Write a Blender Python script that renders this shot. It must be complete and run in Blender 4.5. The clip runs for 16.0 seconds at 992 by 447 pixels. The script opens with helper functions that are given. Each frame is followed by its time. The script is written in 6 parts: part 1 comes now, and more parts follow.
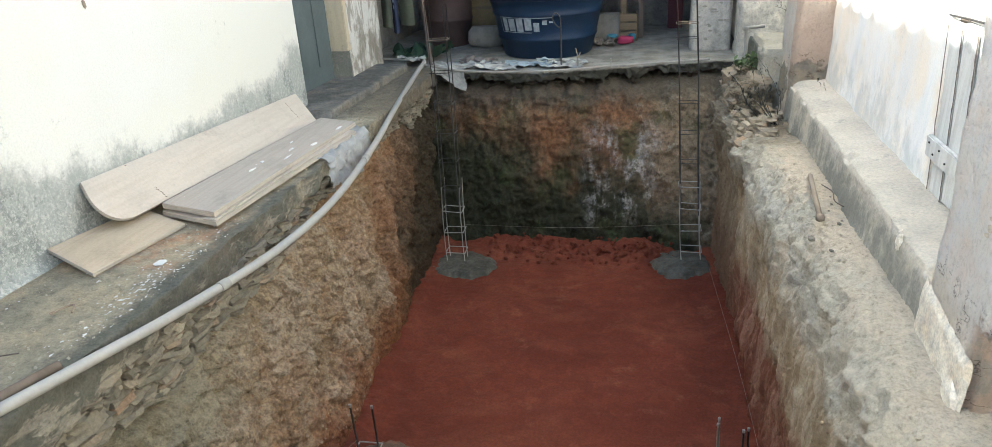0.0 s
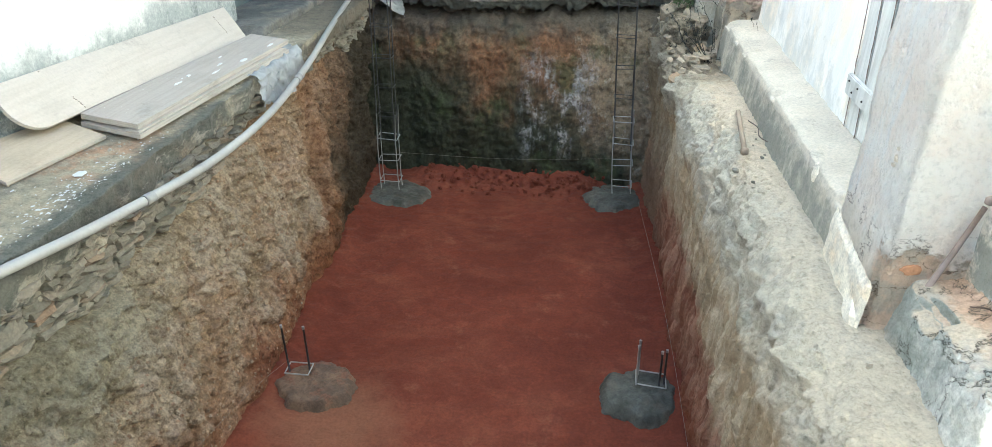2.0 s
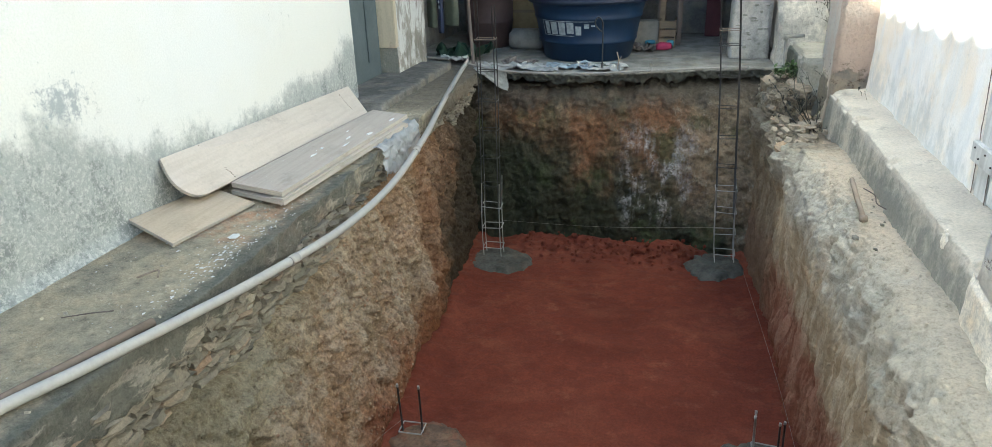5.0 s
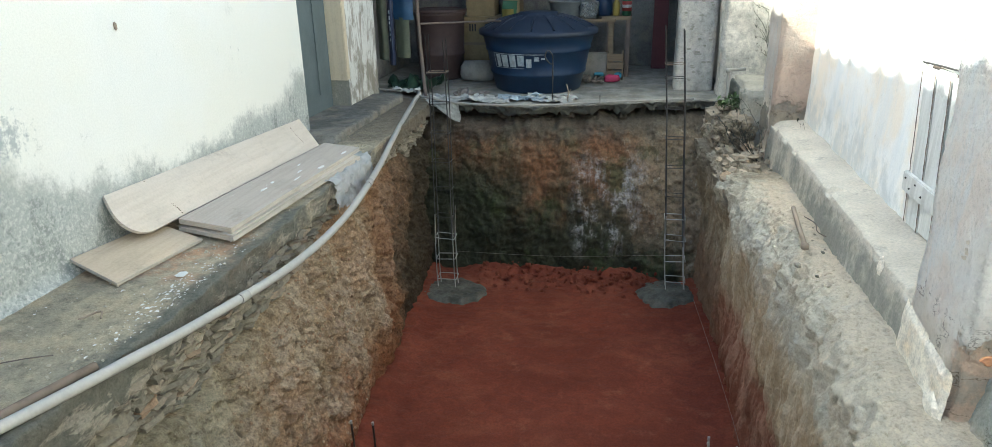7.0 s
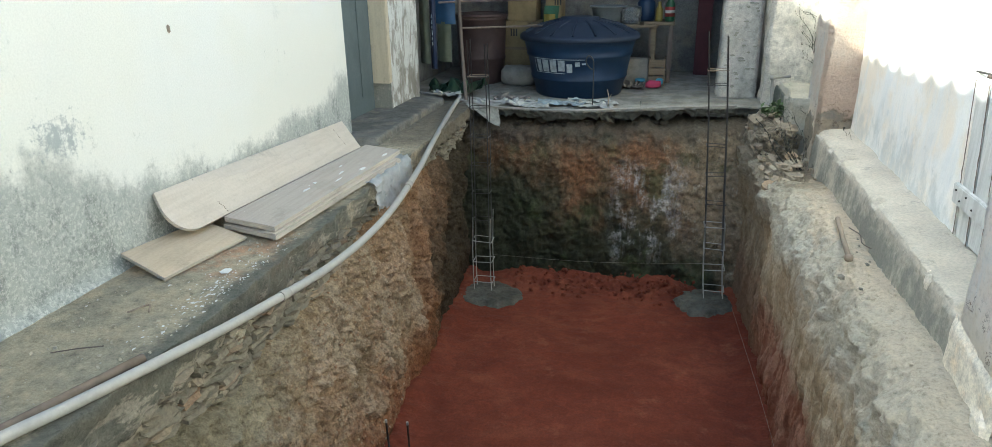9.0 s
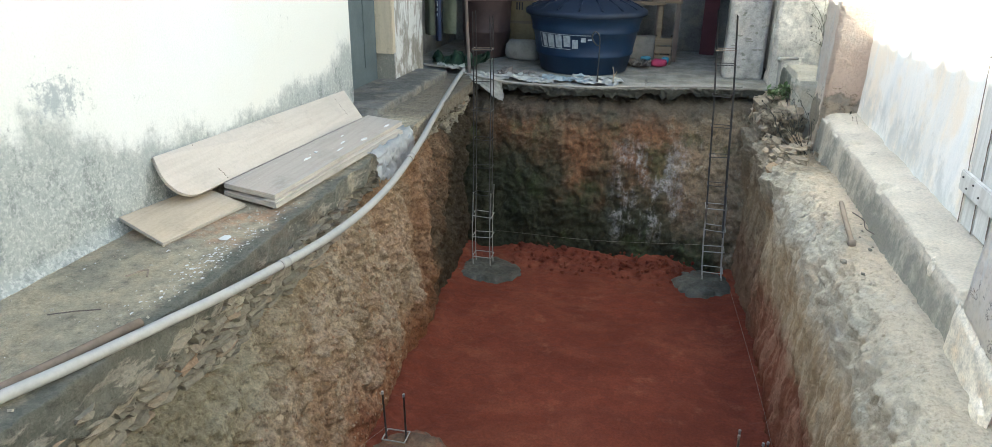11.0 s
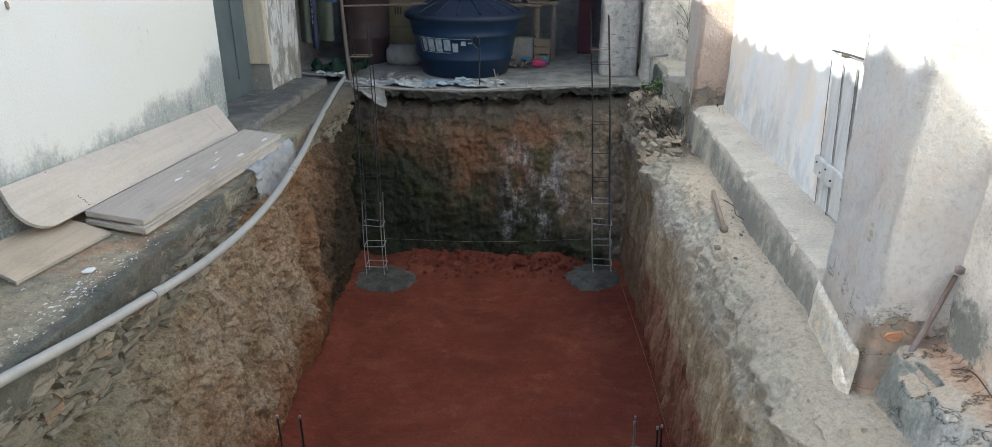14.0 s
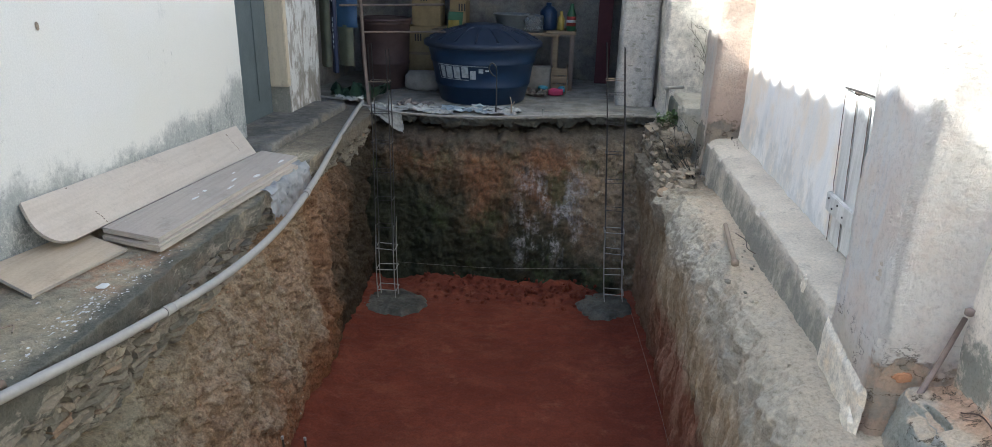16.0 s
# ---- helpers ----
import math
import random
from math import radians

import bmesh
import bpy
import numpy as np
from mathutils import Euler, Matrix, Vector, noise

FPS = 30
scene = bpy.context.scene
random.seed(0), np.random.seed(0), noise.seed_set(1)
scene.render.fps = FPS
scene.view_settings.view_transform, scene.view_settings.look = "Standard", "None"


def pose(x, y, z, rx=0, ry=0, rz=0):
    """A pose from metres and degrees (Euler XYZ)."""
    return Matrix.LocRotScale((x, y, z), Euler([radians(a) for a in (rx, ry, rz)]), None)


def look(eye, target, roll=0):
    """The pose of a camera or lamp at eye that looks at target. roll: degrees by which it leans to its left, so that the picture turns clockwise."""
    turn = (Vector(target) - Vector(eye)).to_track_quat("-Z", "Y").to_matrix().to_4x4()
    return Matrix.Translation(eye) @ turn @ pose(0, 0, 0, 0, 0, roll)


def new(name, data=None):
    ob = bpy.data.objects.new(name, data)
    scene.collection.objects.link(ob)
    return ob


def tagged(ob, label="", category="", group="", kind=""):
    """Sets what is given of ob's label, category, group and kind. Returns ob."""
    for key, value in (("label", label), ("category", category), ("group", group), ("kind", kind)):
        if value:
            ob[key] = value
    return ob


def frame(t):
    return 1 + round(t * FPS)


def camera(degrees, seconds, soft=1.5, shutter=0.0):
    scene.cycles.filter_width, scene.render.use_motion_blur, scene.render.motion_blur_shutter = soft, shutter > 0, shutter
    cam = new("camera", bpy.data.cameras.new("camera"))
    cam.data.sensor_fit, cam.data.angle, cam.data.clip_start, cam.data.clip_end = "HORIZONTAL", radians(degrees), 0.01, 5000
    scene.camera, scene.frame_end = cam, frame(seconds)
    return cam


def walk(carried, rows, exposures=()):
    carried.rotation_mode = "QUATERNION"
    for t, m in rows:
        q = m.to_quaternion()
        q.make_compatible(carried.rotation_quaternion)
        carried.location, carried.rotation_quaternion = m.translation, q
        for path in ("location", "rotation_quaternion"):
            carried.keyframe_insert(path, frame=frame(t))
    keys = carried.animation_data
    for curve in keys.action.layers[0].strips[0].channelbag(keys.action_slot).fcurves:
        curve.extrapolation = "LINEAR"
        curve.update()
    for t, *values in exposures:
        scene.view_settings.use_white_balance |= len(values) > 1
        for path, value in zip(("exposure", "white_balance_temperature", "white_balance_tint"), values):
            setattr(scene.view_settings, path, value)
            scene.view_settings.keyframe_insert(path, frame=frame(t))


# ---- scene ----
cam = camera(69.9, 16.0, 0.5)
PATH = [
    (0, (0.237, 0.385, 1.261), (-0.183, 2.17, 0.462), -3.2),
    (0.3, (0.244, 0.388, 1.25), (-0.117, 2.164, 0.407), -2.0),
    (0.5, (0.248, 0.39, 1.243), (-0.097, 2.16, 0.378), -2.4),
    (0.8, (0.241, 0.385, 1.235), (-0.094, 2.125, 0.308), -0.8),
    (1, (0.236, 0.382, 1.229), (-0.123, 2.102, 0.274), -0.5),
    (1.3, (0.237, 0.374, 1.218), (-0.166, 2.065, 0.199), -0.2),
    (1.5, (0.238, 0.369, 1.21), (-0.198, 2.041, 0.202), -1.3),
    (1.7, (0.24, 0.355, 1.211), (-0.133, 2.054, 0.143), -0.6),
    (2, (0.243, 0.334, 1.213), (0.015, 2.073, 0.254), 0.9),
    (2.3, (0.214, 0.299, 1.217), (0.142, 2.069, 0.287), 2.3),
    (2.5, (0.194, 0.275, 1.22), (0.178, 2.067, 0.332), 2.2),
    (2.7, (0.173, 0.265, 1.21), (0.237, 2.06, 0.337), 2.7),
    (3, (0.141, 0.249, 1.196), (0.258, 2.05, 0.335), 2.3),
    (3.3, (0.119, 0.241, 1.213), (0.018, 2.042, 0.383), 0.8),
    (3.5, (0.104, 0.236, 1.224), (-0.228, 2.036, 0.418), -2.8),
    (3.7, (0.116, 0.22, 1.223), (-0.359, 1.988, 0.418), -2.8),
    (6, (0.096, 0.18, 1.26), (-0.358, 1.975, 0.505), -1.1),
    (6.5, (0.097, 0.178, 1.265), (-0.333, 1.984, 0.523), -1.0),
    (6.8, (0.105, 0.178, 1.269), (-0.259, 2.003, 0.539), -0.4),
    (7, (0.11, 0.178, 1.271), (-0.237, 2.016, 0.561), -1.0),
    (7.3, (0.108, 0.176, 1.272), (-0.299, 2.001, 0.55), -0.8),
    (7.5, (0.106, 0.174, 1.272), (-0.327, 1.991, 0.556), -1.7),
    (8, (0.106, 0.179, 1.274), (-0.335, 1.997, 0.565), -1.4),
    (8.3, (0.102, 0.172, 1.276), (-0.417, 1.986, 0.572), -0.5),
    (8.5, (0.1, 0.167, 1.277), (-0.4, 1.979, 0.593), -0.6),
    (9, (0.108, 0.164, 1.277), (-0.341, 1.984, 0.579), -0.9),
    (9.5, (0.114, 0.162, 1.277), (-0.335, 1.978, 0.571), -0.5),
    (9.8, (0.103, 0.167, 1.266), (-0.353, 1.971, 0.533), 1.2),
    (10, (0.095, 0.17, 1.259), (-0.353, 1.966, 0.501), 1.0),
    (12.5, (0.079, 0.194, 1.258), (-0.316, 2.0, 0.496), 1.6),
    (12.8, (0.089, 0.196, 1.265), (-0.277, 2.016, 0.513), 1.5),
    (13, (0.096, 0.197, 1.269), (-0.258, 2.026, 0.54), 0.9),
    (13.3, (0.109, 0.204, 1.271), (-0.194, 2.042, 0.539), 2.0),
    (13.5, (0.118, 0.208, 1.273), (-0.111, 2.052, 0.532), 1.7),
    (13.8, (0.124, 0.208, 1.276), (-0.015, 2.054, 0.523), 1.3),
    (14, (0.128, 0.208, 1.278), (-0.026, 2.055, 0.525), 0.3),
    (14.3, (0.13, 0.2, 1.275), (-0.058, 2.041, 0.496), -0.2),
    (14.5, (0.132, 0.195, 1.273), (-0.052, 2.031, 0.5), -0.1),
    (14.8, (0.125, 0.202, 1.277), (-0.029, 2.041, 0.481), 1.4),
    (15, (0.121, 0.206, 1.279), (-0.037, 2.048, 0.516), 2.0),
    (15.5, (0.118, 0.208, 1.291), (-0.033, 2.07, 0.576), 2.5),
    (16, (0.155, 0.197, 1.294), (-0.046, 2.065, 0.607), 1.4),
]
EXPOSURES = [
    (0, 2.02, 6300, 2),
    (0.5, 2.05, 6200, 0),
    (1, 2.15, 6250, 1),
    (1.5, 2.22, 6150, 0),
    (2, 2.32, 5900, -4),
    (2.5, 2.01, 5850, 3),
    (3, 1.65, 5780, -8),
    (3.5, 1.85, 5930, -3),
    (6, 1.95, 6070, -2),
    (7, 1.89, 6050, -3),
    (8.5, 1.82, 6110, -4),
    (9, 1.80, 6110, -4),
    (10, 1.96, 6110, -4),
    (12.5, 2.07, 6050, 6),
    (13, 1.99, 6050, 6),
    (13.5, 1.73, 5980, 5),
    (14, 1.57, 5950, 4),
    (14.5, 1.75, 5940, 5),
    (15, 1.65, 5930, 5),
    (16, 1.41, 5900, 6),
]
walk(cam, [(t, look(eye, target, roll)) for t, eye, target, roll in PATH], EXPOSURES)

# ---- world, sun, exposure ----
world = bpy.data.worlds.new("sky")
scene.world = world
world.use_nodes = True
wn = world.node_tree
sky = wn.nodes.new("ShaderNodeTexSky")
sky.sky_type = "NISHITA"
sky.sun_disc = False
sky.sun_elevation = radians(40)
sky.sun_rotation = radians(256)
sky.air_density, sky.dust_density = 1.0, 2.5
wn.links.new(sky.outputs[0], wn.nodes["Background"].inputs[0])
wn.nodes["Background"].inputs[1].default_value = 0.15

SUN_WAY = Vector((1.0, 0.25, -0.87)).normalized()
sun = new("sun", bpy.data.lights.new("sun", "SUN"))
sun.data.energy = 4.0
sun.data.angle = radians(0.6)
sun.data.color = (1.0, 0.95, 0.87)
sun.matrix_world = look((-6, -1.5, 6), Vector((-6, -1.5, 6)) + SUN_WAY)


# ---- materials ----
class Mat:
    """A small node builder; sockets are passed round."""

    def __init__(self, name, rough=0.9, metal=0.0, spec=0.3):
        self.m = bpy.data.materials.new(name)
        self.m.use_nodes = True
        self.nt = self.m.node_tree
        self.b = self.nt.nodes["Principled BSDF"]
        self.b.inputs["Roughness"].default_value = rough
        self.b.inputs["Metallic"].default_value = metal
        self.b.inputs["Specular IOR Level"].default_value = spec
        self.pos = self.nt.nodes.new("ShaderNodeTexCoord").outputs["Object"]

    def put(self, sock, v):
        if isinstance(v, bpy.types.NodeSocket):
            self.nt.links.new(v, sock)
        elif isinstance(v, tuple) and len(v) == 3 and sock.type == "RGBA":
            sock.default_value = (*v, 1)
        else:
            sock.default_value = v

    def scaled(self, s, off=(0, 0, 0), rot=(0, 0, 0)):
        n = self.nt.nodes.new("ShaderNodeMapping")
        self.put(n.inputs[0], self.pos)
        n.inputs["Scale"].default_value = s
        n.inputs["Location"].default_value = off
        n.inputs["Rotation"].default_value = rot
        return n.outputs[0]

    def noise(self, scale, detail=4.0, rough=0.55, vec=None, warp=0.0):
        n = self.nt.nodes.new("ShaderNodeTexNoise")
        self.put(n.inputs["Vector"], vec or self.pos)
        n.inputs["Scale"].default_value, n.inputs["Detail"].default_value = scale, detail
        n.inputs["Roughness"].default_value, n.inputs["Distortion"].default_value = rough, warp
        return n.outputs["Fac"]

    def cells(self, scale, feature="F1", vec=None, out="Distance"):
        n = self.nt.nodes.new("ShaderNodeTexVoronoi")
        n.feature = feature
        self.put(n.inputs["Vector"], vec or self.pos)
        n.inputs["Scale"].default_value = scale
        return n.outputs[out]

    def xyz(self):
        n = self.nt.nodes.new("ShaderNodeSeparateXYZ")
        self.put(n.inputs[0], self.pos)
        return n.outputs

    def step(self, v, a, b, lo=0.0, hi=1.0):
        n = self.nt.nodes.new("ShaderNodeMapRange")
        n.interpolation_type = "SMOOTHSTEP"
        for k, w in zip((0, 1, 2, 3, 4), (v, a, b, lo, hi)):
            self.put(n.inputs[k], w)
        return n.outputs[0]

    def math(self, op, a, b=0.0):
        n = self.nt.nodes.new("ShaderNodeMath")
        n.operation = op
        self.put(n.inputs[0], a)
        self.put(n.inputs[1], b)
        return n.outputs[0]

    def mix(self, f, a, b, mode="MIX"):
        n = self.nt.nodes.new("ShaderNodeMix")
        n.data_type, n.blend_type = "RGBA", mode
        self.put(n.inputs["Factor"], f)
        self.put(n.inputs[6], a)
        self.put(n.inputs[7], b)
        return n.outputs[2]

    def ramp(self, f, *stops):
        n = self.nt.nodes.new("ShaderNodeValToRGB")
        r = n.color_ramp
        for k, (p, c) in enumerate(stops):
            e = r.elements[k] if k < 2 else r.elements.new(p)
            e.position, e.color = p, (*c, 1)
        self.put(n.inputs[0], f)
        return n.outputs[0]

    def random(self):
        return self.nt.nodes.new("ShaderNodeObjectInfo").outputs["Random"]

    def island(self):
        return self.nt.nodes.new("ShaderNodeNewGeometry").outputs["Random Per Island"]

    def done(self, color, bump=None, strength=0.4, dist=0.01, rough=None):
        self.put(self.b.inputs["Base Color"], color)
        if rough is not None:
            self.put(self.b.inputs["Roughness"], rough)
        if bump is not None:
            n = self.nt.nodes.new("ShaderNodeBump")
            n.inputs["Strength"].default_value, n.inputs["Distance"].default_value = strength, dist
            self.put(n.inputs["Height"], bump)
            self.nt.links.new(n.outputs[0], self.b.inputs["Normal"])
        return self.m


def left_soil():
    """Dug face: olive-grey silt near the ledge, gritty ochre below, orange then red clay at the foot, near black at the
    far end.
    """
    g = Mat("ochre_soil", 0.95, spec=0.1)
    x, y, z = g.xyz()
    wav = g.math("MULTIPLY", g.math("SUBTRACT", g.noise(2.0, 6, 0.65, g.scaled((1, 1, 0.6))), 0.5), 1.3)
    zz = g.math("ADD", z, wav)
    yy = g.math("ADD", y, g.math("MULTIPLY", wav, 1.4))
    olive = g.mix(g.step(g.noise(3.5, 7, 0.65), 0.38, 0.64), (0.244, 0.215, 0.148), (0.333, 0.296, 0.215))
    ochre = g.mix(g.step(g.noise(4.5, 7, 0.68, g.scaled((1, 1, 0.7), (2, 1, 5))), 0.36, 0.64), (0.285, 0.211, 0.137), (0.385, 0.315, 0.233))
    low = g.math("ADD", g.math("MULTIPLY", g.step(zz, -0.42, -0.95), 0.65), g.math("MULTIPLY", g.step(yy, 2.0, 3.3), 0.65))
    gritty = g.step(low, 0.25, 0.75)
    col = g.mix(gritty, olive, ochre)
    rust = g.math("ADD", g.noise(2.3, 7, 0.68, g.scaled((1, 1, 0.7), (8, 3, 2))), g.math("MULTIPLY", gritty, 0.10))
    col = g.mix(g.step(rust, 0.57, 0.70, 0, 0.45), col, (0.296, 0.170, 0.096))
    col = g.mix(g.step(zz, -1.0, -1.35, 0, 0.75), col, (0.237, 0.100, 0.048))
    col = g.mix(g.step(zz, -1.28, -1.52, 0, 0.8), col, (0.148, 0.046, 0.025))
    streak = g.noise(1.0, 6, 0.66, g.scaled((9, 9, 1.3)), warp=0.4)
    col = g.mix(g.step(streak, 0.52, 0.72, 0, 0.45), col, (0.163, 0.107, 0.063))
    # runs to orange, then near black, towards the far end and lower down
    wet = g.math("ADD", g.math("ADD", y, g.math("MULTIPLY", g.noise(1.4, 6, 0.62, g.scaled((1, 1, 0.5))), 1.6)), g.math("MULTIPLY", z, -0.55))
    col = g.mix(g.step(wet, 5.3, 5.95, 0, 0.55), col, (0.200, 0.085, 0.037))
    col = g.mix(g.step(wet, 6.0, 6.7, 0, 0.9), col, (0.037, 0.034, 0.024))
    # pebbles and crumbs in the gritty zone
    peb = g.cells(42)
    shade = g.nt.nodes.new("ShaderNodeSeparateColor")
    g.put(shade.inputs[0], g.cells(42, out="Color"))
    pick = g.math("MULTIPLY", g.step(shade.outputs[0], 0.5, 0.6), g.step(peb, 0.42, 0.30))
    dry = g.math("MULTIPLY", gritty, g.step(wet, 5.7, 5.2, 0, 0.6))
    col = g.mix(g.math("MULTIPLY", pick, dry), col, g.mix(shade.outputs[1], (0.459, 0.385, 0.289), (0.266, 0.126, 0.067)))
    grain = g.noise(38, 7, 0.76)
    crumb = g.noise(120, 4, 0.7)
    amount = g.math("ADD", g.math("MULTIPLY", gritty, 0.30), 0.55)
    col = g.mix(amount, col, g.ramp(grain, (0.30, (0.34, 0.32, 0.29)), (0.48, (1.0, 1.0, 1.0)), (0.70, (1.7, 1.66, 1.58))), "MULTIPLY")
    col = g.mix(0.5, col, g.ramp(crumb, (0.3, (0.55, 0.53, 0.5)), (0.5, (1.05, 1.05, 1.05)), (0.7, (1.5, 1.48, 1.44))), "MULTIPLY")
    hole = g.noise(26, 8, 0.75, g.scaled((1, 1, 0.7), (4, 4, 4)))
    col = g.mix(g.step(hole, 0.41, 0.32, 0, 0.65), col, (0.067, 0.044, 0.027))
    h = g.math("ADD", g.math("MULTIPLY", grain, 1.0), g.math("ADD", g.math("MULTIPLY", g.noise(13, 7, 0.7, g.scaled((1, 1, 0.6))), 1.2), g.math("ADD", g.math("MULTIPLY", crumb, 0.3), g.math("MULTIPLY", pick, 0.5))))
    return g.done(col, h, 0.9, 0.020)


def right_soil():
    """Bank: crumbly grey silt, tan dust on the flat top, scratched ochre face, red clay towards the floor."""
    g = Mat("grey_ochre_soil", 0.95, spec=0.1)
    x, y, z = g.xyz()
    wav = g.math("SUBTRACT", g.noise(1.9, 6, 0.65), 0.5)
    zz = g.math("ADD", z, g.math("MULTIPLY", wav, 0.55))
    grey = g.mix(g.step(g.noise(9.0, 8, 0.74), 0.36, 0.64), (0.448, 0.406, 0.323), (0.512, 0.467, 0.374))
    grey = g.mix(g.step(g.noise(3.1, 6, 0.66, g.scaled((1, 1, 1), (5, 2, 7))), 0.50, 0.66, 0, 0.55), grey, (0.486, 0.461, 0.397))
    dusty = g.math("ADD", x, g.math("MULTIPLY", g.math("SUBTRACT", g.noise(3.4, 7, 0.68, g.scaled((1, 0.7, 1), (6, 2, 1))), 0.5), 0.9))
    band = g.step(y, 3.0, 3.9, 0.35, 1.0)
    col = g.mix(g.math("MULTIPLY", g.step(dusty, 0.92, 1.04, 0, 0.9), band), grey, (0.563, 0.474, 0.358))
    scratch = g.noise(1.0, 7, 0.70, g.scaled((16, 16, 1.6), rot=(0.12, 0, 0)), warp=0.3)
    ochre = g.mix(g.step(scratch, 0.40, 0.62), (0.358, 0.262, 0.160), (0.525, 0.435, 0.307))
    col = g.mix(g.step(zz, -0.38, -0.58, 0, 0.92), col, ochre)
    pink = g.mix(g.step(scratch, 0.42, 0.60), (0.218, 0.086, 0.054), (0.358, 0.186, 0.128))
    col = g.mix(g.step(g.math("ADD", zz, g.math("MULTIPLY", g.noise(5, 5, 0.6, g.scaled((1, 1, 0.3))), 0.35)), -0.66, -0.90, 0, 0.92), col, pink)
    col = g.mix(g.step(zz, -1.22, -1.48, 0, 0.8), col, (0.192, 0.061, 0.035))
    gone = g.math("ADD", y, g.math("MULTIPLY", g.noise(3.0, 6, 0.65, g.scaled((1, 1, 1), (5, 1, 1))), 1.6))
    col = g.mix(g.step(gone, 5.5, 6.2, 0, 0.72), col, (0.166, 0.131, 0.090))
    moss = g.math("MULTIPLY", g.step(g.noise(2.7, 7, 0.7, g.scaled((1, 1, 1), (1, 9, 4))), 0.54, 0.66), g.step(zz, -0.75, -0.4, 0, 0.6))
    col = g.mix(moss, col, (0.403, 0.378, 0.304))
    grain = g.noise(40, 8, 0.76)
    col = g.mix(0.8, col, g.ramp(grain, (0.30, (0.46, 0.45, 0.43)), (0.44, (1.0, 1.0, 0.99)), (0.66, (1.28, 1.27, 1.24))), "MULTIPLY")
    crumb = g.noise(105, 5, 0.72)
    col = g.mix(0.5, col, g.ramp(crumb, (0.3, (0.68, 0.67, 0.65)), (0.46, (1.08, 1.08, 1.08)), (0.7, (1.4, 1.39, 1.36))), "MULTIPLY")
    pit = g.noise(21, 8, 0.76, g.scaled((1, 1, 0.6), (4, 1, 4)))
    col = g.mix(g.step(pit, 0.35, 0.28, 0, 0.5), col, (0.141, 0.115, 0.083))
    h = g.math("ADD", g.math("ADD", grain, g.math("MULTIPLY", crumb, 0.4)), g.math("ADD", g.math("MULTIPLY", g.noise(16, 7, 0.7), 0.9), g.math("MULTIPLY", scratch, 0.4)))
    return g.done(col, h, 0.9, 0.016)


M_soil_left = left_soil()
M_soil_right = right_soil()


def back_soil():
    """Damp face under the slab: rust patches above, black moss low in the west, salt runs, grey-tan clods in the east."""
    g = Mat("damp_soil", 0.85, spec=0.25)
    x, y, z = g.xyz()
    big = g.noise(1.9, 6, 0.62, warp=0.8)
    col = g.ramp(big, (0.32, (0.069, 0.051, 0.031)), (0.5, (0.133, 0.083, 0.046)), (0.7, (0.184, 0.143, 0.092)))
    warm = g.noise(2.4, 6, 0.66, g.scaled((1.2, 1, 0.8), (3, 0, 1)))
    col = g.mix(g.step(warm, 0.46, 0.62, 0, 0.7), col, (0.184, 0.085, 0.041))
    right = g.math("ADD", x, g.math("MULTIPLY", g.noise(3, 6, 0.65), 1.0))
    col = g.mix(g.step(right, 0.35, 1.05, 0, 0.75), col, (0.239, 0.189, 0.129))
    clod = g.noise(9, 7, 0.72, g.scaled((1, 1, 0.8), (2, 3, 3)))
    col = g.mix(g.math("MULTIPLY", g.step(clod, 0.54, 0.66), g.step(right, 0.3, 0.9, 0.15, 0.7)), col, (0.350, 0.313, 0.248))
    n2 = g.math("MULTIPLY", g.noise(2.6, 7, 0.66, g.scaled((1.2, 1, 0.7), (1, 4, 2))), 1.5)
    wet = g.math("SUBTRACT", g.math("ADD", g.math("MULTIPLY", z, -1.0), n2), g.math("MULTIPLY", x, 0.42))
    col = g.mix(g.step(wet, 1.42, 2.05, 0, 0.92), col, (0.020, 0.026, 0.014))
    moss = g.noise(2.6, 6, 0.66, g.scaled((1, 1, 1), (7, 1, 3)))
    col = g.mix(g.step(moss, 0.54, 0.68, 0, 0.6), col, (0.057, 0.072, 0.028))
    run = g.noise(1.0, 5, 0.6, g.scaled((7, 7, 0.9), (2.2, 0, 0)))
    salt = g.math("MULTIPLY", g.step(run, 0.47, 0.62), g.math("MULTIPLY", g.step(x, -0.42, -0.2), g.step(x, 0.42, 0.15)))
    salt = g.math("MULTIPLY", salt, g.math("MULTIPLY", g.step(z, -1.4, -1.1), g.step(z, -0.3, -0.65)))
    col = g.mix(g.math("MULTIPLY", salt, g.step(g.noise(26, 6, 0.75), 0.36, 0.58, 0, 0.8)), col, (0.368, 0.350, 0.350))
    # shade under the slab's overhang, painted as a dark band along the top
    slab_shade = g.math("ADD", z, g.math("MULTIPLY", g.noise(4, 7, 0.7, g.scaled((1, 1, 0.6), (2, 2, 6))), 0.5))
    col = g.mix(g.step(slab_shade, -0.12, 0.06, 0, 0.8), col, (0.069, 0.063, 0.050))
    grain = g.noise(34, 7, 0.75)
    col = g.mix(0.8, col, g.ramp(grain, (0.3, (0.42, 0.42, 0.42)), (0.48, (0.98, 0.98, 0.98)), (0.70, (1.6, 1.55, 1.5))), "MULTIPLY")
    h = g.math("ADD", g.math("MULTIPLY", grain, 0.7), g.math("MULTIPLY", g.noise(12, 6, 0.65), 1.4))
    return g.done(col, h, 0.9, 0.022)


M_soil_back = back_soil()


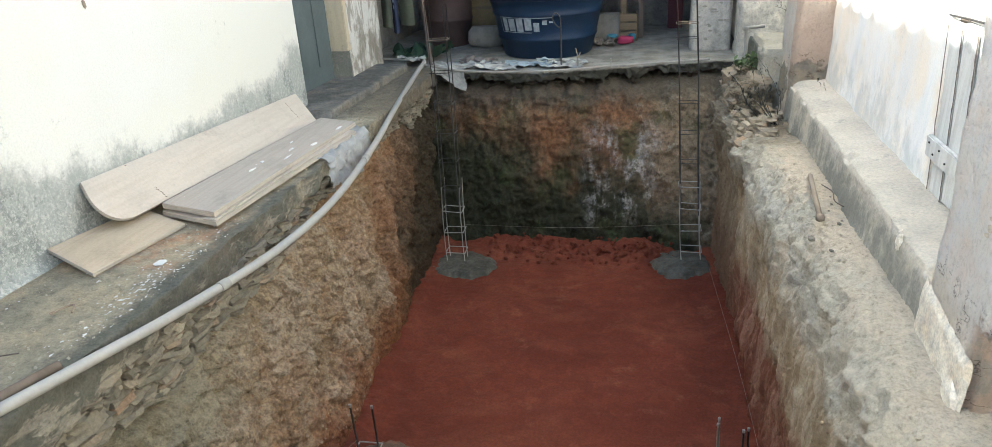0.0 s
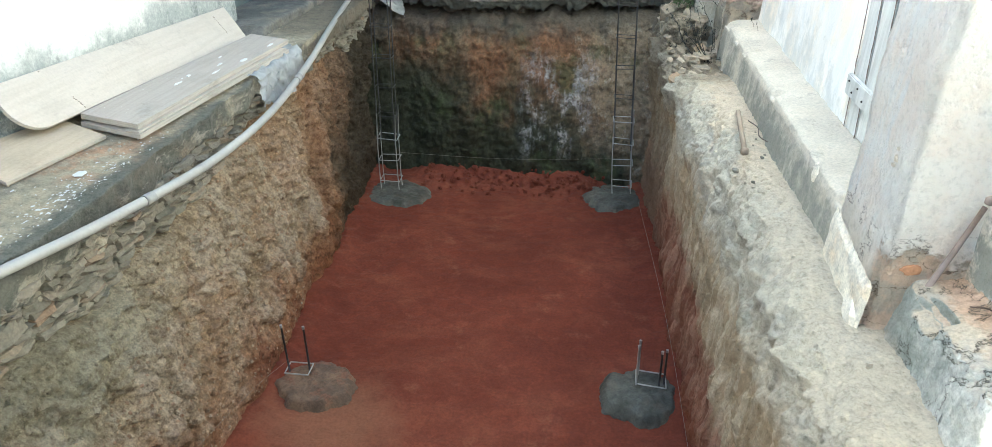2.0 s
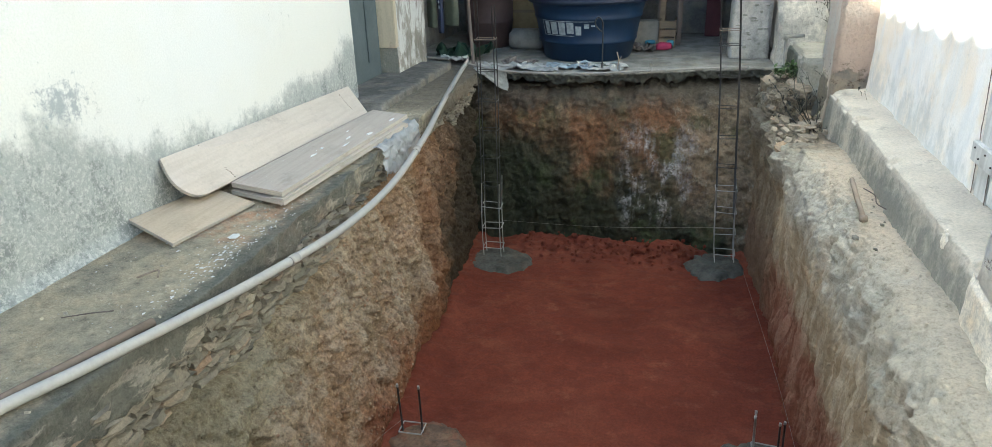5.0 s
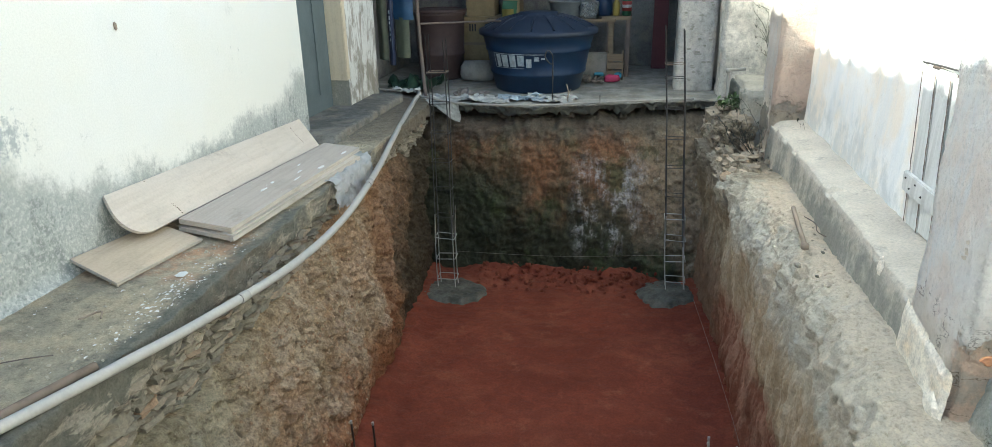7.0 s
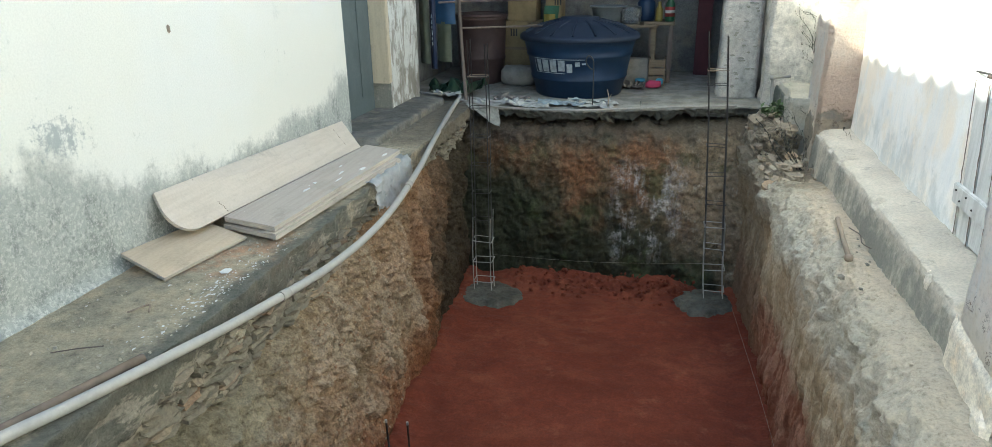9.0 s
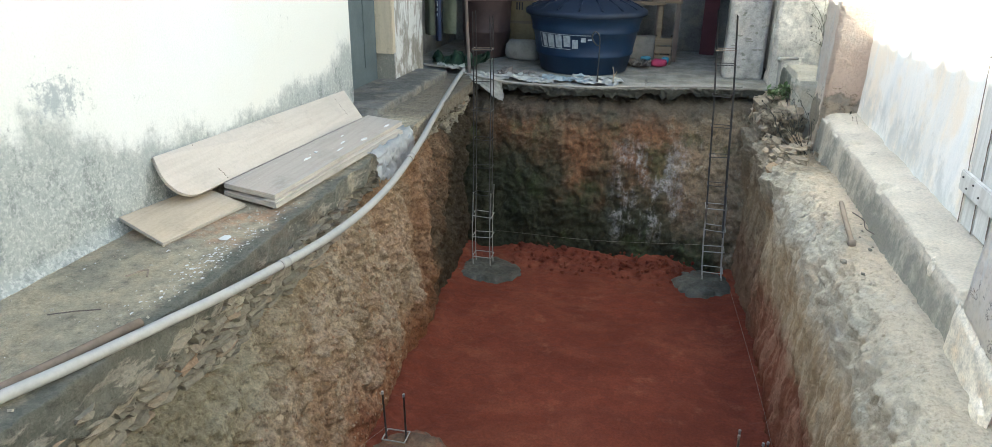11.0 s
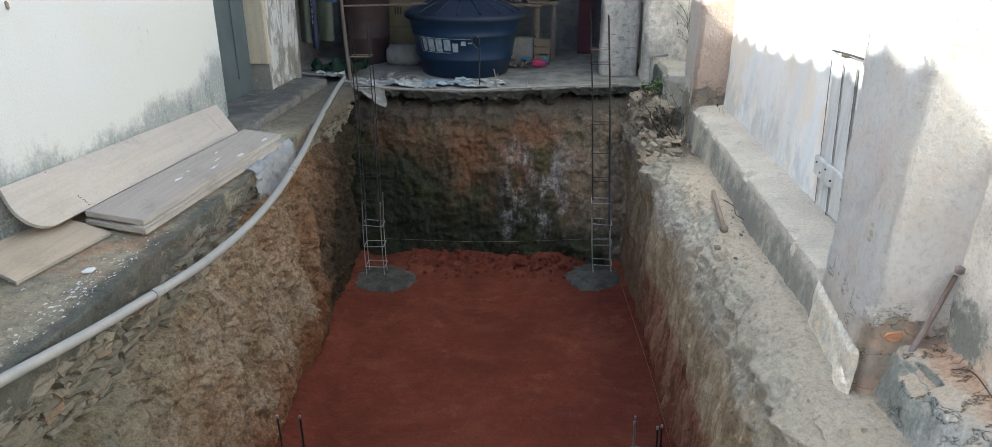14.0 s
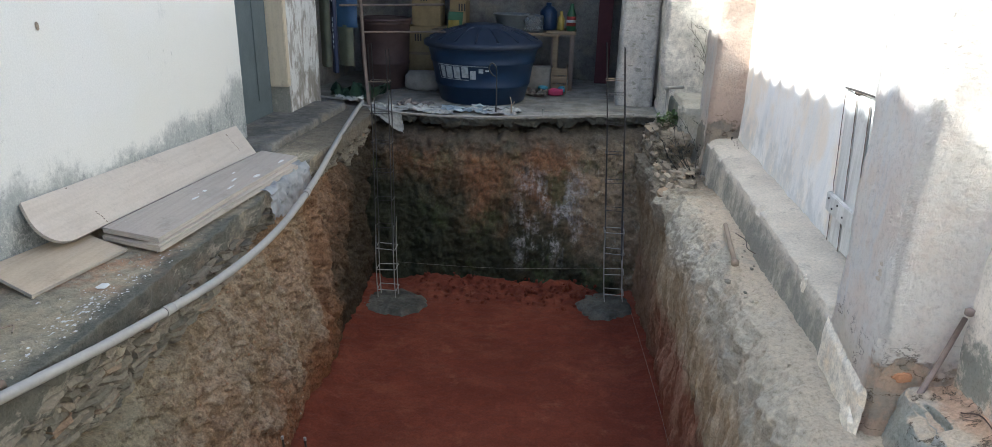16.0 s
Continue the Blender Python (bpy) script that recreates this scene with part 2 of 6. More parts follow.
def clay_floor():
    g = Mat("red_clay", 0.85, spec=0.2)
    big = g.noise(1.3, 5, 0.6, warp=0.5)
    col = g.ramp(big, (0.3, (0.115, 0.026, 0.014)), (0.5, (0.16, 0.039, 0.021)), (0.72, (0.21, 0.060, 0.033)))
    rake = g.noise(1.0, 4, 0.6, g.scaled((3, 22, 3), rot=(0, 0, 0.5)), warp=0.6)
    col = g.mix(g.step(rake, 0.5, 0.8, 0, 0.22), col, (0.10, 0.028, 0.017))
    blot = g.noise(9, 5, 0.6, warp=0.8)
    col = g.mix(g.step(blot, 0.42, 0.62, 0.35, 0), col, (0.085, 0.021, 0.013))
    sweep = g.noise(1.0, 6, 0.62, g.scaled((1.6, 2.6, 1), (2, 1, 0), (0, 0, -0.35)), warp=0.8)
    col = g.mix(g.step(sweep, 0.46, 0.72, 0, 0.4), col, (0.225, 0.075, 0.040))
    dry = g.noise(4, 6, 0.7)
    col = g.mix(g.step(dry, 0.55, 0.75, 0, 0.5), col, (0.26, 0.105, 0.06))
    x, y, z = g.xyz()
    dx, dy = g.math("ADD", x, 0.95), g.math("SUBTRACT", y, 2.95)
    away = g.math("ADD", g.math("SQRT", g.math("ADD", g.math("MULTIPLY", dx, dx), g.math("MULTIPLY", dy, dy))), g.math("MULTIPLY", g.noise(4, 6, 0.65), 0.5))
    col = g.mix(g.step(away, 0.72, 0.38, 0, 0.6), col, (0.27, 0.125, 0.07))
    grain = g.noise(60, 4, 0.65)
    col = g.mix(0.4, col, g.ramp(grain, (0.3, (0.6, 0.58, 0.55)), (0.62, (1.25, 1.25, 1.25))), "MULTIPLY")
    h = g.math("ADD", g.math("MULTIPLY", grain, 0.35), g.math("ADD", g.math("MULTIPLY", rake, 0.45), g.math("MULTIPLY", dry, 0.6)))
    return g.done(col, h, 0.5, 0.025)


M_clay = clay_floor()


def speckled(g, rise, seed, mould, dark, pale, col):
    """Mould growing up a wall: rise is 0 where clean, 1 where thick."""
    big = g.noise(2.6, 8, 0.68, g.scaled((1, 1, 0.8), (seed, 2, 1)))
    mid = g.noise(17, 11, 0.80, g.scaled((1, 1, 0.8), (1, seed, 5)))
    fine = g.noise(52, 6, 0.72)
    n = g.math("ADD", g.math("MULTIPLY", big, 0.55), g.math("ADD", g.math("MULTIPLY", mid, 0.30), g.math("MULTIPLY", fine, 0.15)))
    n = g.math("ADD", n, g.math("MULTIPLY", rise, 0.36))
    col = g.mix(g.step(n, 0.57, 0.74, 0, 0.85), col, mould)
    spot = g.math("ADD", g.math("MULTIPLY", g.noise(48, 7, 0.8, g.scaled((1, 1, 0.75), (seed, 7, 3))), 0.75), g.math("MULTIPLY", n, 0.45))
    col = g.mix(g.step(spot, 0.76, 0.86, 0, 0.4), col, dark)
    blot = g.math("ADD", g.noise(6.5, 12, 0.8, g.scaled((1, 1, 0.8), (2, seed, 9))), g.math("MULTIPLY", rise, 0.12))
    col = g.mix(g.step(blot, 0.60, 0.70, 0, 0.6), col, dark)
    lost = g.math("MULTIPLY", g.step(g.noise(48, 8, 0.82, g.scaled((1, 1, 1), (3, 3, seed))), 0.49, 0.58), rise)
    return g.mix(g.math("MULTIPLY", lost, 0.45), col, pale)


def finish(g, col, strength=0.35):
    fine = g.noise(110, 5, 0.75)
    col = g.mix(0.32, col, g.ramp(fine, (0.3, (0.72, 0.72, 0.72)), (0.6, (1.1, 1.1, 1.1))), "MULTIPLY")
    h = g.math("ADD", g.math("MULTIPLY", fine, 0.4), g.math("ADD", g.math("MULTIPLY", g.noise(12, 5), 0.8), g.math("MULTIPLY", g.noise(35, 6, 0.7), 0.5)))
    return g.done(col, h, strength, 0.012)


def left_plaster():
    g = Mat("cream_plaster", 0.88, spec=0.2)
    x, y, z = g.xyz()
    col = g.mix(g.step(g.noise(1.1, 4, 0.6), 0.4, 0.68, 0, 0.8), (0.76, 0.755, 0.695), (0.77, 0.775, 0.745))
    run = g.noise(1.0, 5, 0.6, g.scaled((4.5, 4.5, 0.35)))
    col = g.mix(g.step(run, 0.58, 0.8, 0, 0.10), col, (0.55, 0.58, 0.58))
    # object y runs from the house's own origin: near end thick and high, thin over the boards, high again at the corner
    k = g.math("DIVIDE", y, 4.0)
    top = g.ramp(k, (0.0, (0.66,) * 3), (0.10, (0.60,) * 3), (0.16, (0.46,) * 3), (0.24, (0.36,) * 3), (0.36, (0.33,) * 3), (0.5, (0.34,) * 3), (0.62, (0.40,) * 3), (0.76, (0.50,) * 3))
    rise = g.step(g.math("SUBTRACT", z, top), 0.13, -0.30)
    col = speckled(g, rise, 4.0, (0.31, 0.335, 0.32), (0.15, 0.17, 0.165), (0.72, 0.72, 0.68), col)
    dy, dz = g.math("SUBTRACT", y, 0.42), g.math("MULTIPLY", g.math("SUBTRACT", z, 0.64), 1.5)
    far = g.math("SQRT", g.math("ADD", g.math("MULTIPLY", dy, dy), g.math("MULTIPLY", dz, dz)))
    far = g.math("ADD", far, g.math("MULTIPLY", g.noise(26, 8, 0.8), 0.75))
    col = g.mix(g.step(far, 0.52, 0.40, 0, 0.7), col, (0.25, 0.29, 0.31))
    return finish(g, col)


def right_plaster():
    """Thin whitewash over patched render: cream, blue-grey and tan washes, drips, grime along the foot."""
    g = Mat("blotched_white_plaster", 0.88, spec=0.2)
    x, y, z = g.xyz()
    col = g.mix(g.step(g.noise(2.3, 6, 0.64), 0.40, 0.58), (0.92, 0.91, 0.88), (0.90, 0.83, 0.73))
    run = g.noise(1.0, 8, 0.68, g.scaled((3.4, 3.4, 0.8), (0, 1.3, 0)), warp=0.9)
    col = g.mix(g.step(run, 0.48, 0.66, 0, 0.6), col, (0.80, 0.83, 0.84))
    drip = g.noise(1.0, 8, 0.72, g.scaled((14, 14, 1.6), (3, 2, 1)), warp=0.3)
    col = g.mix(g.step(drip, 0.55, 0.70, 0, 0.4), col, (0.68, 0.71, 0.72))
    rise = g.step(z, 0.50, 0.05)
    n = g.math("ADD", g.noise(6, 9, 0.74, g.scaled((1, 1, 0.55), (3, 1, 1))), g.math("MULTIPLY", rise, 0.18))
    col = g.mix(g.step(n, 0.54, 0.76, 0, 0.65), col, (0.55, 0.58, 0.58))
    col = g.mix(g.step(g.noise(17, 9, 0.8), 0.59, 0.68, 0, 0.45), col, (0.48, 0.48, 0.45))
    col = g.mix(g.step(g.noise(9, 7, 0.75, g.scaled((1, 1, 0.3), (3, 7, 1))), 0.62, 0.68, 0, 0.6), col, (0.92, 0.92, 0.90))
    return finish(g, col)


def near_plaster():
    g = Mat("lime_washed_plaster", 0.88, spec=0.2)
    x, y, z = g.xyz()
    col = g.mix(g.step(g.noise(2.2, 6, 0.65), 0.36, 0.66), (0.80, 0.755, 0.68), (0.66, 0.625, 0.56))
    col = g.mix(g.step(g.noise(5.5, 8, 0.72, g.scaled((1, 1, 1), (3, 2, 8))), 0.44, 0.64, 0, 0.6), col, (0.47, 0.46, 0.42))
    warm = g.math("MULTIPLY", g.step(g.noise(3.0, 6, 0.6, g.scaled((1, 1, 1), (1, 8, 2))), 0.36, 0.56), g.step(z, 0.24, 0.02))
    col = g.mix(g.math("MULTIPLY", warm, 0.75), col, (0.66, 0.44, 0.28))
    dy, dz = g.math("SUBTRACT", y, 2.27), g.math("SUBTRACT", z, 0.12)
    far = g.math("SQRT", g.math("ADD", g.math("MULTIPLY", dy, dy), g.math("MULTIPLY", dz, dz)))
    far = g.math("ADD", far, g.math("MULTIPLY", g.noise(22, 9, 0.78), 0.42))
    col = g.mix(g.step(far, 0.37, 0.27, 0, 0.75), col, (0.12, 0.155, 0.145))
    col = g.mix(g.step(g.noise(24, 8, 0.8), 0.58, 0.66, 0, 0.6), col, (0.32, 0.31, 0.27))
    pits = g.noise(75, 7, 0.8)
    col = g.mix(0.7, col, g.ramp(pits, (0.32, (0.45, 0.44, 0.42)), (0.46, (1, 1, 1)), (0.7, (1.15, 1.15, 1.15))), "MULTIPLY")
    return finish(g, col, 0.7)


M_plaster_left = left_plaster()
M_plaster_right = right_plaster()
M_plaster_near = near_plaster()


def rough_render(name, pale, pink, cool, foot, foot_top, face=None):
    """Thick pitted render: blotched wash above, bare ochre where it has come off at the foot."""
    g = Mat(name, 0.92, spec=0.15)
    x, y, z = g.xyz()
    col = g.mix(g.step(g.noise(3.0, 7, 0.66), 0.38, 0.62), pale, pink)
    run = g.noise(1.0, 7, 0.68, g.scaled((5, 5, 1.1), (2, 3, 1)), warp=0.6)
    col = g.mix(g.step(run, 0.52, 0.66, 0, 0.7), col, cool)
    col = g.mix(g.step(g.noise(7, 8, 0.74, g.scaled((1, 1, 1), (9, 9, 9))), 0.56, 0.68, 0, 0.4), col, tuple(0.82 * v for v in cool))
    edge = g.math("ADD", z, g.math("MULTIPLY", g.math("SUBTRACT", g.noise(5.5, 8, 0.66), 0.5), 0.42))
    front = g.step(y, -0.16, -0.235)
    # front side alone gets its own darker, browner tone
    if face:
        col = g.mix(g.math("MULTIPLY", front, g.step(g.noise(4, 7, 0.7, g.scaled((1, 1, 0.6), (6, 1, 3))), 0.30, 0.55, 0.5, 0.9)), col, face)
    bare = g.math("MULTIPLY", g.step(edge, foot_top + 0.015, foot_top - 0.015), front)
    clay = g.mix(g.step(g.noise(9, 7, 0.7, g.scaled((1, 1, 1), (2, 6, 1))), 0.42, 0.62), foot, (0.40, 0.335, 0.25))
    col = g.mix(g.math("MULTIPLY", bare, 0.8), col, clay)
    low = g.math("MULTIPLY", g.step(edge, foot_top + 0.05, foot_top - 0.12), g.math("SUBTRACT", 1.0, front))
    col = g.mix(g.math("MULTIPLY", low, 0.6), col, (0.70, 0.60, 0.45))
    crack = g.math("ABSOLUTE", g.math("SUBTRACT", g.noise(4.2, 8, 0.62, g.scaled((1, 1, 2.0), (3, 1, 2))), 0.5))
    crack = g.math("MULTIPLY", g.step(crack, 0.008, 0.002), g.step(edge, foot_top + 0.1, foot_top))
    col = g.mix(g.math("MULTIPLY", crack, 0.75), col, (0.16, 0.11, 0.075))
    grit = g.noise(45, 6, 0.74)
    col = g.mix(0.35, col, g.ramp(grit, (0.3, (0.6, 0.6, 0.6)), (0.5, (1.12, 1.12, 1.12))), "MULTIPLY")
    h = g.math("ADD", g.math("MULTIPLY", grit, 1.0), g.math("ADD", g.math("MULTIPLY", g.noise(18, 6, 0.65), 1.5), g.math("ADD", g.math("MULTIPLY", bare, -0.8), g.math("MULTIPLY", crack, -0.6))))
    return g.done(col, h, 1.0, 0.025)


M_render = rough_render("rough_render", (0.92, 0.89, 0.83), (0.90, 0.81, 0.72), (0.86, 0.865, 0.85), (0.62, 0.43, 0.29), 0.20)
M_render_brown = rough_render("brown_front_render", (0.74, 0.70, 0.64), (0.70, 0.62, 0.54), (0.64, 0.64, 0.62), (0.25, 0.235, 0.20), 0.14, (0.62, 0.47, 0.37))


def concrete(name, base, dark, dust, scale=1.0, spots=0.0, rough=0.9, dust_amount=0.6):
    g = Mat(name, rough, spec=0.25)
    col = g.mix(g.step(g.noise(1.8 * scale, 6, 0.65), 0.36, 0.62), base, dark)
    col = g.mix(g.step(g.noise(2.7 * scale, 5, 0.6, g.scaled((1, 1, 1), (4, 1, 8))), 0.50, 0.66, 0, dust_amount), col, dust)
    wear = g.noise(21, 9, 0.78, g.scaled((1, 1, 1), (2, 7, 3)))
    col = g.mix(0.6, col, g.ramp(wear, (0.32, (0.45, 0.45, 0.44)), (0.48, (1.0, 1.0, 1.0)), (0.68, (1.35, 1.34, 1.3))), "MULTIPLY")
    fine = g.noise(95, 6, 0.76)
    col = g.mix(0.6, col, g.ramp(fine, (0.28, (0.5, 0.5, 0.5)), (0.6, (1.15, 1.15, 1.15))), "MULTIPLY")
    if spots:
        col = g.mix(g.step(g.noise(60, 2), 0.70, 0.74, 0, spots), col, (0.8, 0.8, 0.78))
    h = g.math("ADD", g.math("MULTIPLY", fine, 0.5), g.math("MULTIPLY", g.noise(15, 5, 0.6), 1.0))
    return g.done(col, h, 0.5, 0.015)


def ledge_mat():
    g = Mat("old_ledge_concrete", 0.9, spec=0.25)
    x, y, z = g.xyz()
    col = g.mix(g.step(g.noise(2.6, 7, 0.68), 0.36, 0.62), (0.50, 0.44, 0.325), (0.33, 0.30, 0.235))
    col = g.mix(g.step(g.noise(4.0, 6, 0.65, g.scaled((1, 1, 1), (4, 1, 8))), 0.48, 0.64, 0, 0.7), col, (0.47, 0.395, 0.28))
    brick = g.math("MULTIPLY", g.step(g.noise(5, 6, 0.7), 0.42, 0.62), g.math("MULTIPLY", g.step(y, 2.45, 2.75), g.step(y, 3.35, 2.9)))
    col = g.mix(g.math("MULTIPLY", brick, 0.7), col, (0.46, 0.25, 0.15))
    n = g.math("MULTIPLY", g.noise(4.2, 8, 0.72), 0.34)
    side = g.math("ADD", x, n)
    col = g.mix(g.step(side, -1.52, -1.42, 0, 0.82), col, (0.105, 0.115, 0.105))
    pale = g.math("MULTIPLY", g.step(g.noise(6, 7, 0.7, g.scaled((1, 1, 2.5), (2, 2, 2))), 0.52, 0.60), g.step(z, -0.01, -0.04))
    col = g.mix(g.math("MULTIPLY", pale, 0.75), col, (0.40, 0.37, 0.31))
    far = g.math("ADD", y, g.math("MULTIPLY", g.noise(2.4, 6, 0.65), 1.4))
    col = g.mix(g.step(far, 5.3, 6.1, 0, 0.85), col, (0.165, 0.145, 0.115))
    wear = g.noise(17, 10, 0.80, g.scaled((1, 1, 1), (2, 7, 3)))
    col = g.mix(0.75, col, g.ramp(wear, (0.32, (0.38, 0.39, 0.38)), (0.47, (1.02, 1.02, 1.0)), (0.68, (1.5, 1.46, 1.38))), "MULTIPLY")
    fine = g.noise(95, 6, 0.76)
    col = g.mix(0.5, col, g.ramp(fine, (0.28, (0.5, 0.5, 0.5)), (0.6, (1.2, 1.2, 1.2))), "MULTIPLY")
    h = g.math("ADD", g.math("MULTIPLY", fine, 0.5), g.math("ADD", g.math("MULTIPLY", wear, 0.8), g.math("MULTIPLY", g.noise(15, 6, 0.65), 1.2)))
    return g.done(col, h, 0.9, 0.022)


M_ledge = ledge_mat()
M_yard = concrete("yard_concrete", (0.42, 0.37, 0.285), (0.235, 0.21, 0.17), (0.47, 0.36, 0.245), 1.6)
M_doorstep = concrete("dirty_doorstep_concrete", (0.23, 0.22, 0.195), (0.14, 0.135, 0.12), (0.30, 0.26, 0.20), 2.2)


def step_mat(name, top, front, mould, edge_x, dust, scale=1.0, spread=0.40):
    g = Mat(name, 0.92, spec=0.2)
    x, y, z = g.xyz()
    col = g.mix(g.step(g.noise(2.0 * scale, 7, 0.66), 0.36, 0.66), top, tuple(v * 0.80 for v in top))
    col = g.mix(g.step(g.noise(3.6, 7, 0.66, g.scaled((1, 1, 1), (4, 1, 8))), 0.48, 0.66, 0, 0.55), col, dust)
    side = g.step(g.math("ADD", x, g.math("MULTIPLY", g.noise(14, 8, 0.75), 0.03)), edge_x + 0.03, edge_x + 0.012)
    wall_col = g.mix(g.step(g.noise(3.0, 9, 0.7, g.scaled((1, 1, 0.6), (9, 2, 1))), spread, spread + 0.18), front, mould)
    wall_col = g.mix(g.step(g.noise(11, 8, 0.75, g.scaled((1, 1, 0.6))), 0.55, 0.68, 0, 0.6), wall_col, front)
    col = g.mix(side, col, wall_col)
    col = g.mix(g.step(g.noise(9 * scale, 9, 0.78, g.scaled((1, 1, 1), (1, 6, 2))), 0.56, 0.64, 0, 0.5), col, mould)
    fine = g.noise(75, 6, 0.75)
    col = g.mix(0.6, col, g.ramp(fine, (0.28, (0.55, 0.62, 0.62)), (0.6, (1.12, 1.12, 1.12))), "MULTIPLY")
    h = g.math("ADD", g.math("MULTIPLY", fine, 0.5), g.math("MULTIPLY", g.noise(17, 7, 0.68), 1.0))
    return g.done(col, h, 0.6, 0.018)


def lime_step():
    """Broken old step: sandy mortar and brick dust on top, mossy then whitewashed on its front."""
    g = Mat("mossy_lime_concrete", 0.92, spec=0.15)
    x, y, z = g.xyz()
    top = g.mix(g.step(g.noise(5, 8, 0.7), 0.40, 0.62), (0.66, 0.57, 0.44), (0.56, 0.53, 0.47))
    dust_at = g.math("ADD", x, g.math("MULTIPLY", g.noise(6, 7, 0.7, g.scaled((1, 1, 1), (4, 1, 8))), 0.22))
    top = g.mix(g.step(dust_at, 1.44, 1.52, 0, 0.75), top, (0.62, 0.40, 0.27))
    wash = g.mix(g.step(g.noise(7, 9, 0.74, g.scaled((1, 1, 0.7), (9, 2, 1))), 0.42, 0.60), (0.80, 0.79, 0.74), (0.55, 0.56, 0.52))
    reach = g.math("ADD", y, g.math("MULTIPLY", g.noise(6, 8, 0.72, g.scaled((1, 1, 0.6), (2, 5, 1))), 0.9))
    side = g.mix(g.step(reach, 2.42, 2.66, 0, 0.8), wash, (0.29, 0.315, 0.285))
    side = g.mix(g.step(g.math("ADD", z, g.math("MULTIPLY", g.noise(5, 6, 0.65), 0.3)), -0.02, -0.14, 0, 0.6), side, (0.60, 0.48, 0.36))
    geo = g.nt.nodes.new("ShaderNodeSeparateXYZ")
    g.put(geo.inputs[0], g.nt.nodes.new("ShaderNodeNewGeometry").outputs["Normal"])
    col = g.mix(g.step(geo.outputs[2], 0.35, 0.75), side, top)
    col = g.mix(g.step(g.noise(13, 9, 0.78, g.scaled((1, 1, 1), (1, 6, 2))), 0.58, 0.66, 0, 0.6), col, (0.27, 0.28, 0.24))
    cleft = g.math("ABSOLUTE", g.math("SUBTRACT", g.noise(3.4, 8, 0.66, g.scaled((1, 1, 1), (3, 7, 2)), warp=0.4), 0.5))
    col = g.mix(g.step(cleft, 0.007, 0.002, 0, 0.8), col, (0.12, 0.11, 0.09))
    fine = g.noise(70, 6, 0.76)
    col = g.mix(0.6, col, g.ramp(fine, (0.28, (0.5, 0.5, 0.48)), (0.6, (1.15, 1.15, 1.15))), "MULTIPLY")
    h = g.math("ADD", g.math("MULTIPLY", fine, 0.6), g.math("ADD", g.noise(19, 7, 0.7), g.math("MULTIPLY", g.step(cleft, 0.012, 0.0), -0.5)))
    return g.done(col, h, 0.9, 0.02)


M_step = step_mat("step_concrete", (0.66, 0.60, 0.50), (0.62, 0.565, 0.465), (0.30, 0.29, 0.25), 1.195, (0.60, 0.53, 0.43), spread=0.35)
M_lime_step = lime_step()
M_end_step = step_mat("mouldy_masonry", (0.50, 0.47, 0.39), (0.46, 0.43, 0.36), (0.16, 0.17, 0.145), 1.05, (0.50, 0.43, 0.33), 2.0)


def platform_mat():
    g = Mat("platform_concrete", 0.9, spec=0.25)
    x, y, z = g.xyz()
    col = g.mix(g.step(g.noise(4.5, 7, 0.68), 0.36, 0.62), (0.34, 0.33, 0.295), (0.20, 0.195, 0.172))
    col = g.mix(g.step(g.noise(6.5, 6, 0.65, g.scaled((1, 1, 1), (4, 1, 8))), 0.50, 0.66, 0, 0.6), col, (0.30, 0.26, 0.20))
    # front edge coloured far darker than the top to hold its brightness down
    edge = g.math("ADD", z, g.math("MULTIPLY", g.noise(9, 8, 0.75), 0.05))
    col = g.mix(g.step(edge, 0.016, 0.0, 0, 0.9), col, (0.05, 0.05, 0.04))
    fine = g.noise(95, 6, 0.76)
    col = g.mix(0.6, col, g.ramp(fine, (0.28, (0.5, 0.5, 0.5)), (0.6, (1.15, 1.15, 1.15))), "MULTIPLY")
    return g.done(col, g.math("ADD", g.math("MULTIPLY", fine, 0.5), g.noise(15, 5, 0.6)), 0.5, 0.015)


M_platform = platform_mat()
M_pillar = concrete("pillar_render", (0.50, 0.48, 0.44), (0.36, 0.35, 0.32), (0.54, 0.50, 0.43), 2.0)
M_wet_concrete = concrete("fresh_concrete", (0.125, 0.12, 0.098), (0.07, 0.068, 0.054), (0.15, 0.12, 0.09), 4.0, rough=0.65, dust_amount=0.4)
M_clay_concrete = concrete("clay_dusted_concrete", (0.215, 0.135, 0.085), (0.125, 0.085, 0.06), (0.23, 0.10, 0.06), 4.0)
M_inside = concrete("porch_back_wall_render", (0.22, 0.215, 0.20), (0.13, 0.125, 0.12), (0.26, 0.23, 0.18), 1.4)


def stone_mat(name, *tones):
    g = Mat(name, 0.93, spec=0.15)
    g.pos = g.nt.nodes.new("ShaderNodeNewGeometry").outputs["Position"]
    base = g.ramp(g.random(), *tones)
    fine = g.noise(55, 6, 0.74)
    col = g.mix(0.6, base, g.ramp(fine, (0.28, (0.5, 0.5, 0.48)), (0.62, (1.25, 1.22, 1.18))), "MULTIPLY")
    col = g.mix(g.step(g.noise(9, 6, 0.7), 0.50, 0.66, 0, 0.55), col, (0.19, 0.185, 0.155))
    return g.done(col, g.math("ADD", fine, g.math("MULTIPLY", g.noise(20, 6, 0.7), 0.8)), 0.8, 0.012)


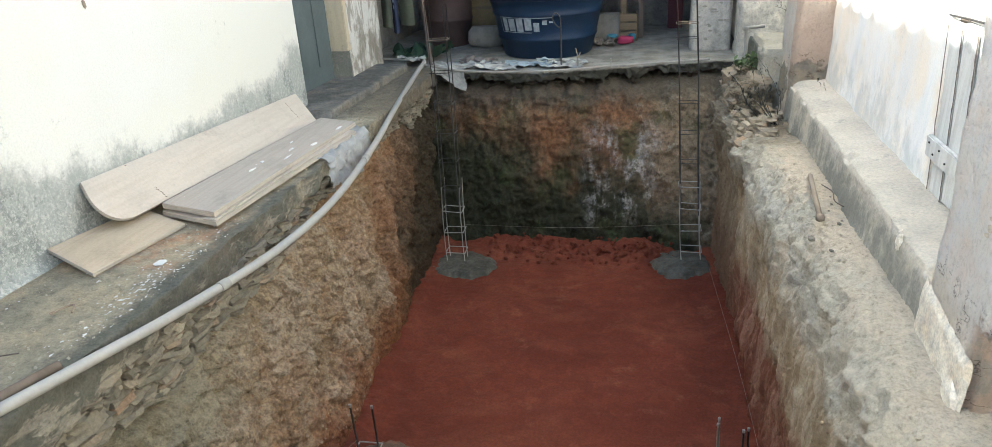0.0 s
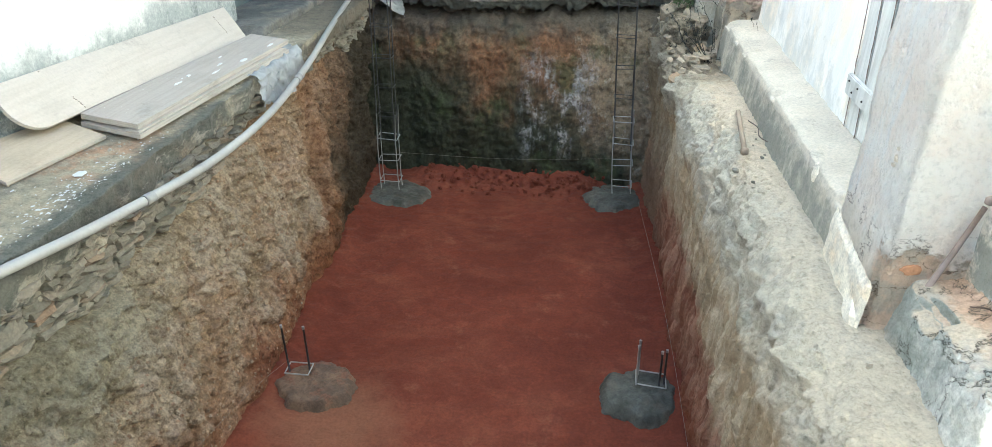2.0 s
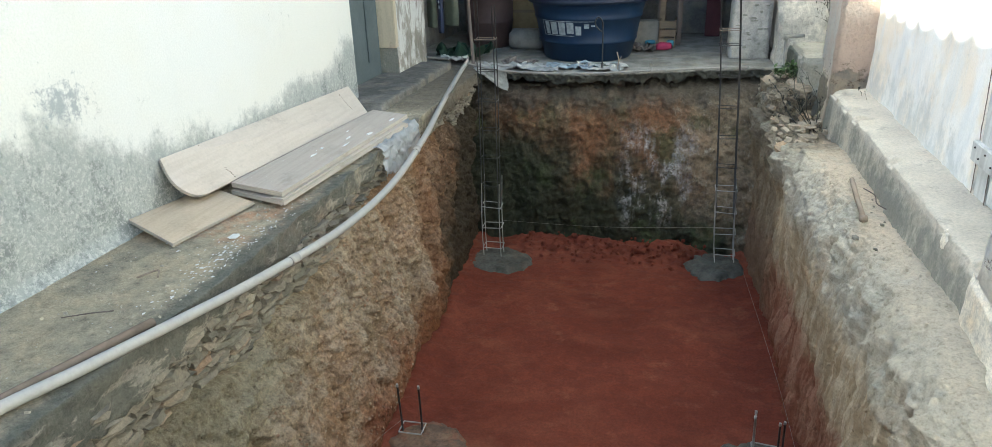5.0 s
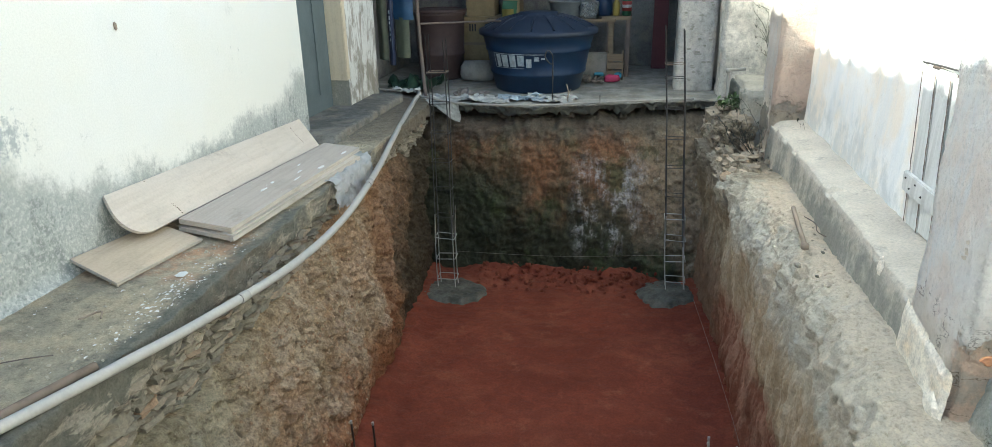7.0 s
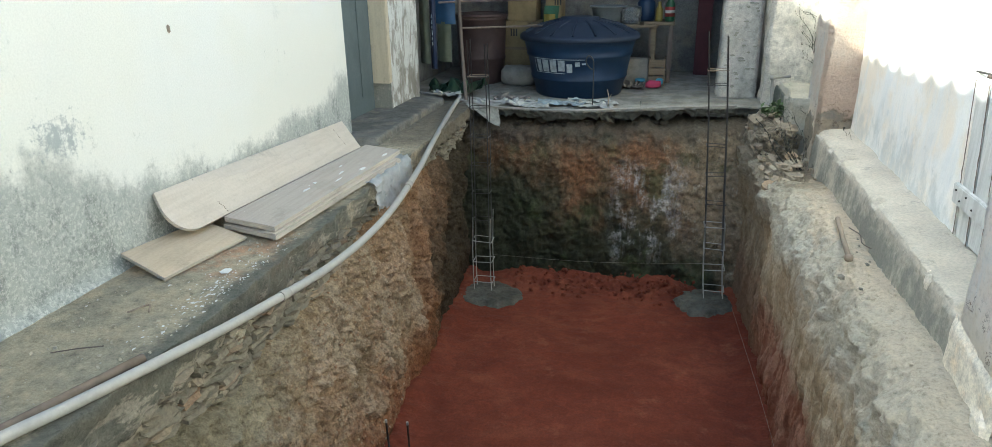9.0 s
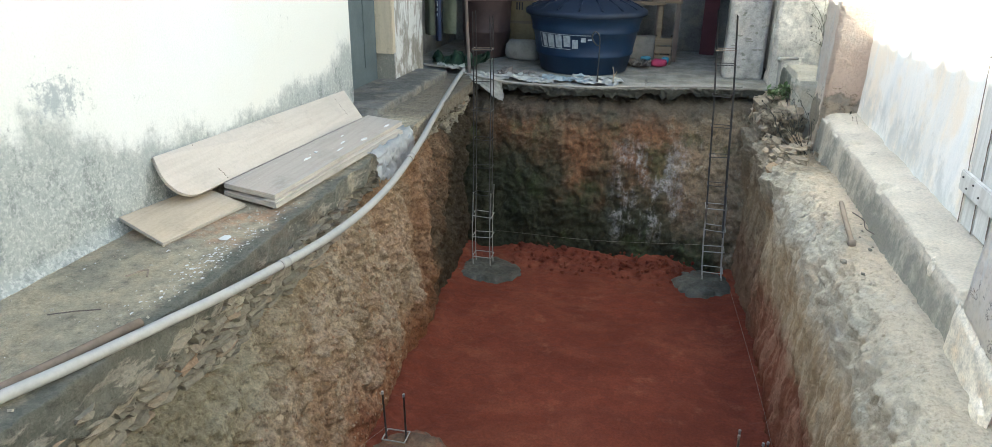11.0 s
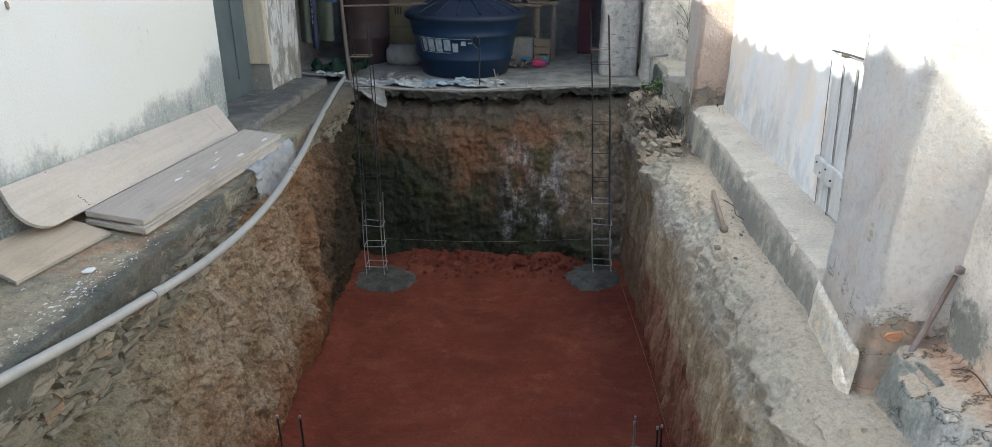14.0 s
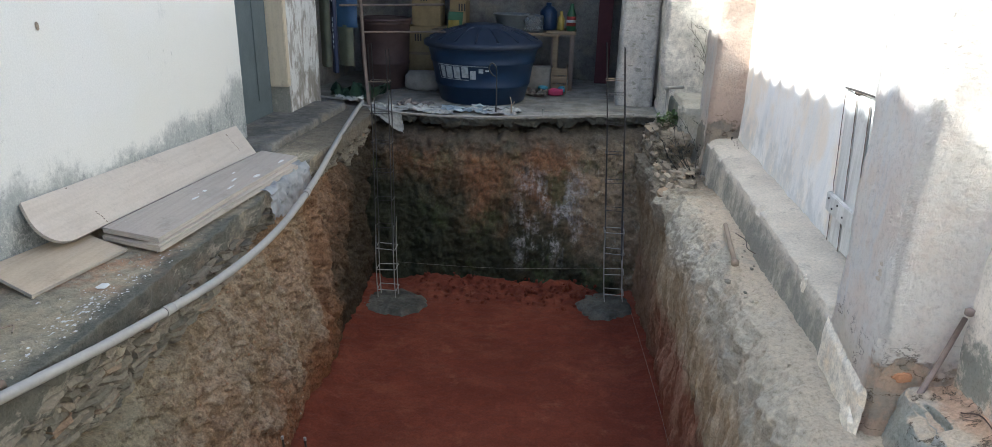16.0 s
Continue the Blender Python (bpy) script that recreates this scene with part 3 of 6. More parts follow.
M_stone = stone_mat("rubble_stone", (0.0, (0.19, 0.18, 0.15)), (0.45, (0.255, 0.235, 0.19)), (0.9, (0.32, 0.29, 0.235)), (1.0, (0.32, 0.225, 0.155)))
def rubble_core():
    g = Mat("earthy_rubble", 0.95, spec=0.1)
    g.pos = g.nt.nodes.new("ShaderNodeNewGeometry").outputs["Position"]
    col = g.mix(g.step(g.noise(7, 8, 0.72), 0.38, 0.62), (0.30, 0.245, 0.175), (0.55, 0.475, 0.37))
    col = g.mix(g.step(g.noise(15, 8, 0.76, g.scaled((1, 1, 1), (4, 2, 1))), 0.56, 0.66, 0, 0.7), col, (0.16, 0.145, 0.115))
    cleft = g.math("ABSOLUTE", g.math("SUBTRACT", g.noise(9, 7, 0.7, g.scaled((1, 1, 2.2), (3, 7, 2)), warp=0.4), 0.5))
    col = g.mix(g.step(cleft, 0.02, 0.004, 0, 0.75), col, (0.09, 0.08, 0.062))
    fine = g.noise(60, 6, 0.76)
    col = g.mix(0.6, col, g.ramp(fine, (0.3, (0.5, 0.5, 0.48)), (0.6, (1.2, 1.2, 1.17))), "MULTIPLY")
    return g.done(col, g.math("ADD", fine, g.math("ADD", g.math("MULTIPLY", g.noise(14, 7, 0.72), 1.6), g.math("MULTIPLY", g.step(cleft, 0.03, 0.0), -0.8))), 1.0, 0.03)


M_rubble_core = rubble_core()
M_rubble = stone_mat("pale_ochre_rubble", (0.0, (0.25, 0.21, 0.16)), (0.4, (0.36, 0.305, 0.23)), (0.8, (0.47, 0.41, 0.32)), (1.0, (0.38, 0.27, 0.175)))


def wood_mat(name, base, dark, axis=(2, 40, 40), rough=0.75, specks=0.0):
    g = Mat(name, rough, spec=0.25)
    grain = g.noise(1.0, 5, 0.6, g.scaled(axis), warp=0.3)
    col = g.mix(g.step(grain, 0.4, 0.65, 0, 0.55), base, dark)
    col = g.mix(g.step(g.noise(3.3, 5, 0.6), 0.5, 0.7, 0, 0.4), col, tuple(c * 0.72 for c in base))
    stain = g.noise(7.0, 8, 0.74, g.scaled((1, 0.6, 1), (3, 1, 2)))
    col = g.mix(g.step(stain, 0.54, 0.70, 0, 0.4), col, tuple(c * 0.6 for c in dark))
    if specks:
        col = g.mix(g.step(g.noise(42, 2), 0.70, 0.73, 0, specks), col, (0.75, 0.74, 0.72))
    fine = g.noise(80, 3, 0.6)
    col = g.mix(0.22, col, g.ramp(fine, (0.3, (0.7, 0.7, 0.7)), (0.6, (1.1, 1.1, 1.1))), "MULTIPLY")
    return g.done(col, g.math("ADD", grain, g.math("MULTIPLY", fine, 0.4)), 0.25, 0.006)


M_ply = wood_mat("pale_plywood", (0.60, 0.535, 0.455), (0.52, 0.455, 0.375), (30, 2, 30))
M_ply_warm = wood_mat("tan_plywood", (0.56, 0.46, 0.34), (0.47, 0.38, 0.275), (30, 2, 30))
M_ply_grey = wood_mat("cement_stained_plywood", (0.49, 0.435, 0.375), (0.41, 0.355, 0.30), (30, 2, 30), specks=0.5)
M_ply_edge = wood_mat("plywood_edge", (0.50, 0.45, 0.39), (0.30, 0.26, 0.22), (4, 4, 160))
M_shutter = wood_mat("weathered_shutter_wood", (0.68, 0.69, 0.67), (0.46, 0.46, 0.44), (30, 30, 2))
M_post = wood_mat("brown_post_wood", (0.165, 0.13, 0.11), (0.10, 0.08, 0.07), (40, 40, 3))
M_stick = wood_mat("grey_stick", (0.36, 0.29, 0.22), (0.24, 0.18, 0.13), (40, 3, 40))
M_cream_wood = wood_mat("cream_door_frame", (0.62, 0.54, 0.40), (0.52, 0.45, 0.33), (30, 30, 2))
M_crate = wood_mat("crate_wood", (0.20, 0.155, 0.105), (0.13, 0.10, 0.065), (3, 30, 30))


def plain(name, col, rough=0.6, metal=0.0, var=0.25, scale=9.0, spec=0.3, alpha=1.0):
    g = Mat(name, rough, metal, spec)
    n = g.noise(scale, 5, 0.65)
    c = g.mix(g.step(n, 0.4, 0.65, 0, var), col, tuple(v * 0.45 for v in col))
    fine = g.noise(60, 3, 0.6)
    c = g.mix(0.2, c, g.ramp(fine, (0.3, (0.7, 0.7, 0.7)), (0.6, (1.15, 1.15, 1.15))), "MULTIPLY")
    if alpha < 1:
        g.b.inputs["Alpha"].default_value = alpha
    return g.done(c, g.math("ADD", n, g.math("MULTIPLY", fine, 0.3)), 0.2, 0.006)


M_hose = plain("grey_hose_plastic", (0.41, 0.40, 0.37), 0.5, var=0.2, scale=5)
M_dark_pipe = plain("brown_iron_pipe", (0.24, 0.185, 0.14), 0.8, var=0.5)
M_pvc = plain("dusty_white_pvc", (0.33, 0.32, 0.29), 0.5, var=0.3)
M_rebar = plain("dark_rebar_steel", (0.075, 0.07, 0.068), 0.6, 0.5, var=0.4)
M_rebar_rust = plain("rusty_steel", (0.165, 0.12, 0.10), 0.85, 0.3, var=0.5)
M_old_iron = plain("old_dull_iron", (0.31, 0.25, 0.225), 0.85, 0.1, var=0.5, scale=20)
M_wire = plain("pale_steel_wire", (0.42, 0.41, 0.38), 0.55, 0.3, var=0.3)
M_tank = plain("blue_polyethylene", (0.010, 0.028, 0.068), 0.42, var=0.3, scale=5)
M_lid = plain("dusty_blue_lid", (0.017, 0.027, 0.050), 0.55, var=0.4, scale=4)
M_worn_white = plain("worn_white_print", (0.34, 0.38, 0.42), 0.6, var=0.7, scale=30)
M_barrel = plain("dark_brown_plastic", (0.075, 0.05, 0.047), 0.55, var=0.3)
M_sack_white = plain("white_woven_sack", (0.46, 0.465, 0.44), 0.75, var=0.6, scale=10)
M_sack_blue = plain("pale_blue_sack", (0.33, 0.40, 0.44), 0.65, var=0.6, scale=14)
M_navy = plain("navy_print", (0.025, 0.035, 0.075), 0.5, var=0.3)
M_sack_blue_dark = plain("blue_print", (0.03, 0.075, 0.15), 0.5, var=0.4)
M_olive = plain("olive_print", (0.105, 0.115, 0.08), 0.6, var=0.4)
M_black = plain("dark_plastic", (0.03, 0.03, 0.032), 0.55)
M_green = plain("green_plastic", (0.025, 0.09, 0.045), 0.4)
M_yellow = plain("yellow_print", (0.22, 0.17, 0.04), 0.5)
M_basin = plain("grey_plastic_basin", (0.17, 0.19, 0.20), 0.45)
M_card = plain("brown_cardboard", (0.23, 0.175, 0.095), 0.85, var=0.3)
M_pink = plain("pink_cloth", (0.42, 0.05, 0.12), 0.8)
M_cyan = plain("light_blue_plastic", (0.07, 0.26, 0.36), 0.5)
M_cloth = plain("dull_patterned_cloth", (0.24, 0.21, 0.19), 0.9, var=0.6, scale=25)
M_red = plain("red_print", (0.25, 0.035, 0.03), 0.5)
def peeling():
    """Old whitewash coming off in runs over grey-brown render."""
    g = Mat("peeling_whitewash", 0.9, spec=0.15)
    x, y, z = g.xyz()
    run = g.noise(1.0, 8, 0.7, g.scaled((9, 9, 2.2)), warp=0.6)
    col = g.mix(g.step(run, 0.46, 0.56), (0.70, 0.70, 0.67), (0.38, 0.36, 0.32))
    patch_ = g.noise(5.5, 9, 0.74, g.scaled((1, 1, 0.7), (3, 1, 6)))
    low = g.math("ADD", patch_, g.step(z, 0.9, 0.05, 0, 0.14))
    col = g.mix(g.step(low, 0.56, 0.68, 0, 0.8), col, (0.27, 0.245, 0.20))
    col = g.mix(g.step(g.noise(16, 8, 0.78), 0.58, 0.68, 0, 0.6), col, (0.19, 0.19, 0.17))
    return finish(g, col, 0.6)


M_chips = concrete("rubble_chips", (0.38, 0.355, 0.29), (0.24, 0.23, 0.19), (0.42, 0.35, 0.26), 4.0)
M_peel = peeling()
M_door = plain("grey_green_door_paint", (0.125, 0.155, 0.16), 0.6, var=0.3, scale=3)
M_dark_red = plain("dark_red_paint", (0.10, 0.03, 0.035), 0.6)
M_film = plain("milky_plastic_film", (0.62, 0.65, 0.66), 0.35, var=0.2, alpha=0.55)
M_clear = plain("grimy_clear_plastic", (0.20, 0.21, 0.21), 0.35, var=0.4, alpha=0.6)
M_flake = plain("white_paint_flakes", (0.75, 0.75, 0.73), 0.8, var=0.1)
M_roof = plain("fibre_cement_roof", (0.34, 0.33, 0.31), 0.9, var=0.4)
M_string = plain("pale_nylon_string", (0.30, 0.26, 0.22), 0.6)
M_end_wall = concrete("grimy_whitewash", (0.70, 0.66, 0.58), (0.50, 0.48, 0.43), (0.30, 0.30, 0.27), 2.6, dust_amount=0.6)
M_plinth = concrete("cream_old_plaster", (0.86, 0.80, 0.68), (0.74, 0.68, 0.57), (0.80, 0.66, 0.48), 3.0, dust_amount=0.5)
M_masonry = plain("ochre_masonry", (0.52, 0.40, 0.27), 0.92, var=0.4, scale=14)
M_brick = plain("red_brick", (0.52, 0.27, 0.15), 0.92, var=0.4, scale=14)
M_leaf = plain("weed_leaves", (0.13, 0.19, 0.08), 0.6, var=0.4)
M_leaf_dark = plain("dark_weed", (0.05, 0.05, 0.04), 0.7, var=0.4)
M_green_tarp = plain("dark_green_tarp", (0.03, 0.065, 0.04), 0.55, var=0.4)
M_grey_bag = plain("grey_cement_bag", (0.25, 0.24, 0.22), 0.85, var=0.4)


# ---- mesh helpers ----
def thing(name, loc, label, category, group="", kind=""):
    ob = new(name)
    ob.location = loc
    ob.empty_display_size = 0.05
    return tagged(ob, label, category, group, kind)


def origin(ob):
    v = Vector((0, 0, 0))
    while ob is not None:
        v += ob.location
        ob = ob.parent
    return v


def part(name, bm, material, parent=None, label="", smooth=False, at=None):
    """A bmesh as one mesh object under its parent: in world coordinates, or about the place at."""
    me = bpy.data.meshes.new(name)
    base = origin(parent) if parent is not None else Vector((0, 0, 0))
    here = Vector(at) if at is not None else base
    if at is None:
        bmesh.ops.translate(bm, verts=bm.verts, vec=-here)
    bm.to_mesh(me)
    bm.free()
    if smooth:
        me.polygons.foreach_set("use_smooth", [True] * len(me.polygons))
    me.materials.append(material)
    ob = new(name, me)
    if parent is not None:
        ob.parent = parent
    ob.location = here - base
    return tagged(ob, label)


def box(x0, x1, y0, y1, z0, z1, bevel=0.0, bm=None):
    bm = bm or bmesh.new()
    g = bmesh.ops.create_cube(bm, size=1)
    vs = g["verts"]
    bmesh.ops.scale(bm, vec=(x1 - x0, y1 - y0, z1 - z0), verts=vs)
    bmesh.ops.translate(bm, vec=((x0 + x1) / 2, (y0 + y1) / 2, (z0 + z1) / 2), verts=vs)
    if bevel:
        es = list({e for v in vs for e in v.link_edges})
        bmesh.ops.bevel(bm, geom=es, offset=bevel, segments=2, affect="EDGES")
    return bm


def tube(points, r, sides=8, bm=None, caps=True, r_end=None):
    """A round bar along points."""
    bm = bm or bmesh.new()
    pts = [Vector(p) for p in points]
    rings = []
    up = Vector((0, 0, 1))
    for k, p in enumerate(pts):
        d = (pts[min(k + 1, len(pts) - 1)] - pts[max(k - 1, 0)]).normalized()
        a = d.cross(up) if abs(d.dot(up)) < 0.97 else d.cross(Vector((0, 1, 0)))
        a.normalize()
        b = d.cross(a)
        rr = r if r_end is None else r + (r_end - r) * k / (len(pts) - 1)
        rings.append([bm.verts.new(p + rr * (math.cos(t) * a + math.sin(t) * b)) for t in (2 * math.pi * i / sides for i in range(sides))])
    for q, s in zip(rings, rings[1:]):
        for i in range(sides):
            bm.faces.new((q[i], q[(i + 1) % sides], s[(i + 1) % sides], s[i]))
    if caps:
        bm.faces.new(rings[0])
        bm.faces.new(rings[-1][::-1])
    return bm


def spline(points, n=8):
    """Catmull-Rom points through the given ones."""
    p = [Vector(q) for q in points]
    p = [2 * p[0] - p[1], *p, 2 * p[-1] - p[-2]]
    out = []
    for a, b, c, d in zip(p, p[1:], p[2:], p[3:]):
        for k in range(n):
            t = k / n
            out.append(0.5 * (2 * b + (c - a) * t + (2 * a - 5 * b + 4 * c - d) * t * t + (3 * b - a - 3 * c + d) * t**3))
    return [*out, p[-2]]


def lathe(profile, centre, seg=48, bm=None):
    """A turned shape: (radius, z) pairs about an upright axis."""
    bm = bm or bmesh.new()
    rings = []
    for r, z in profile:
        rings.append([bm.verts.new((centre[0] + r * math.cos(t), centre[1] + r * math.sin(t), centre[2] + z)) for t in (2 * math.pi * i / seg for i in range(seg))])
    for q, s in zip(rings, rings[1:]):
        for i in range(seg):
            bm.faces.new((q[i], q[(i + 1) % seg], s[(i + 1) % seg], s[i]))
    bm.faces.new(rings[0][::-1])
    bm.faces.new(rings[-1])
    return bm


def sheet(fn, nu, nv, bm=None):
    """A grid of fn(u, v) for u, v in 0..1."""
    bm = bm or bmesh.new()
    vs = [[bm.verts.new(fn(i / nu, j / nv)) for j in range(nv + 1)] for i in range(nu + 1)]
    for i in range(nu):
        for j in range(nv):
            bm.faces.new((vs[i][j], vs[i + 1][j], vs[i + 1][j + 1], vs[i][j + 1]))
    return bm


def fr(x, y, z, scale=1.0, octaves=4, seed=0.0):
    return noise.fractal(Vector((x * scale + seed, y * scale - seed, z * scale + 3 * seed)), 1.0, 2.0, octaves)


def lerp(a, b, t):
    return a + (b - a) * t


def sm(a, b, v):
    t = min(1, max(0, (v - a) / (b - a)))
    return t * t * (3 - 2 * t)


def along(table, v):
    """Piecewise linear reading of ((v, value), ...)."""
    if v <= table[0][0]:
        return table[0][1]
    for (a, p), (b, q) in zip(table, table[1:]):
        if v <= b:
            return p + (q - p) * (v - a) / (b - a)
    return table[-1][1]


def rock(size, seed, cuts=1, rough=0.25):
    """A lumpy angular stone about the origin."""
    bm = bmesh.new()
    bmesh.ops.create_icosphere(bm, subdivisions=cuts, radius=0.5)
    rnd = random.Random(seed)
    for v in bm.verts:
        d = v.co.normalized()
        q = max(abs(d.x), abs(d.y), abs(d.z))
        k = lerp(1.0, 0.82 / q, 0.7) * (1 + rough * (rnd.random() - 0.5))
        v.co = Vector((d.x * size[0], d.y * size[1], d.z * size[2])) * 0.5 * k
    return bm


def bar(a, b, r, material, parent, name="bar", sides=6, label=""):
    return part(name, tube([a, b], r, sides), material, parent, label, smooth=True)


# ---- the ground and the pit ----
def rim_left(y):
    return along(((0, -1.52), (1.4, -1.56), (2.3, -1.55), (3.0, -1.57), (3.8, -1.60), (4.6, -1.625), (5.3, -1.65), (6.5, -1.67)), y)


def foot_left(y):
    return along(((0, -1.36), (2.6, -1.38), (3.3, -1.385), (4.0, -1.46), (4.6, -1.48), (4.95, -1.53), (5.3, -1.54), (6.1, -1.63), (7, -1.66)), y)


def foot_right(y):
    return along(((0, 0.88), (3.0, 0.87), (4.2, 0.85), (5.6, 0.78), (6.4, 0.76)), y)


def coursed(y):
    """How far down the footing's rubble reaches."""
    return along(((1.2, 0.44), (2.0, 0.40), (2.9, 0.41), (3.4, 0.38), (3.9, 0.24), (4.6, 0.20), (5.2, 0.24), (6.3, 0.34)), y) + 0.09 * fr(y, 0, 0, 2.3, 3, 5.0)


FLOOR = -1.5
NEAR = 0.95


def pit_floor_at(u, v):
    x, y = lerp(-1.95, 1.1, u), lerp(NEAR - 0.2, 6.6, v)
    heap = 0.075 * sm(5.75, 6.15, y) * (0.8 + 0.3 * fr(x, y, 0, 4)) * sm(-1.5, -1.1, x) * sm(0.7, 0.0, x)
    lumps = 0.028 * sm(5.7, 5.95, y) * fr(x, y, 1, 13, 4) * sm(-1.45, -1.1, x) + 0.004 * fr(x, y, 4, 30, 3)
    edge = 0.05 * (1 - sm(0.0, 0.22, x - foot_left(y))) + 0.04 * (1 - sm(0.0, 0.16, foot_right(y) - x))
    return Vector((x, y, FLOOR + 0.012 * fr(x, y, 0, 2.5) + 0.006 * fr(x, y, 0, 12, 3) + heap + lumps + edge * (1 + 0.5 * fr(x, y, 2, 6))))


floor = part("ground", sheet(pit_floor_at, 190, 330), M_clay, None, "", True)
tagged(floor, "raked red clay floor of the excavated pit", "ground", kind="structure")


def pit_left(u, v):
    y, s = lerp(NEAR - 0.1, 6.75, u), v
    z = lerp(FLOOR - 0.06, -0.07, s)
    top = rim_left(y) - lerp(0.16, 0.06, sm(3.0, 4.6, y))
    x = lerp(foot_left(y), top, s)
    belly = 0.05 * math.sin(math.pi * s) * (1 - sm(4.3, 4.9, y))
    rib = 0.06 * fr(y, 0, 0, 1.3, 3, 2.0) + 0.035 * fr(y, 0, z * 0.35, 4.0, 3, 5.0)
    lump = 0.035 * fr(x, y, z, 3.2, 4, 1.0) + 0.030 * fr(x, y, z, 11, 4, 3.0) + 0.020 * fr(x, y, z, 32, 3, 7.0)
    shelf = fr(y, 0, z * 2.5, 3.0, 3, 4.0)
    lump += 0.022 * sm(0.0, 0.12, shelf) - 0.02 * sm(0.1, 0.3, fr(y, 0, z, 7.0, 2, 11.0))
    crack = -0.05 * max(0, 0.12 - abs(fr(y, 0, z * 0.25, 2.1, 2, 9.0))) / 0.12 * sm(0.1, 0.4, s)
    under = -0.18 * sm(-coursed(y) - 0.05, -coursed(y) + 0.03, z) * (1 - 0.6 * sm(3.6, 4.4, y))
    calm = 0.35 + 0.65 * sm(0.0, 0.3, s)
    return Vector((x + belly + (rib + lump) * calm + crack + under, y, z + 0.015 * fr(y, z, 0, 8, 2)))


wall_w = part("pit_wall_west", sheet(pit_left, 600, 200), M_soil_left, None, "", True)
tagged(wall_w, "steep dug ochre soil face of the pit", "earth wall", kind="structure")


def pit_back(u, v):
    x = lerp(-2.0, 1.05, u)
    z = lerp(FLOOR - 0.06, 0.0, v)
    edge = along(((-1.85, 6.47), (-0.75, 6.44), (-0.2, 6.55), (0.47, 6.74), (1.0, 6.82)), x)
    y = lerp(6.12, edge + 0.06, v**1.4) + 0.20 * sm(0.86, 0.95, v + 0.05 * fr(x, 0, 0, 5, 3, 3.0))
    bump_ = 0.05 * fr(x, 0, z, 1.8, 4, 4.0) + 0.035 * fr(x, 0, z * 0.9, 5, 4, 6.0) + 0.022 * fr(x, 0, z, 15, 3, 2.0) + 0.008 * fr(x, 0, z, 40, 2, 2.0)
    hollow = 0.07 * max(0.0, fr(x, 0, z * 0.6, 2.6, 2, 8.0))
    return Vector((x, y + bump_ + hollow, z))


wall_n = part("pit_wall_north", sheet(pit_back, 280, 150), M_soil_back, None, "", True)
tagged(wall_n, "damp mossy brown soil face under the slab", "earth wall", kind="structure")


def pit_right(u, v):
    y = lerp(NEAR - 0.1, 6.95, u)
    far = sm(4.6, 5.4, y)
    f = foot_right(y)
    top = along(((1.0, -0.21), (2.3, -0.20), (2.9, -0.135), (3.6, -0.17), (5.0, -0.165), (5.6, -0.25)), y)
    lip = 0.045 * fr(y, 0, 0, 2.2, 4, 7.0) + 0.02 * fr(y, 0, 0, 9, 3, 3.0)
    prof = ((0.0, f, FLOOR - 0.06), (0.22, f + 0.015, -1.05), (0.42, f + 0.02, -0.62), (0.55, f + 0.035 + lip - 0.05 * far, -0.42), (0.66, f + 0.07 + lip - 0.09 * far, -0.295), (0.74, f + 0.14 + lip - 0.10 * far, top - 0.05), (0.84, f + 0.24 - 0.10 * far, top - 0.012), (1.0, 1.47, top))
    for (a, xa, za), (b, xb, zb) in zip(prof, prof[1:]):
        if v <= b + 1e-6:
            t = (v - a) / (b - a)
            x, z = lerp(xa, xb, t), lerp(za, zb, t)
            break
    face = 1 - sm(0.6, 0.8, v)
    brow = sm(0.42, 0.56, v) * (1 - sm(0.78, 0.9, v))
    n = 0.04 * fr(y, 0, z, 1.6, 4, 3.0) + 0.026 * fr(y, x, z, 5, 4, 5.0)
    fine = 0.010 * fr(y, x, z * 0.6, 13, 3, 1.0) + 0.005 * fr(y, x, z, 36, 3, 1.0)
    groove = (-0.045 * abs(fr(y, 0, z * 0.12, 7.0, 3, 2.0)) - 0.030 * abs(fr(y, 0, z * 0.10, 19.0, 3, 6.0))) * face
    chunk = 0.030 * fr(y, x, z, 5.0, 3, 12.0) + 0.013 * fr(y, x, z, 14.0, 3, 4.0) + 0.006 * fr(y, x, z, 34, 3, 9.0)
    rise = 0.018 * fr(x, y, 0, 3, 4, 6.0) + 0.012 * fr(x, y, 0, 11, 3, 2.0) + 0.005 * fr(x, y, 0, 36, 3, 2.0)
    rise *= 1 - 0.6 * sm(3.0, 3.8, y) * sm(0.84, 0.92, v)
    return Vector((x - (n + fine) * (0.3 + 0.7 * face) - groove - 0.9 * chunk * brow, y, z + rise * (1 - 0.7 * face) + 0.7 * chunk * brow))


wall_e = part("pit_wall_east", sheet(pit_right, 760, 260), M_soil_right, None, "", True)
tagged(wall_e, "crumbling grey-ochre soil bank beside the step", "earth wall", kind="structure")

wall_s = part("pit_wall_south", sheet(lambda u, v: Vector((lerp(-1.7, 1.3, u), NEAR + 0.03 * fr(u * 3, 0, v * 1.5, 3), lerp(FLOOR - 0.06, -0.02, v))), 40, 20), M_soil_left, None, "", True)
tagged(wall_s, "dug soil face at the near end of the pit", "earth wall", kind="structure")

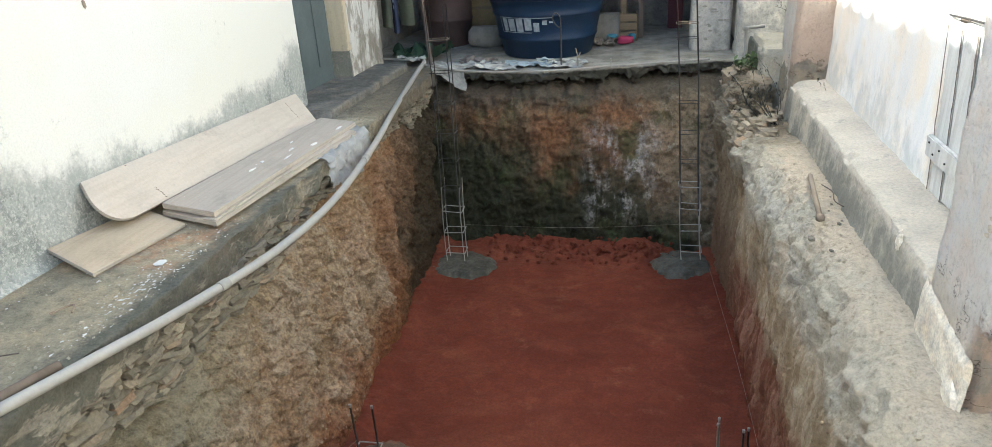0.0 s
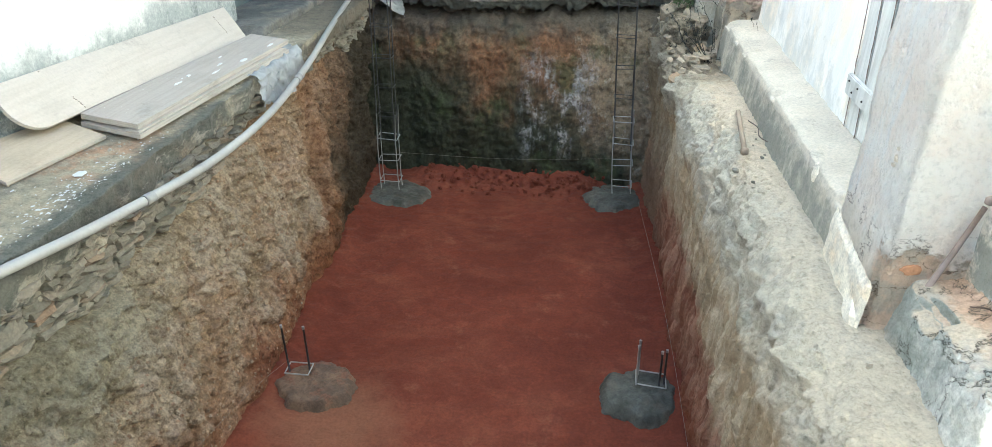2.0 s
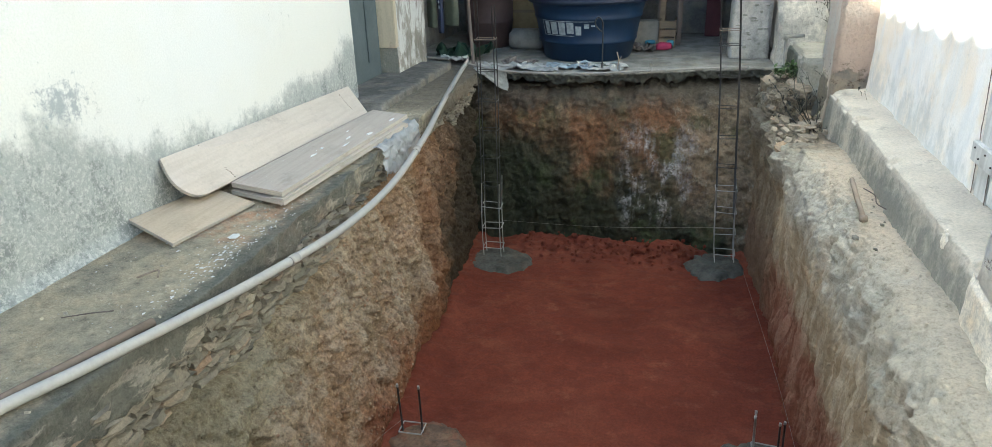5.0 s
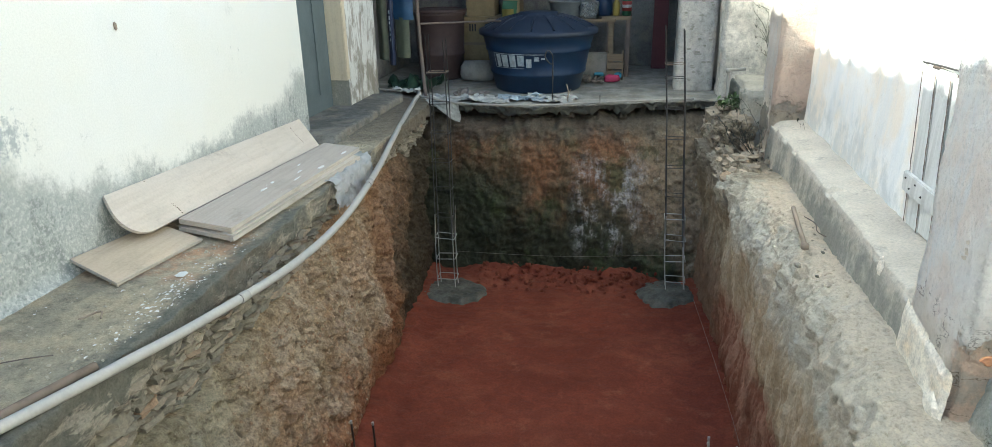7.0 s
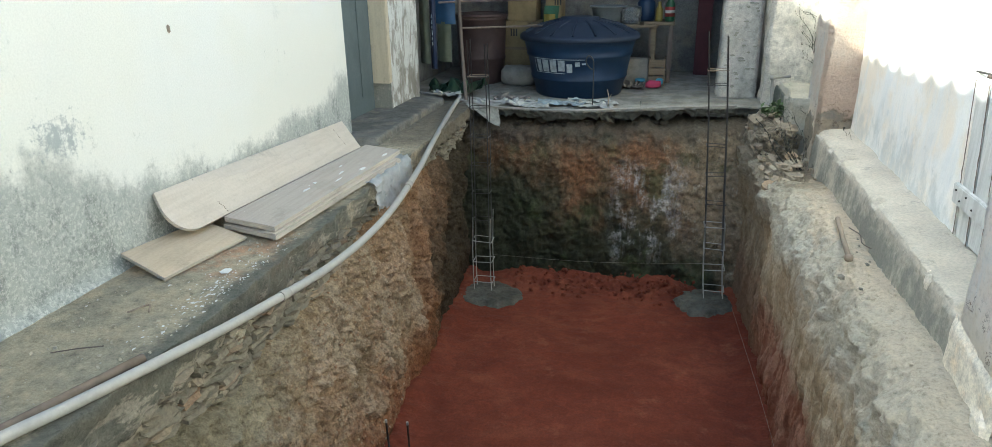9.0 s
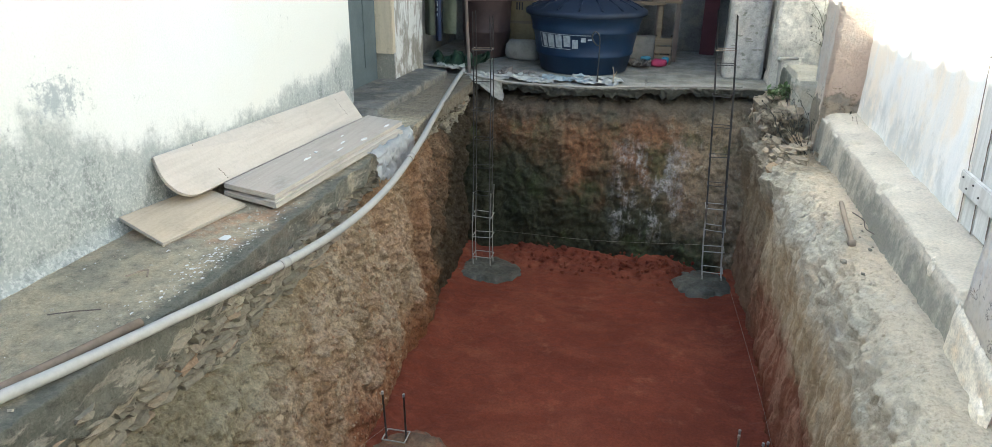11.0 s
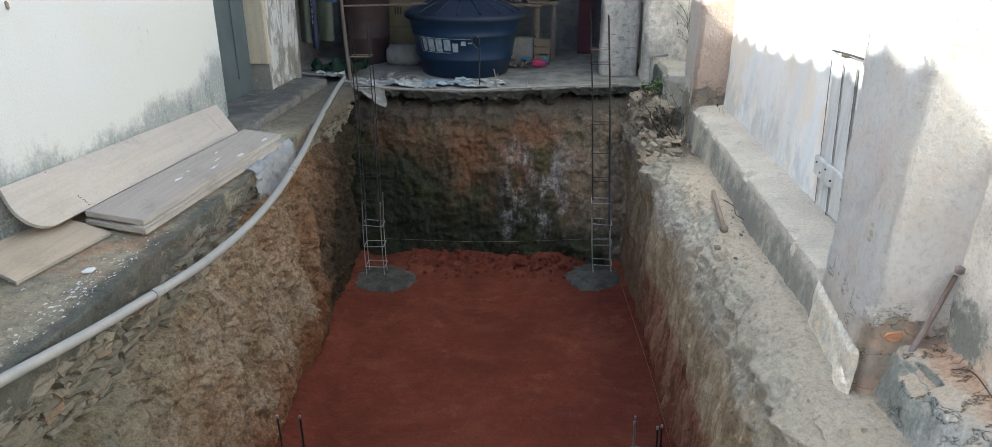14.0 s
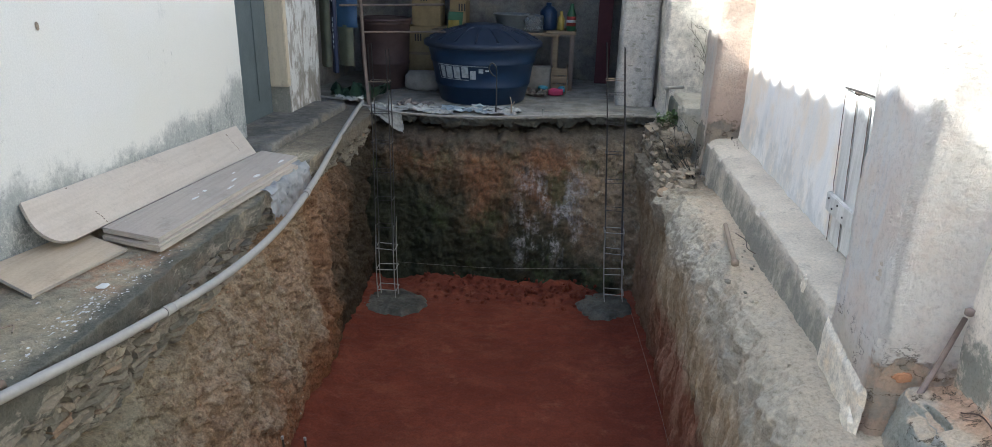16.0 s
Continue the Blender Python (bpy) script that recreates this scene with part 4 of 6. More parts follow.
yard = bmesh.new()
for x0, x1, y0, y1 in ((-400, 400, -400, -2.9), (-400, 400, 9.3, 400), (-400, -2.6, -2.9, 9.3), (1.6, 400, -2.9, 9.3), (-2.6, 1.6, -2.9, NEAR)):
    q = [yard.verts.new((x, y, -0.03)) for x, y in ((x0, y0), (x1, y0), (x1, y1), (x0, y1))]
    yard.faces.new(q)
yard_ob = part("pavement", yard, M_yard)
tagged(yard_ob, "worn concrete yard round the excavation", "pavement", kind="structure")


# ---- the concrete ledge beside the house ----
def ledge_at(u, v):
    y = lerp(0.2, 6.72, u)
    rag = sm(2.6, 3.6, y)
    r = rim_left(y) + (0.005 + 0.016 * rag) * fr(y, 0, 0, 3.5, 4, 2.0) + 0.006 * fr(y, 0, 0, 17, 3, 1.0)
    deep = along(((1.0, 0.21), (1.9, 0.18), (2.4, 0.13), (3.6, 0.115)), y) + 0.05 * fr(y, 0, 0, 2.6, 4, 6.0) + 0.03 * fr(y, 0, 0, 11, 3, 3.0)
    prof = ((0.0, -2.5, 0), (0.55, r - 0.10, 0), (0.66, r - 0.004, -0.001), (0.70, r, -0.005), (0.9, r - 0.006, -deep), (1.0, r - 0.16, -deep - 0.02))
    for (a, xa, za), (b, xb, zb) in zip(prof, prof[1:]):
        if v <= b + 1e-6:
            t = (v - a) / (b - a)
            x, z = lerp(xa, xb, t), lerp(za, zb, t)
            break
    side = sm(0.64, 0.76, v)
    x += side * (0.014 * fr(y, z, 0, 9, 4, 3.0) + 0.02 * min(0, fr(y, z * 2, 0, 3.2, 2, 8.0)))
    z += (1 - side) * (0.004 * fr(x, y, 0, 5, 4) + 0.0015 * fr(x, y, 0, 25, 2)) - (side * 0.01 * fr(y, x, 0, 12, 2) if v > 0.8 else 0)
    return Vector((x, y, z))


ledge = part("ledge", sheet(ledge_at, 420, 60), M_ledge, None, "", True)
tagged(ledge, "stained concrete ledge with a broken edge over rubble", "pavement", kind="structure")

threshold = part("doorstep", sheet(lambda u, v: Vector((
    along(((0, -2.6), (0.86, -1.975), (0.93, -1.955), (1, -1.955)), u) + (0.012 * fr(v * 2, u, 0, 5, 3) if u > 0.8 else 0),
    lerp(4.86, 6.55, v) + 0.0, along(((0, 0.06), (0.86, 0.06), (0.93, 0.05), (1, -0.02)), u) - (0.08 if v < 0.02 else 0) + 0.004 * fr(u, v, 0, 7))), 40, 90), M_doorstep, None, "", True)
tagged(threshold, "low worn concrete doorstep slab", "doorstep", kind="structure")


# ---- the platform slab at the far end ----
def slab_edge(x):
    return along(((-1.9, 6.52), (-0.75, 6.42), (-0.2, 6.58), (0.47, 6.79), (1.0, 6.88)), x) + 0.015 * fr(x, 0, 0, 7, 4, 4.0)


def slab_at(u, v):
    x = lerp(-2.85, 1.0, u)
    e = slab_edge(x)
    deep = 0.085 + 0.045 * fr(x, 0, 0, 6, 5, 2.0) + 0.02 * fr(x, 0, 0, 28, 3, 2.0)
    prof = ((0.0, 9.3, 0.0), (0.45, e + 0.15, 0), (0.6, e + 0.008, -0.002), (0.68, e, -0.012), (0.88, e + 0.012, -deep), (1.0, e + 0.22, -deep + 0.01))
    for (a, ya, za), (b, yb, zb) in zip(prof, prof[1:]):
        if v <= b + 1e-6:
            t = (v - a) / (b - a)
            y, z = lerp(ya, yb, t), lerp(za, zb, t)
            break
    side = sm(0.58, 0.7, v)
    return Vector((x, y + side * (0.022 * fr(x, z, 0, 12, 4) + 0.012 * fr(x, z, 0, 34, 3)), z + 0.004 * fr(x, y, 0, 6, 3)))


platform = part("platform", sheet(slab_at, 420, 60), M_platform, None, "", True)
tagged(platform, "grey concrete porch slab overhanging the pit", "floor", kind="structure")


# ---- house on the west side ----
house = thing("house", (-2.22, 2.0, 0), "cream plastered house with mould along its foot", "house")
# unseen low wall, kept at 2.6 m so the sun clears it
part("yard_wall", box(-2.48, -2.22, -2.9, 0.91, -0.05, 2.6), M_plaster_left, house)
part("wall", box(-2.48, -2.22, 0.91, 5.07, -0.05, 3.5), M_plaster_left, house)
part("lintel", box(-2.48, -2.22, 5.07, 6.0, 2.15, 3.5), M_plaster_left, house)
part("end_wall", box(-2.50, -2.25, 6.0, 6.72, -0.05, 3.5), M_peel, house, "peeling whitewashed wall")
part("inner_wall", box(-3.7, -3.6, 4.0, 7.2, 0, 3.4), M_inside, house)
part("inner_side_wall", box(-3.6, -2.5, 6.6, 6.7, 0, 3.4), M_inside, house)
part("inner_end_wall", box(-3.6, -2.48, 4.0, 4.1, 0, 3.4), M_inside, house)
part("room_ceiling", box(-3.7, -2.5, 4.0, 6.7, 3.4, 3.45), M_inside, house)
part("wall_foot", sheet(lambda u, v: Vector((-2.215 + 0.03 * (1 - v) ** 2 + 0.004 * fr(u * 5, v, 0, 6), lerp(0.3, 5.05, u), 0.075 * v - 0.01)), 120, 6), M_plaster_left, house, "rough mortar fillet", True)


# unseen roof: eave follows the shadow edge, ragged near end admits the sun patch
def corrugated(u, v):
    y = lerp(0.80, 10.0, u) + (0.20 * fr(v * 4, 3, 0, 1.5, 3) if u == 0 else 0)
    return Vector((lerp(-1.80, -5.6, v), y, lerp(along(((1.0, 3.585), (3.0, 3.55), (4.2, 3.475), (10.0, 3.45)), y), 4.5, v) - 0.055 * abs(math.sin(y * math.pi / 0.27)) ** 0.8 + 0.012 * fr(y, 0, 0, 1.7, 4, 1.0)))


roof = sheet(corrugated, 900, 12)
part("roof", roof, M_roof, house, "fibre-cement roof with deep rounded corrugations", True)
jamb = box(-2.505, -2.247, 5.955, 6.02, 0.28, 2.12, 0.006)
part("door_frame", jamb, M_cream_wood, house, "cream painted door frame with a rotten foot")
foot = sheet(lambda u, v: Vector((lerp(-2.50, -2.25, u), 5.985 + 0.012 * fr(u * 2, v * 3, 0, 7), lerp(0.05, 0.32, v))), 14, 16)
part("frame_foot", foot, M_step, house, "crumbled mortar", True)
door = part("door", box(-2.44, -2.40, 5.07, 5.96, 0.06, 2.1, 0.004), M_door, house, "closed grey-green painted plank door")
for k in range(3):
    part("door_panel", box(-2.40, -2.392, 5.12 + 0.29 * k, 5.36 + 0.29 * k, 0.2, 1.9, 0.003), M_door, door)
part("nail", rock((0.02, 0.014, 0.05), 3), M_stick, house, "rusty hook", at=(-2.214, 3.17, 0.99))

# ---- garden wall on the east side ----
WEST_FACE = 1.43


def east_face(u, v):
    y, z = lerp(2.7, 7.3, u), lerp(-0.12, 2.9, v)
    bow = 0.018 * fr(y, z, 0, 1.2, 3, 2.0) + 0.004 * fr(y, z, 0, 7, 3, 1.0)
    return Vector((WEST_FACE + bow + (0.03 if 2.98 + 0.17 * z < y < 3.60 + 0.17 * z and 0.06 < z < 0.78 else 0), y, z))


wall_1 = part("wall_east", sheet(east_face, 200, 130), M_plaster_right, None, "", True)
tagged(wall_1, "blotched white plaster boundary wall", "wall", kind="structure")
core = part("wall_east_core", box(1.5, 1.75, -2.9, 9.3, -0.1, 2.9), M_plaster_right)
tagged(core, "plastered boundary wall seen from behind", "wall", kind="structure")


def near_face(u, v):
    y, z = lerp(-2.9, 2.55, u), lerp(-0.32, 2.9, v)
    chip = 0.025 * sm(0.12, 0.2, fr(y, z, 0, 1.7, 4, 4.0)) * sm(2.1, 1.95, y)
    return Vector((1.44 + chip + 0.006 * fr(y, z, 0, 6, 3), y, z))


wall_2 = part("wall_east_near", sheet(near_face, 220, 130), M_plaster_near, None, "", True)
tagged(wall_2, "chipped white plaster wall with cracks and bare patches", "wall", kind="structure")


def block(x0, x1, y0, y1, z0, z1, seed, wob=0.012, worn=0.018):
    """An upright plastered block with worn, uneven faces."""
    bm = box(x0, x1, y0, y1, z0, z1)
    bmesh.ops.bevel(bm, geom=list(bm.edges), offset=worn, segments=2, affect="EDGES")
    for axis, size in ((2, z1 - z0), (0, x1 - x0), (1, y1 - y0)):
        long_edges = [e for e in bm.edges if abs((e.verts[0].co - e.verts[1].co)[axis]) > size * 0.5]
        bmesh.ops.subdivide_edges(bm, edges=long_edges, cuts=max(6, int(size / 0.03)), use_grid_fill=True)
    for v in bm.verts:
        p = v.co.copy()
        k = wob * (fr(p.x, p.y, p.z, 3, 3, seed) + 0.45 * fr(p.x, p.y, p.z, 14, 3, seed + 2))
        v.co = p + Vector((k, wob * (fr(p.z, p.x, p.y, 4, 3, seed + 1) + 0.4 * fr(p.x, p.z, p.y, 16, 3, seed + 3)), 0))
    return bm


def scab(o, a, b, ra, rb, seed, lift=0.008, n=(60, 14)):
    """A ragged thin patch about o, spread along the ways a and b."""
    o, a, b = Vector(o), Vector(a), Vector(b)
    out = a.cross(b)

    def at(u, v):
        t = 2 * math.pi * u
        k = 1 + 0.45 * fr(math.cos(t), math.sin(t), 0, 1.4, 5, seed)
        p = o + a * ra * v * k * math.cos(t) + b * rb * v * k * math.sin(t)
        return p + out * (lift * (1 - sm(0.86, 1.0, v)) - 0.012 * sm(0.93, 1.0, v) + 0.006 * fr(p.x + p.y, p.z, 0, 22, 4, seed))
    return sheet(at, *n)


buttress = thing("buttress", (1.32, 2.62, -0.1), "rough rendered buttress with a broken foot", "buttress", "wall buttresses")
part("shaft", block(1.19, 1.50, 2.37, 2.80, -0.34, 2.9, 1.0, 0.012), M_render, buttress, "", True)
part("brick", scab((1.285, 2.362, 0.045), (1, 0, 0), (0, 0, 1), 0.030, 0.020, 3.0, 0.002), M_brick, buttress, "broken red brick end", True)
for k, (y, z) in enumerate(((2.47, 0.40), (2.465, 0.365), (2.478, 0.345), (2.47, 0.375))):
    part("nail", rock((0.02, 0.016, 0.018), k), M_render, buttress, at=(1.188, y, z))
def plinth_at(u, v):
    y, top = lerp(2.366, 2.81, u), lerp(-0.03, 0.035, u)
    z = lerp(-0.33, top + 0.014 * fr(u * 4, 0, 0, 2.5, 4, 3.0), v)
    return Vector((1.183 - 0.010 * (1 - sm(0.9, 1.0, v)) * sm(1.0, 0.97, u) * sm(0.0, 0.03, u) + 0.006 * fr(y, z, 0, 12, 4, 2.0), y, z))


part("plinth", sheet(plinth_at, 60, 40), M_plinth, buttress, "cream patch of old plaster with a broken upper edge", True)
part("fragment", rock((0.035, 0.13, 0.17), 61, 1, 0.35), M_plinth, buttress, "broken white plaster fragment", at=(1.168, 2.43, -0.20))
b2 = thing("buttress", (1.33, 6.04, 0.05), "rough rendered buttress with a browner front face", "buttress", "wall buttresses")
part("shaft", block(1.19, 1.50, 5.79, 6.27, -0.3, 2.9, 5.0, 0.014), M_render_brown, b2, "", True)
part("bare_patch", scab((1.188, 6.03, 0.0), (0, -1, 0), (0, 0, 1), 0.18, 0.13, 9.0), M_stone, b2, "crumbled ochre foot", True)


def step_at(u, v):
    y = lerp(2.6, 5.82, u)
    front = 1.205 + 0.012 * fr(y, 0, 0, 2, 2, 2.0)
    top = 0.05 + 0.008 * fr(y, 0, 0, 2, 3, 5.0)
    prof = ((0.0, front - 0.03, -0.28), (0.42, front - 0.004, top - 0.045), (0.5, front + 0.006, top - 0.018), (0.56, front + 0.030, top - 0.004), (1.0, 1.47, top + 0.012))
    for (a, xa, za), (b, xb, zb) in zip(prof, prof[1:]):
        if v <= b + 1e-6:
            t = (v - a) / (b - a)
            x, z = lerp(xa, xb, t), lerp(za, zb, t)
            break
    if u < 0.004:
        x = max(x, 1.30)
    chip = -0.030 * sm(0.22, 0.34, fr(y, 0, 0, 4.3, 4, 8.0)) * sm(0.42, 0.5, v) * sm(0.72, 0.55, v)
    return Vector((x - chip + 0.006 * fr(x, y, z, 12, 4) + 0.005 * fr(x, y, z, 34, 3), y, z + chip + 0.006 * fr(x, y, z, 9, 3, 4.0) + 0.003 * fr(x, y, z, 34, 3)))


step_1 = part("step_far", sheet(step_at, 380, 56), M_step, None, "", True)
tagged(step_1, "worn grey concrete step along the wall", "step", kind="structure")


def near_step(u, v):
    y = lerp(0.2, 2.40, u)
    front = along(((0.2, 1.10), (1.2, 1.20), (1.7, 1.285), (2.05, 1.30), (2.4, 1.29)), y) + 0.010 * fr(y, 0, 0, 5, 4, 3.0)
    top = along(((0.2, 0.06), (1.4, 0.045), (1.9, 0.0), (2.4, 0.0)), y) + 0.008 * fr(y, 0, 0, 4, 3, 1.0)
    prof = ((0.0, front - 0.035, -0.32), (0.42, front - 0.006, top - 0.022), (0.48, front + 0.002, top - 0.006), (0.52, front + 0.010, top), (0.90, 1.425, top + 0.03), (1.0, 1.48, top + 0.09))
    for (a, xa, za), (b, xb, zb) in zip(prof, prof[1:]):
        if v <= b + 1e-6:
            t = (v - a) / (b - a)
            x, z = lerp(xa, xb, t), lerp(za, zb, t)
            break
    lip = sm(0.34, 0.46, v) * sm(0.66, 0.54, v)
    chip = 0.035 * sm(0.10, 0.24, fr(y, 0, 0, 7, 4, 2.0)) * lip + 0.02 * sm(0.0, 0.1, fr(y, z, 0, 10, 3, 5.0)) * sm(1.95, 1.7, y) * sm(0.46, 0.36, v)
    crag = 0.010 * fr(x, y, z, 9, 4) + 0.008 * abs(fr(x, y, z, 19, 3, 2.0)) + 0.004 * fr(x, y, z, 40, 3)
    return Vector((x + chip + crag, y, z - chip * 0.8 + 0.008 * fr(x, y, z, 8, 4, 4.0) + 0.006 * abs(fr(x, y, z, 20, 3, 7.0)) + 0.003 * fr(x, y, z, 40, 3)))


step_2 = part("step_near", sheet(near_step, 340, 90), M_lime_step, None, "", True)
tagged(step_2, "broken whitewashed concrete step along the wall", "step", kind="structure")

part("lime_patch", scab((1.196, 3.17, 0.0), (0, -1, 0), (0, 0, 1), 0.028, 0.045, 4.0, 0.001, (40, 8)), M_plinth, step_1, "white lime patch", True)

step_3 = part("step_end", block(1.045, 1.46, 6.17, 7.05, -0.42, 0.205, 11.0, 0.03, 0.03), M_end_step, None, "", True)
tagged(step_3, "broken mouldy masonry step beyond the buttress", "step", kind="structure")

# ---- wooden shutter in the east wall ----
# dark backing, so the gaps between the shutter boards come out dark
part("recess", box(1.452, 1.47, 2.92, 3.70, 0.06, 0.80), M_post, wall_1)
shutter = thing("window_shutter", (1.43, 3.3, 0.06), "closed weathered plank shutter with a cross batten", "shutter")


def crooked(bm):
    """The old shutter hangs out of true: its boards lean along the wall."""
    for v in bm.verts:
        v.co.y += 0.17 * (v.co.z - 0.06)
    return bm


ys = (2.99, 3.145, 3.30, 3.455, 3.61)
for k, (a, b) in enumerate(zip(ys, ys[1:])):
    part("board", crooked(box(1.425 + 0.004 * (k % 2), 1.45, a + 0.006, b - 0.006, 0.055 + 0.006 * (k % 3), 0.775 - 0.012 * (k % 2), 0.004)), M_shutter, shutter)
# dark strips stand in for shaded gaps and crumbled edges between the boards
for k, y in enumerate(ys):
    gap = bmesh.new()
    rag = [(y + 0.007 * fr(z, k, 0, 16, 3, 3.0) + side * (0.005 + 0.008 * abs(fr(z, k, side, 22, 3, 6.0))), z) for side in (-1, 1) for z in [0.06 + 0.69 * i / 24 for i in range(25)]]
    va = [gap.verts.new((1.4215, p, z)) for p, z in rag[:25]]
    vb = [gap.verts.new((1.4215, p, z)) for p, z in rag[25:]]
    for i in range(24):
        gap.faces.new((va[i], vb[i], vb[i + 1], va[i + 1]))
    part("rotten_edge", crooked(gap), M_post, shutter, "dark strip for a board gap and its crumbled edges")
part("batten", crooked(box(1.40, 1.425, 2.98, 3.625, 0.205, 0.295, 0.005)), M_shutter, shutter, "grey cross batten with nails")
part("lintel", tube(((1.428, 3.755, 0.781), (1.426, 3.55, 0.792), (1.424, 3.36, 0.80)), 0.0045, 6), M_rebar, shutter, "thin dark lintel strip")
for k, (y, z) in enumerate(((3.62, 0.27), (3.56, 0.235), (3.50, 0.27), (3.42, 0.24))):
    part("nail", rock((0.012, 0.012, 0.012), k), M_rebar, shutter, at=(1.399, y, z))

# ---- porch at the far end ----
back = part("wall_north", box(-3.6, 2.0, 8.95, 9.2, -0.05, 2.6), M_inside)
tagged(back, "grey dim back wall of the porch", "wall", kind="structure")
side = part("wall_porch_west", box(-2.75, -2.6, 6.72, 9.0, -0.05, 2.6), M_inside)
tagged(side, "grey side wall of the porch", "wall", kind="structure")
east_end = part("wall_porch_east", box(1.0, 1.25, 7.22, 9.0, -0.05, 2.6), M_pillar)
tagged(east_end, "grey end wall of the porch", "wall", kind="structure")
porch_roof = part("ceiling", box(-2.8, 1.45, 7.0, 9.2, 2.45, 2.52), M_roof)
tagged(porch_roof, "low dark porch roof", "ceiling", kind="structure")
pillar = thing("pillar", (0.74, 7.5, 0), "pitted grey rendered porch pillar", "pillar")
part("shaft", block(0.55, 0.905, 7.3, 7.6, -0.02, 2.46, 7.0, 0.006, 0.012), M_pillar, pillar, "", True)
rnd = random.Random(4)
for k in range(26):
    part("mortar_lump", rock((0.03 + 0.03 * rnd.random(), 0.01, 0.015 + 0.012 * rnd.random()), k), M_step, pillar, at=(0.60 + 0.26 * rnd.random(), 7.298, 0.1 + 0.9 * rnd.random()))
wall_corner = part("wall_east_end", block(0.93, 1.50, 7.0, 7.35, -0.1, 2.9, 9.0, 0.02), M_end_wall, None, "", True)
tagged(wall_corner, "rough grimy whitewashed end of the boundary wall", "wall", kind="structure")
post_red = part("door_2", box(0.36, 0.52, 8.7, 8.78, 0, 2.1, 0.005), M_dark_red)
tagged(post_red, "dark red painted door post in the porch", "door", kind="structure")
close_s = part("wall_south", box(-2.48, 1.75, -3.1, -2.9, -0.05, 2.6), M_plaster_left)
tagged(close_s, "plain plastered wall closing the yard", "wall", kind="structure")


# ---- water tank ----
TX, TY = -0.79, 7.39
tank = thing("water_tank", (TX, TY, 0), "dusty blue plastic water tank with a shallow cone lid", "water tank")
prof = [(0.410, 0.0), (0.425, 0.012), (0.462, 0.16), (0.472, 0.165), (0.480, 0.19), (0.474, 0.2), (0.508, 0.38), (0.518, 0.385), (0.526, 0.41), (0.520, 0.42), (0.548, 0.52), (0.572, 0.53), (0.576, 0.55), (0.53, 0.555)]
part("body", lathe(prof, (TX, TY, 0), 64), M_tank, tank, "", True)
lid = [(0.578, 0.535), (0.590, 0.54), (0.590, 0.575), (0.575, 0.588), (0.54, 0.600), (0.45, 0.645), (0.30, 0.695), (0.20, 0.715), (0.19, 0.735), (0.12, 0.742), (0.0001, 0.742)]
lid_ob = part("lid", lathe(lid, (TX, TY, 0), 64), M_lid, tank, "dusty cone lid with radial ribs", True)
for k in range(16):
    a = 2 * math.pi * k / 16
    c, s = math.cos(a), math.sin(a)
    part("rib", tube([(TX + 0.21 * c, TY + 0.21 * s, 0.714), (TX + 0.38 * c, TY + 0.38 * s, 0.672), (TX + 0.54 * c, TY + 0.54 * s, 0.602)], 0.010, 6), M_lid, lid_ob, smooth=True)


def on_tank(a0, a1, z0, z1, seg=8):
    """A thin print wrapped on the tank's side between two bearings."""
    def at(u, v):
        z = lerp(z0, z1, v)
        r = lerp(0.462, 0.548, (z - 0.16) / 0.36) + 0.0125
        a = radians(lerp(a0, a1, u))
        return Vector((TX + r * math.cos(a), TY + r * math.sin(a), z))
    return sheet(at, seg, 2)


LOGO0 = 225.0
part("print_line", on_tank(LOGO0 - 1, 283, 0.383, 0.390, 24), M_worn_white, tank)
part("print_line", on_tank(LOGO0 - 1, 262, 0.250, 0.256, 16), M_worn_white, tank)
part("print_line", on_tank(LOGO0 - 2, LOGO0 - 1, 0.250, 0.390, 2), M_worn_white, tank)
for a0, a1, z0, z1 in ((227, 233, 0.262, 0.378), (235, 243, 0.262, 0.378), (245, 252.5, 0.262, 0.378), (254.5, 262, 0.275, 0.378), (264, 270, 0.262, 0.345), (273, 278, 0.325, 0.365), (280, 284, 0.34, 0.355)):
    part("print_block", on_tank(a0, a1, z0, z1, 3), M_worn_white, tank, "worn white print block")


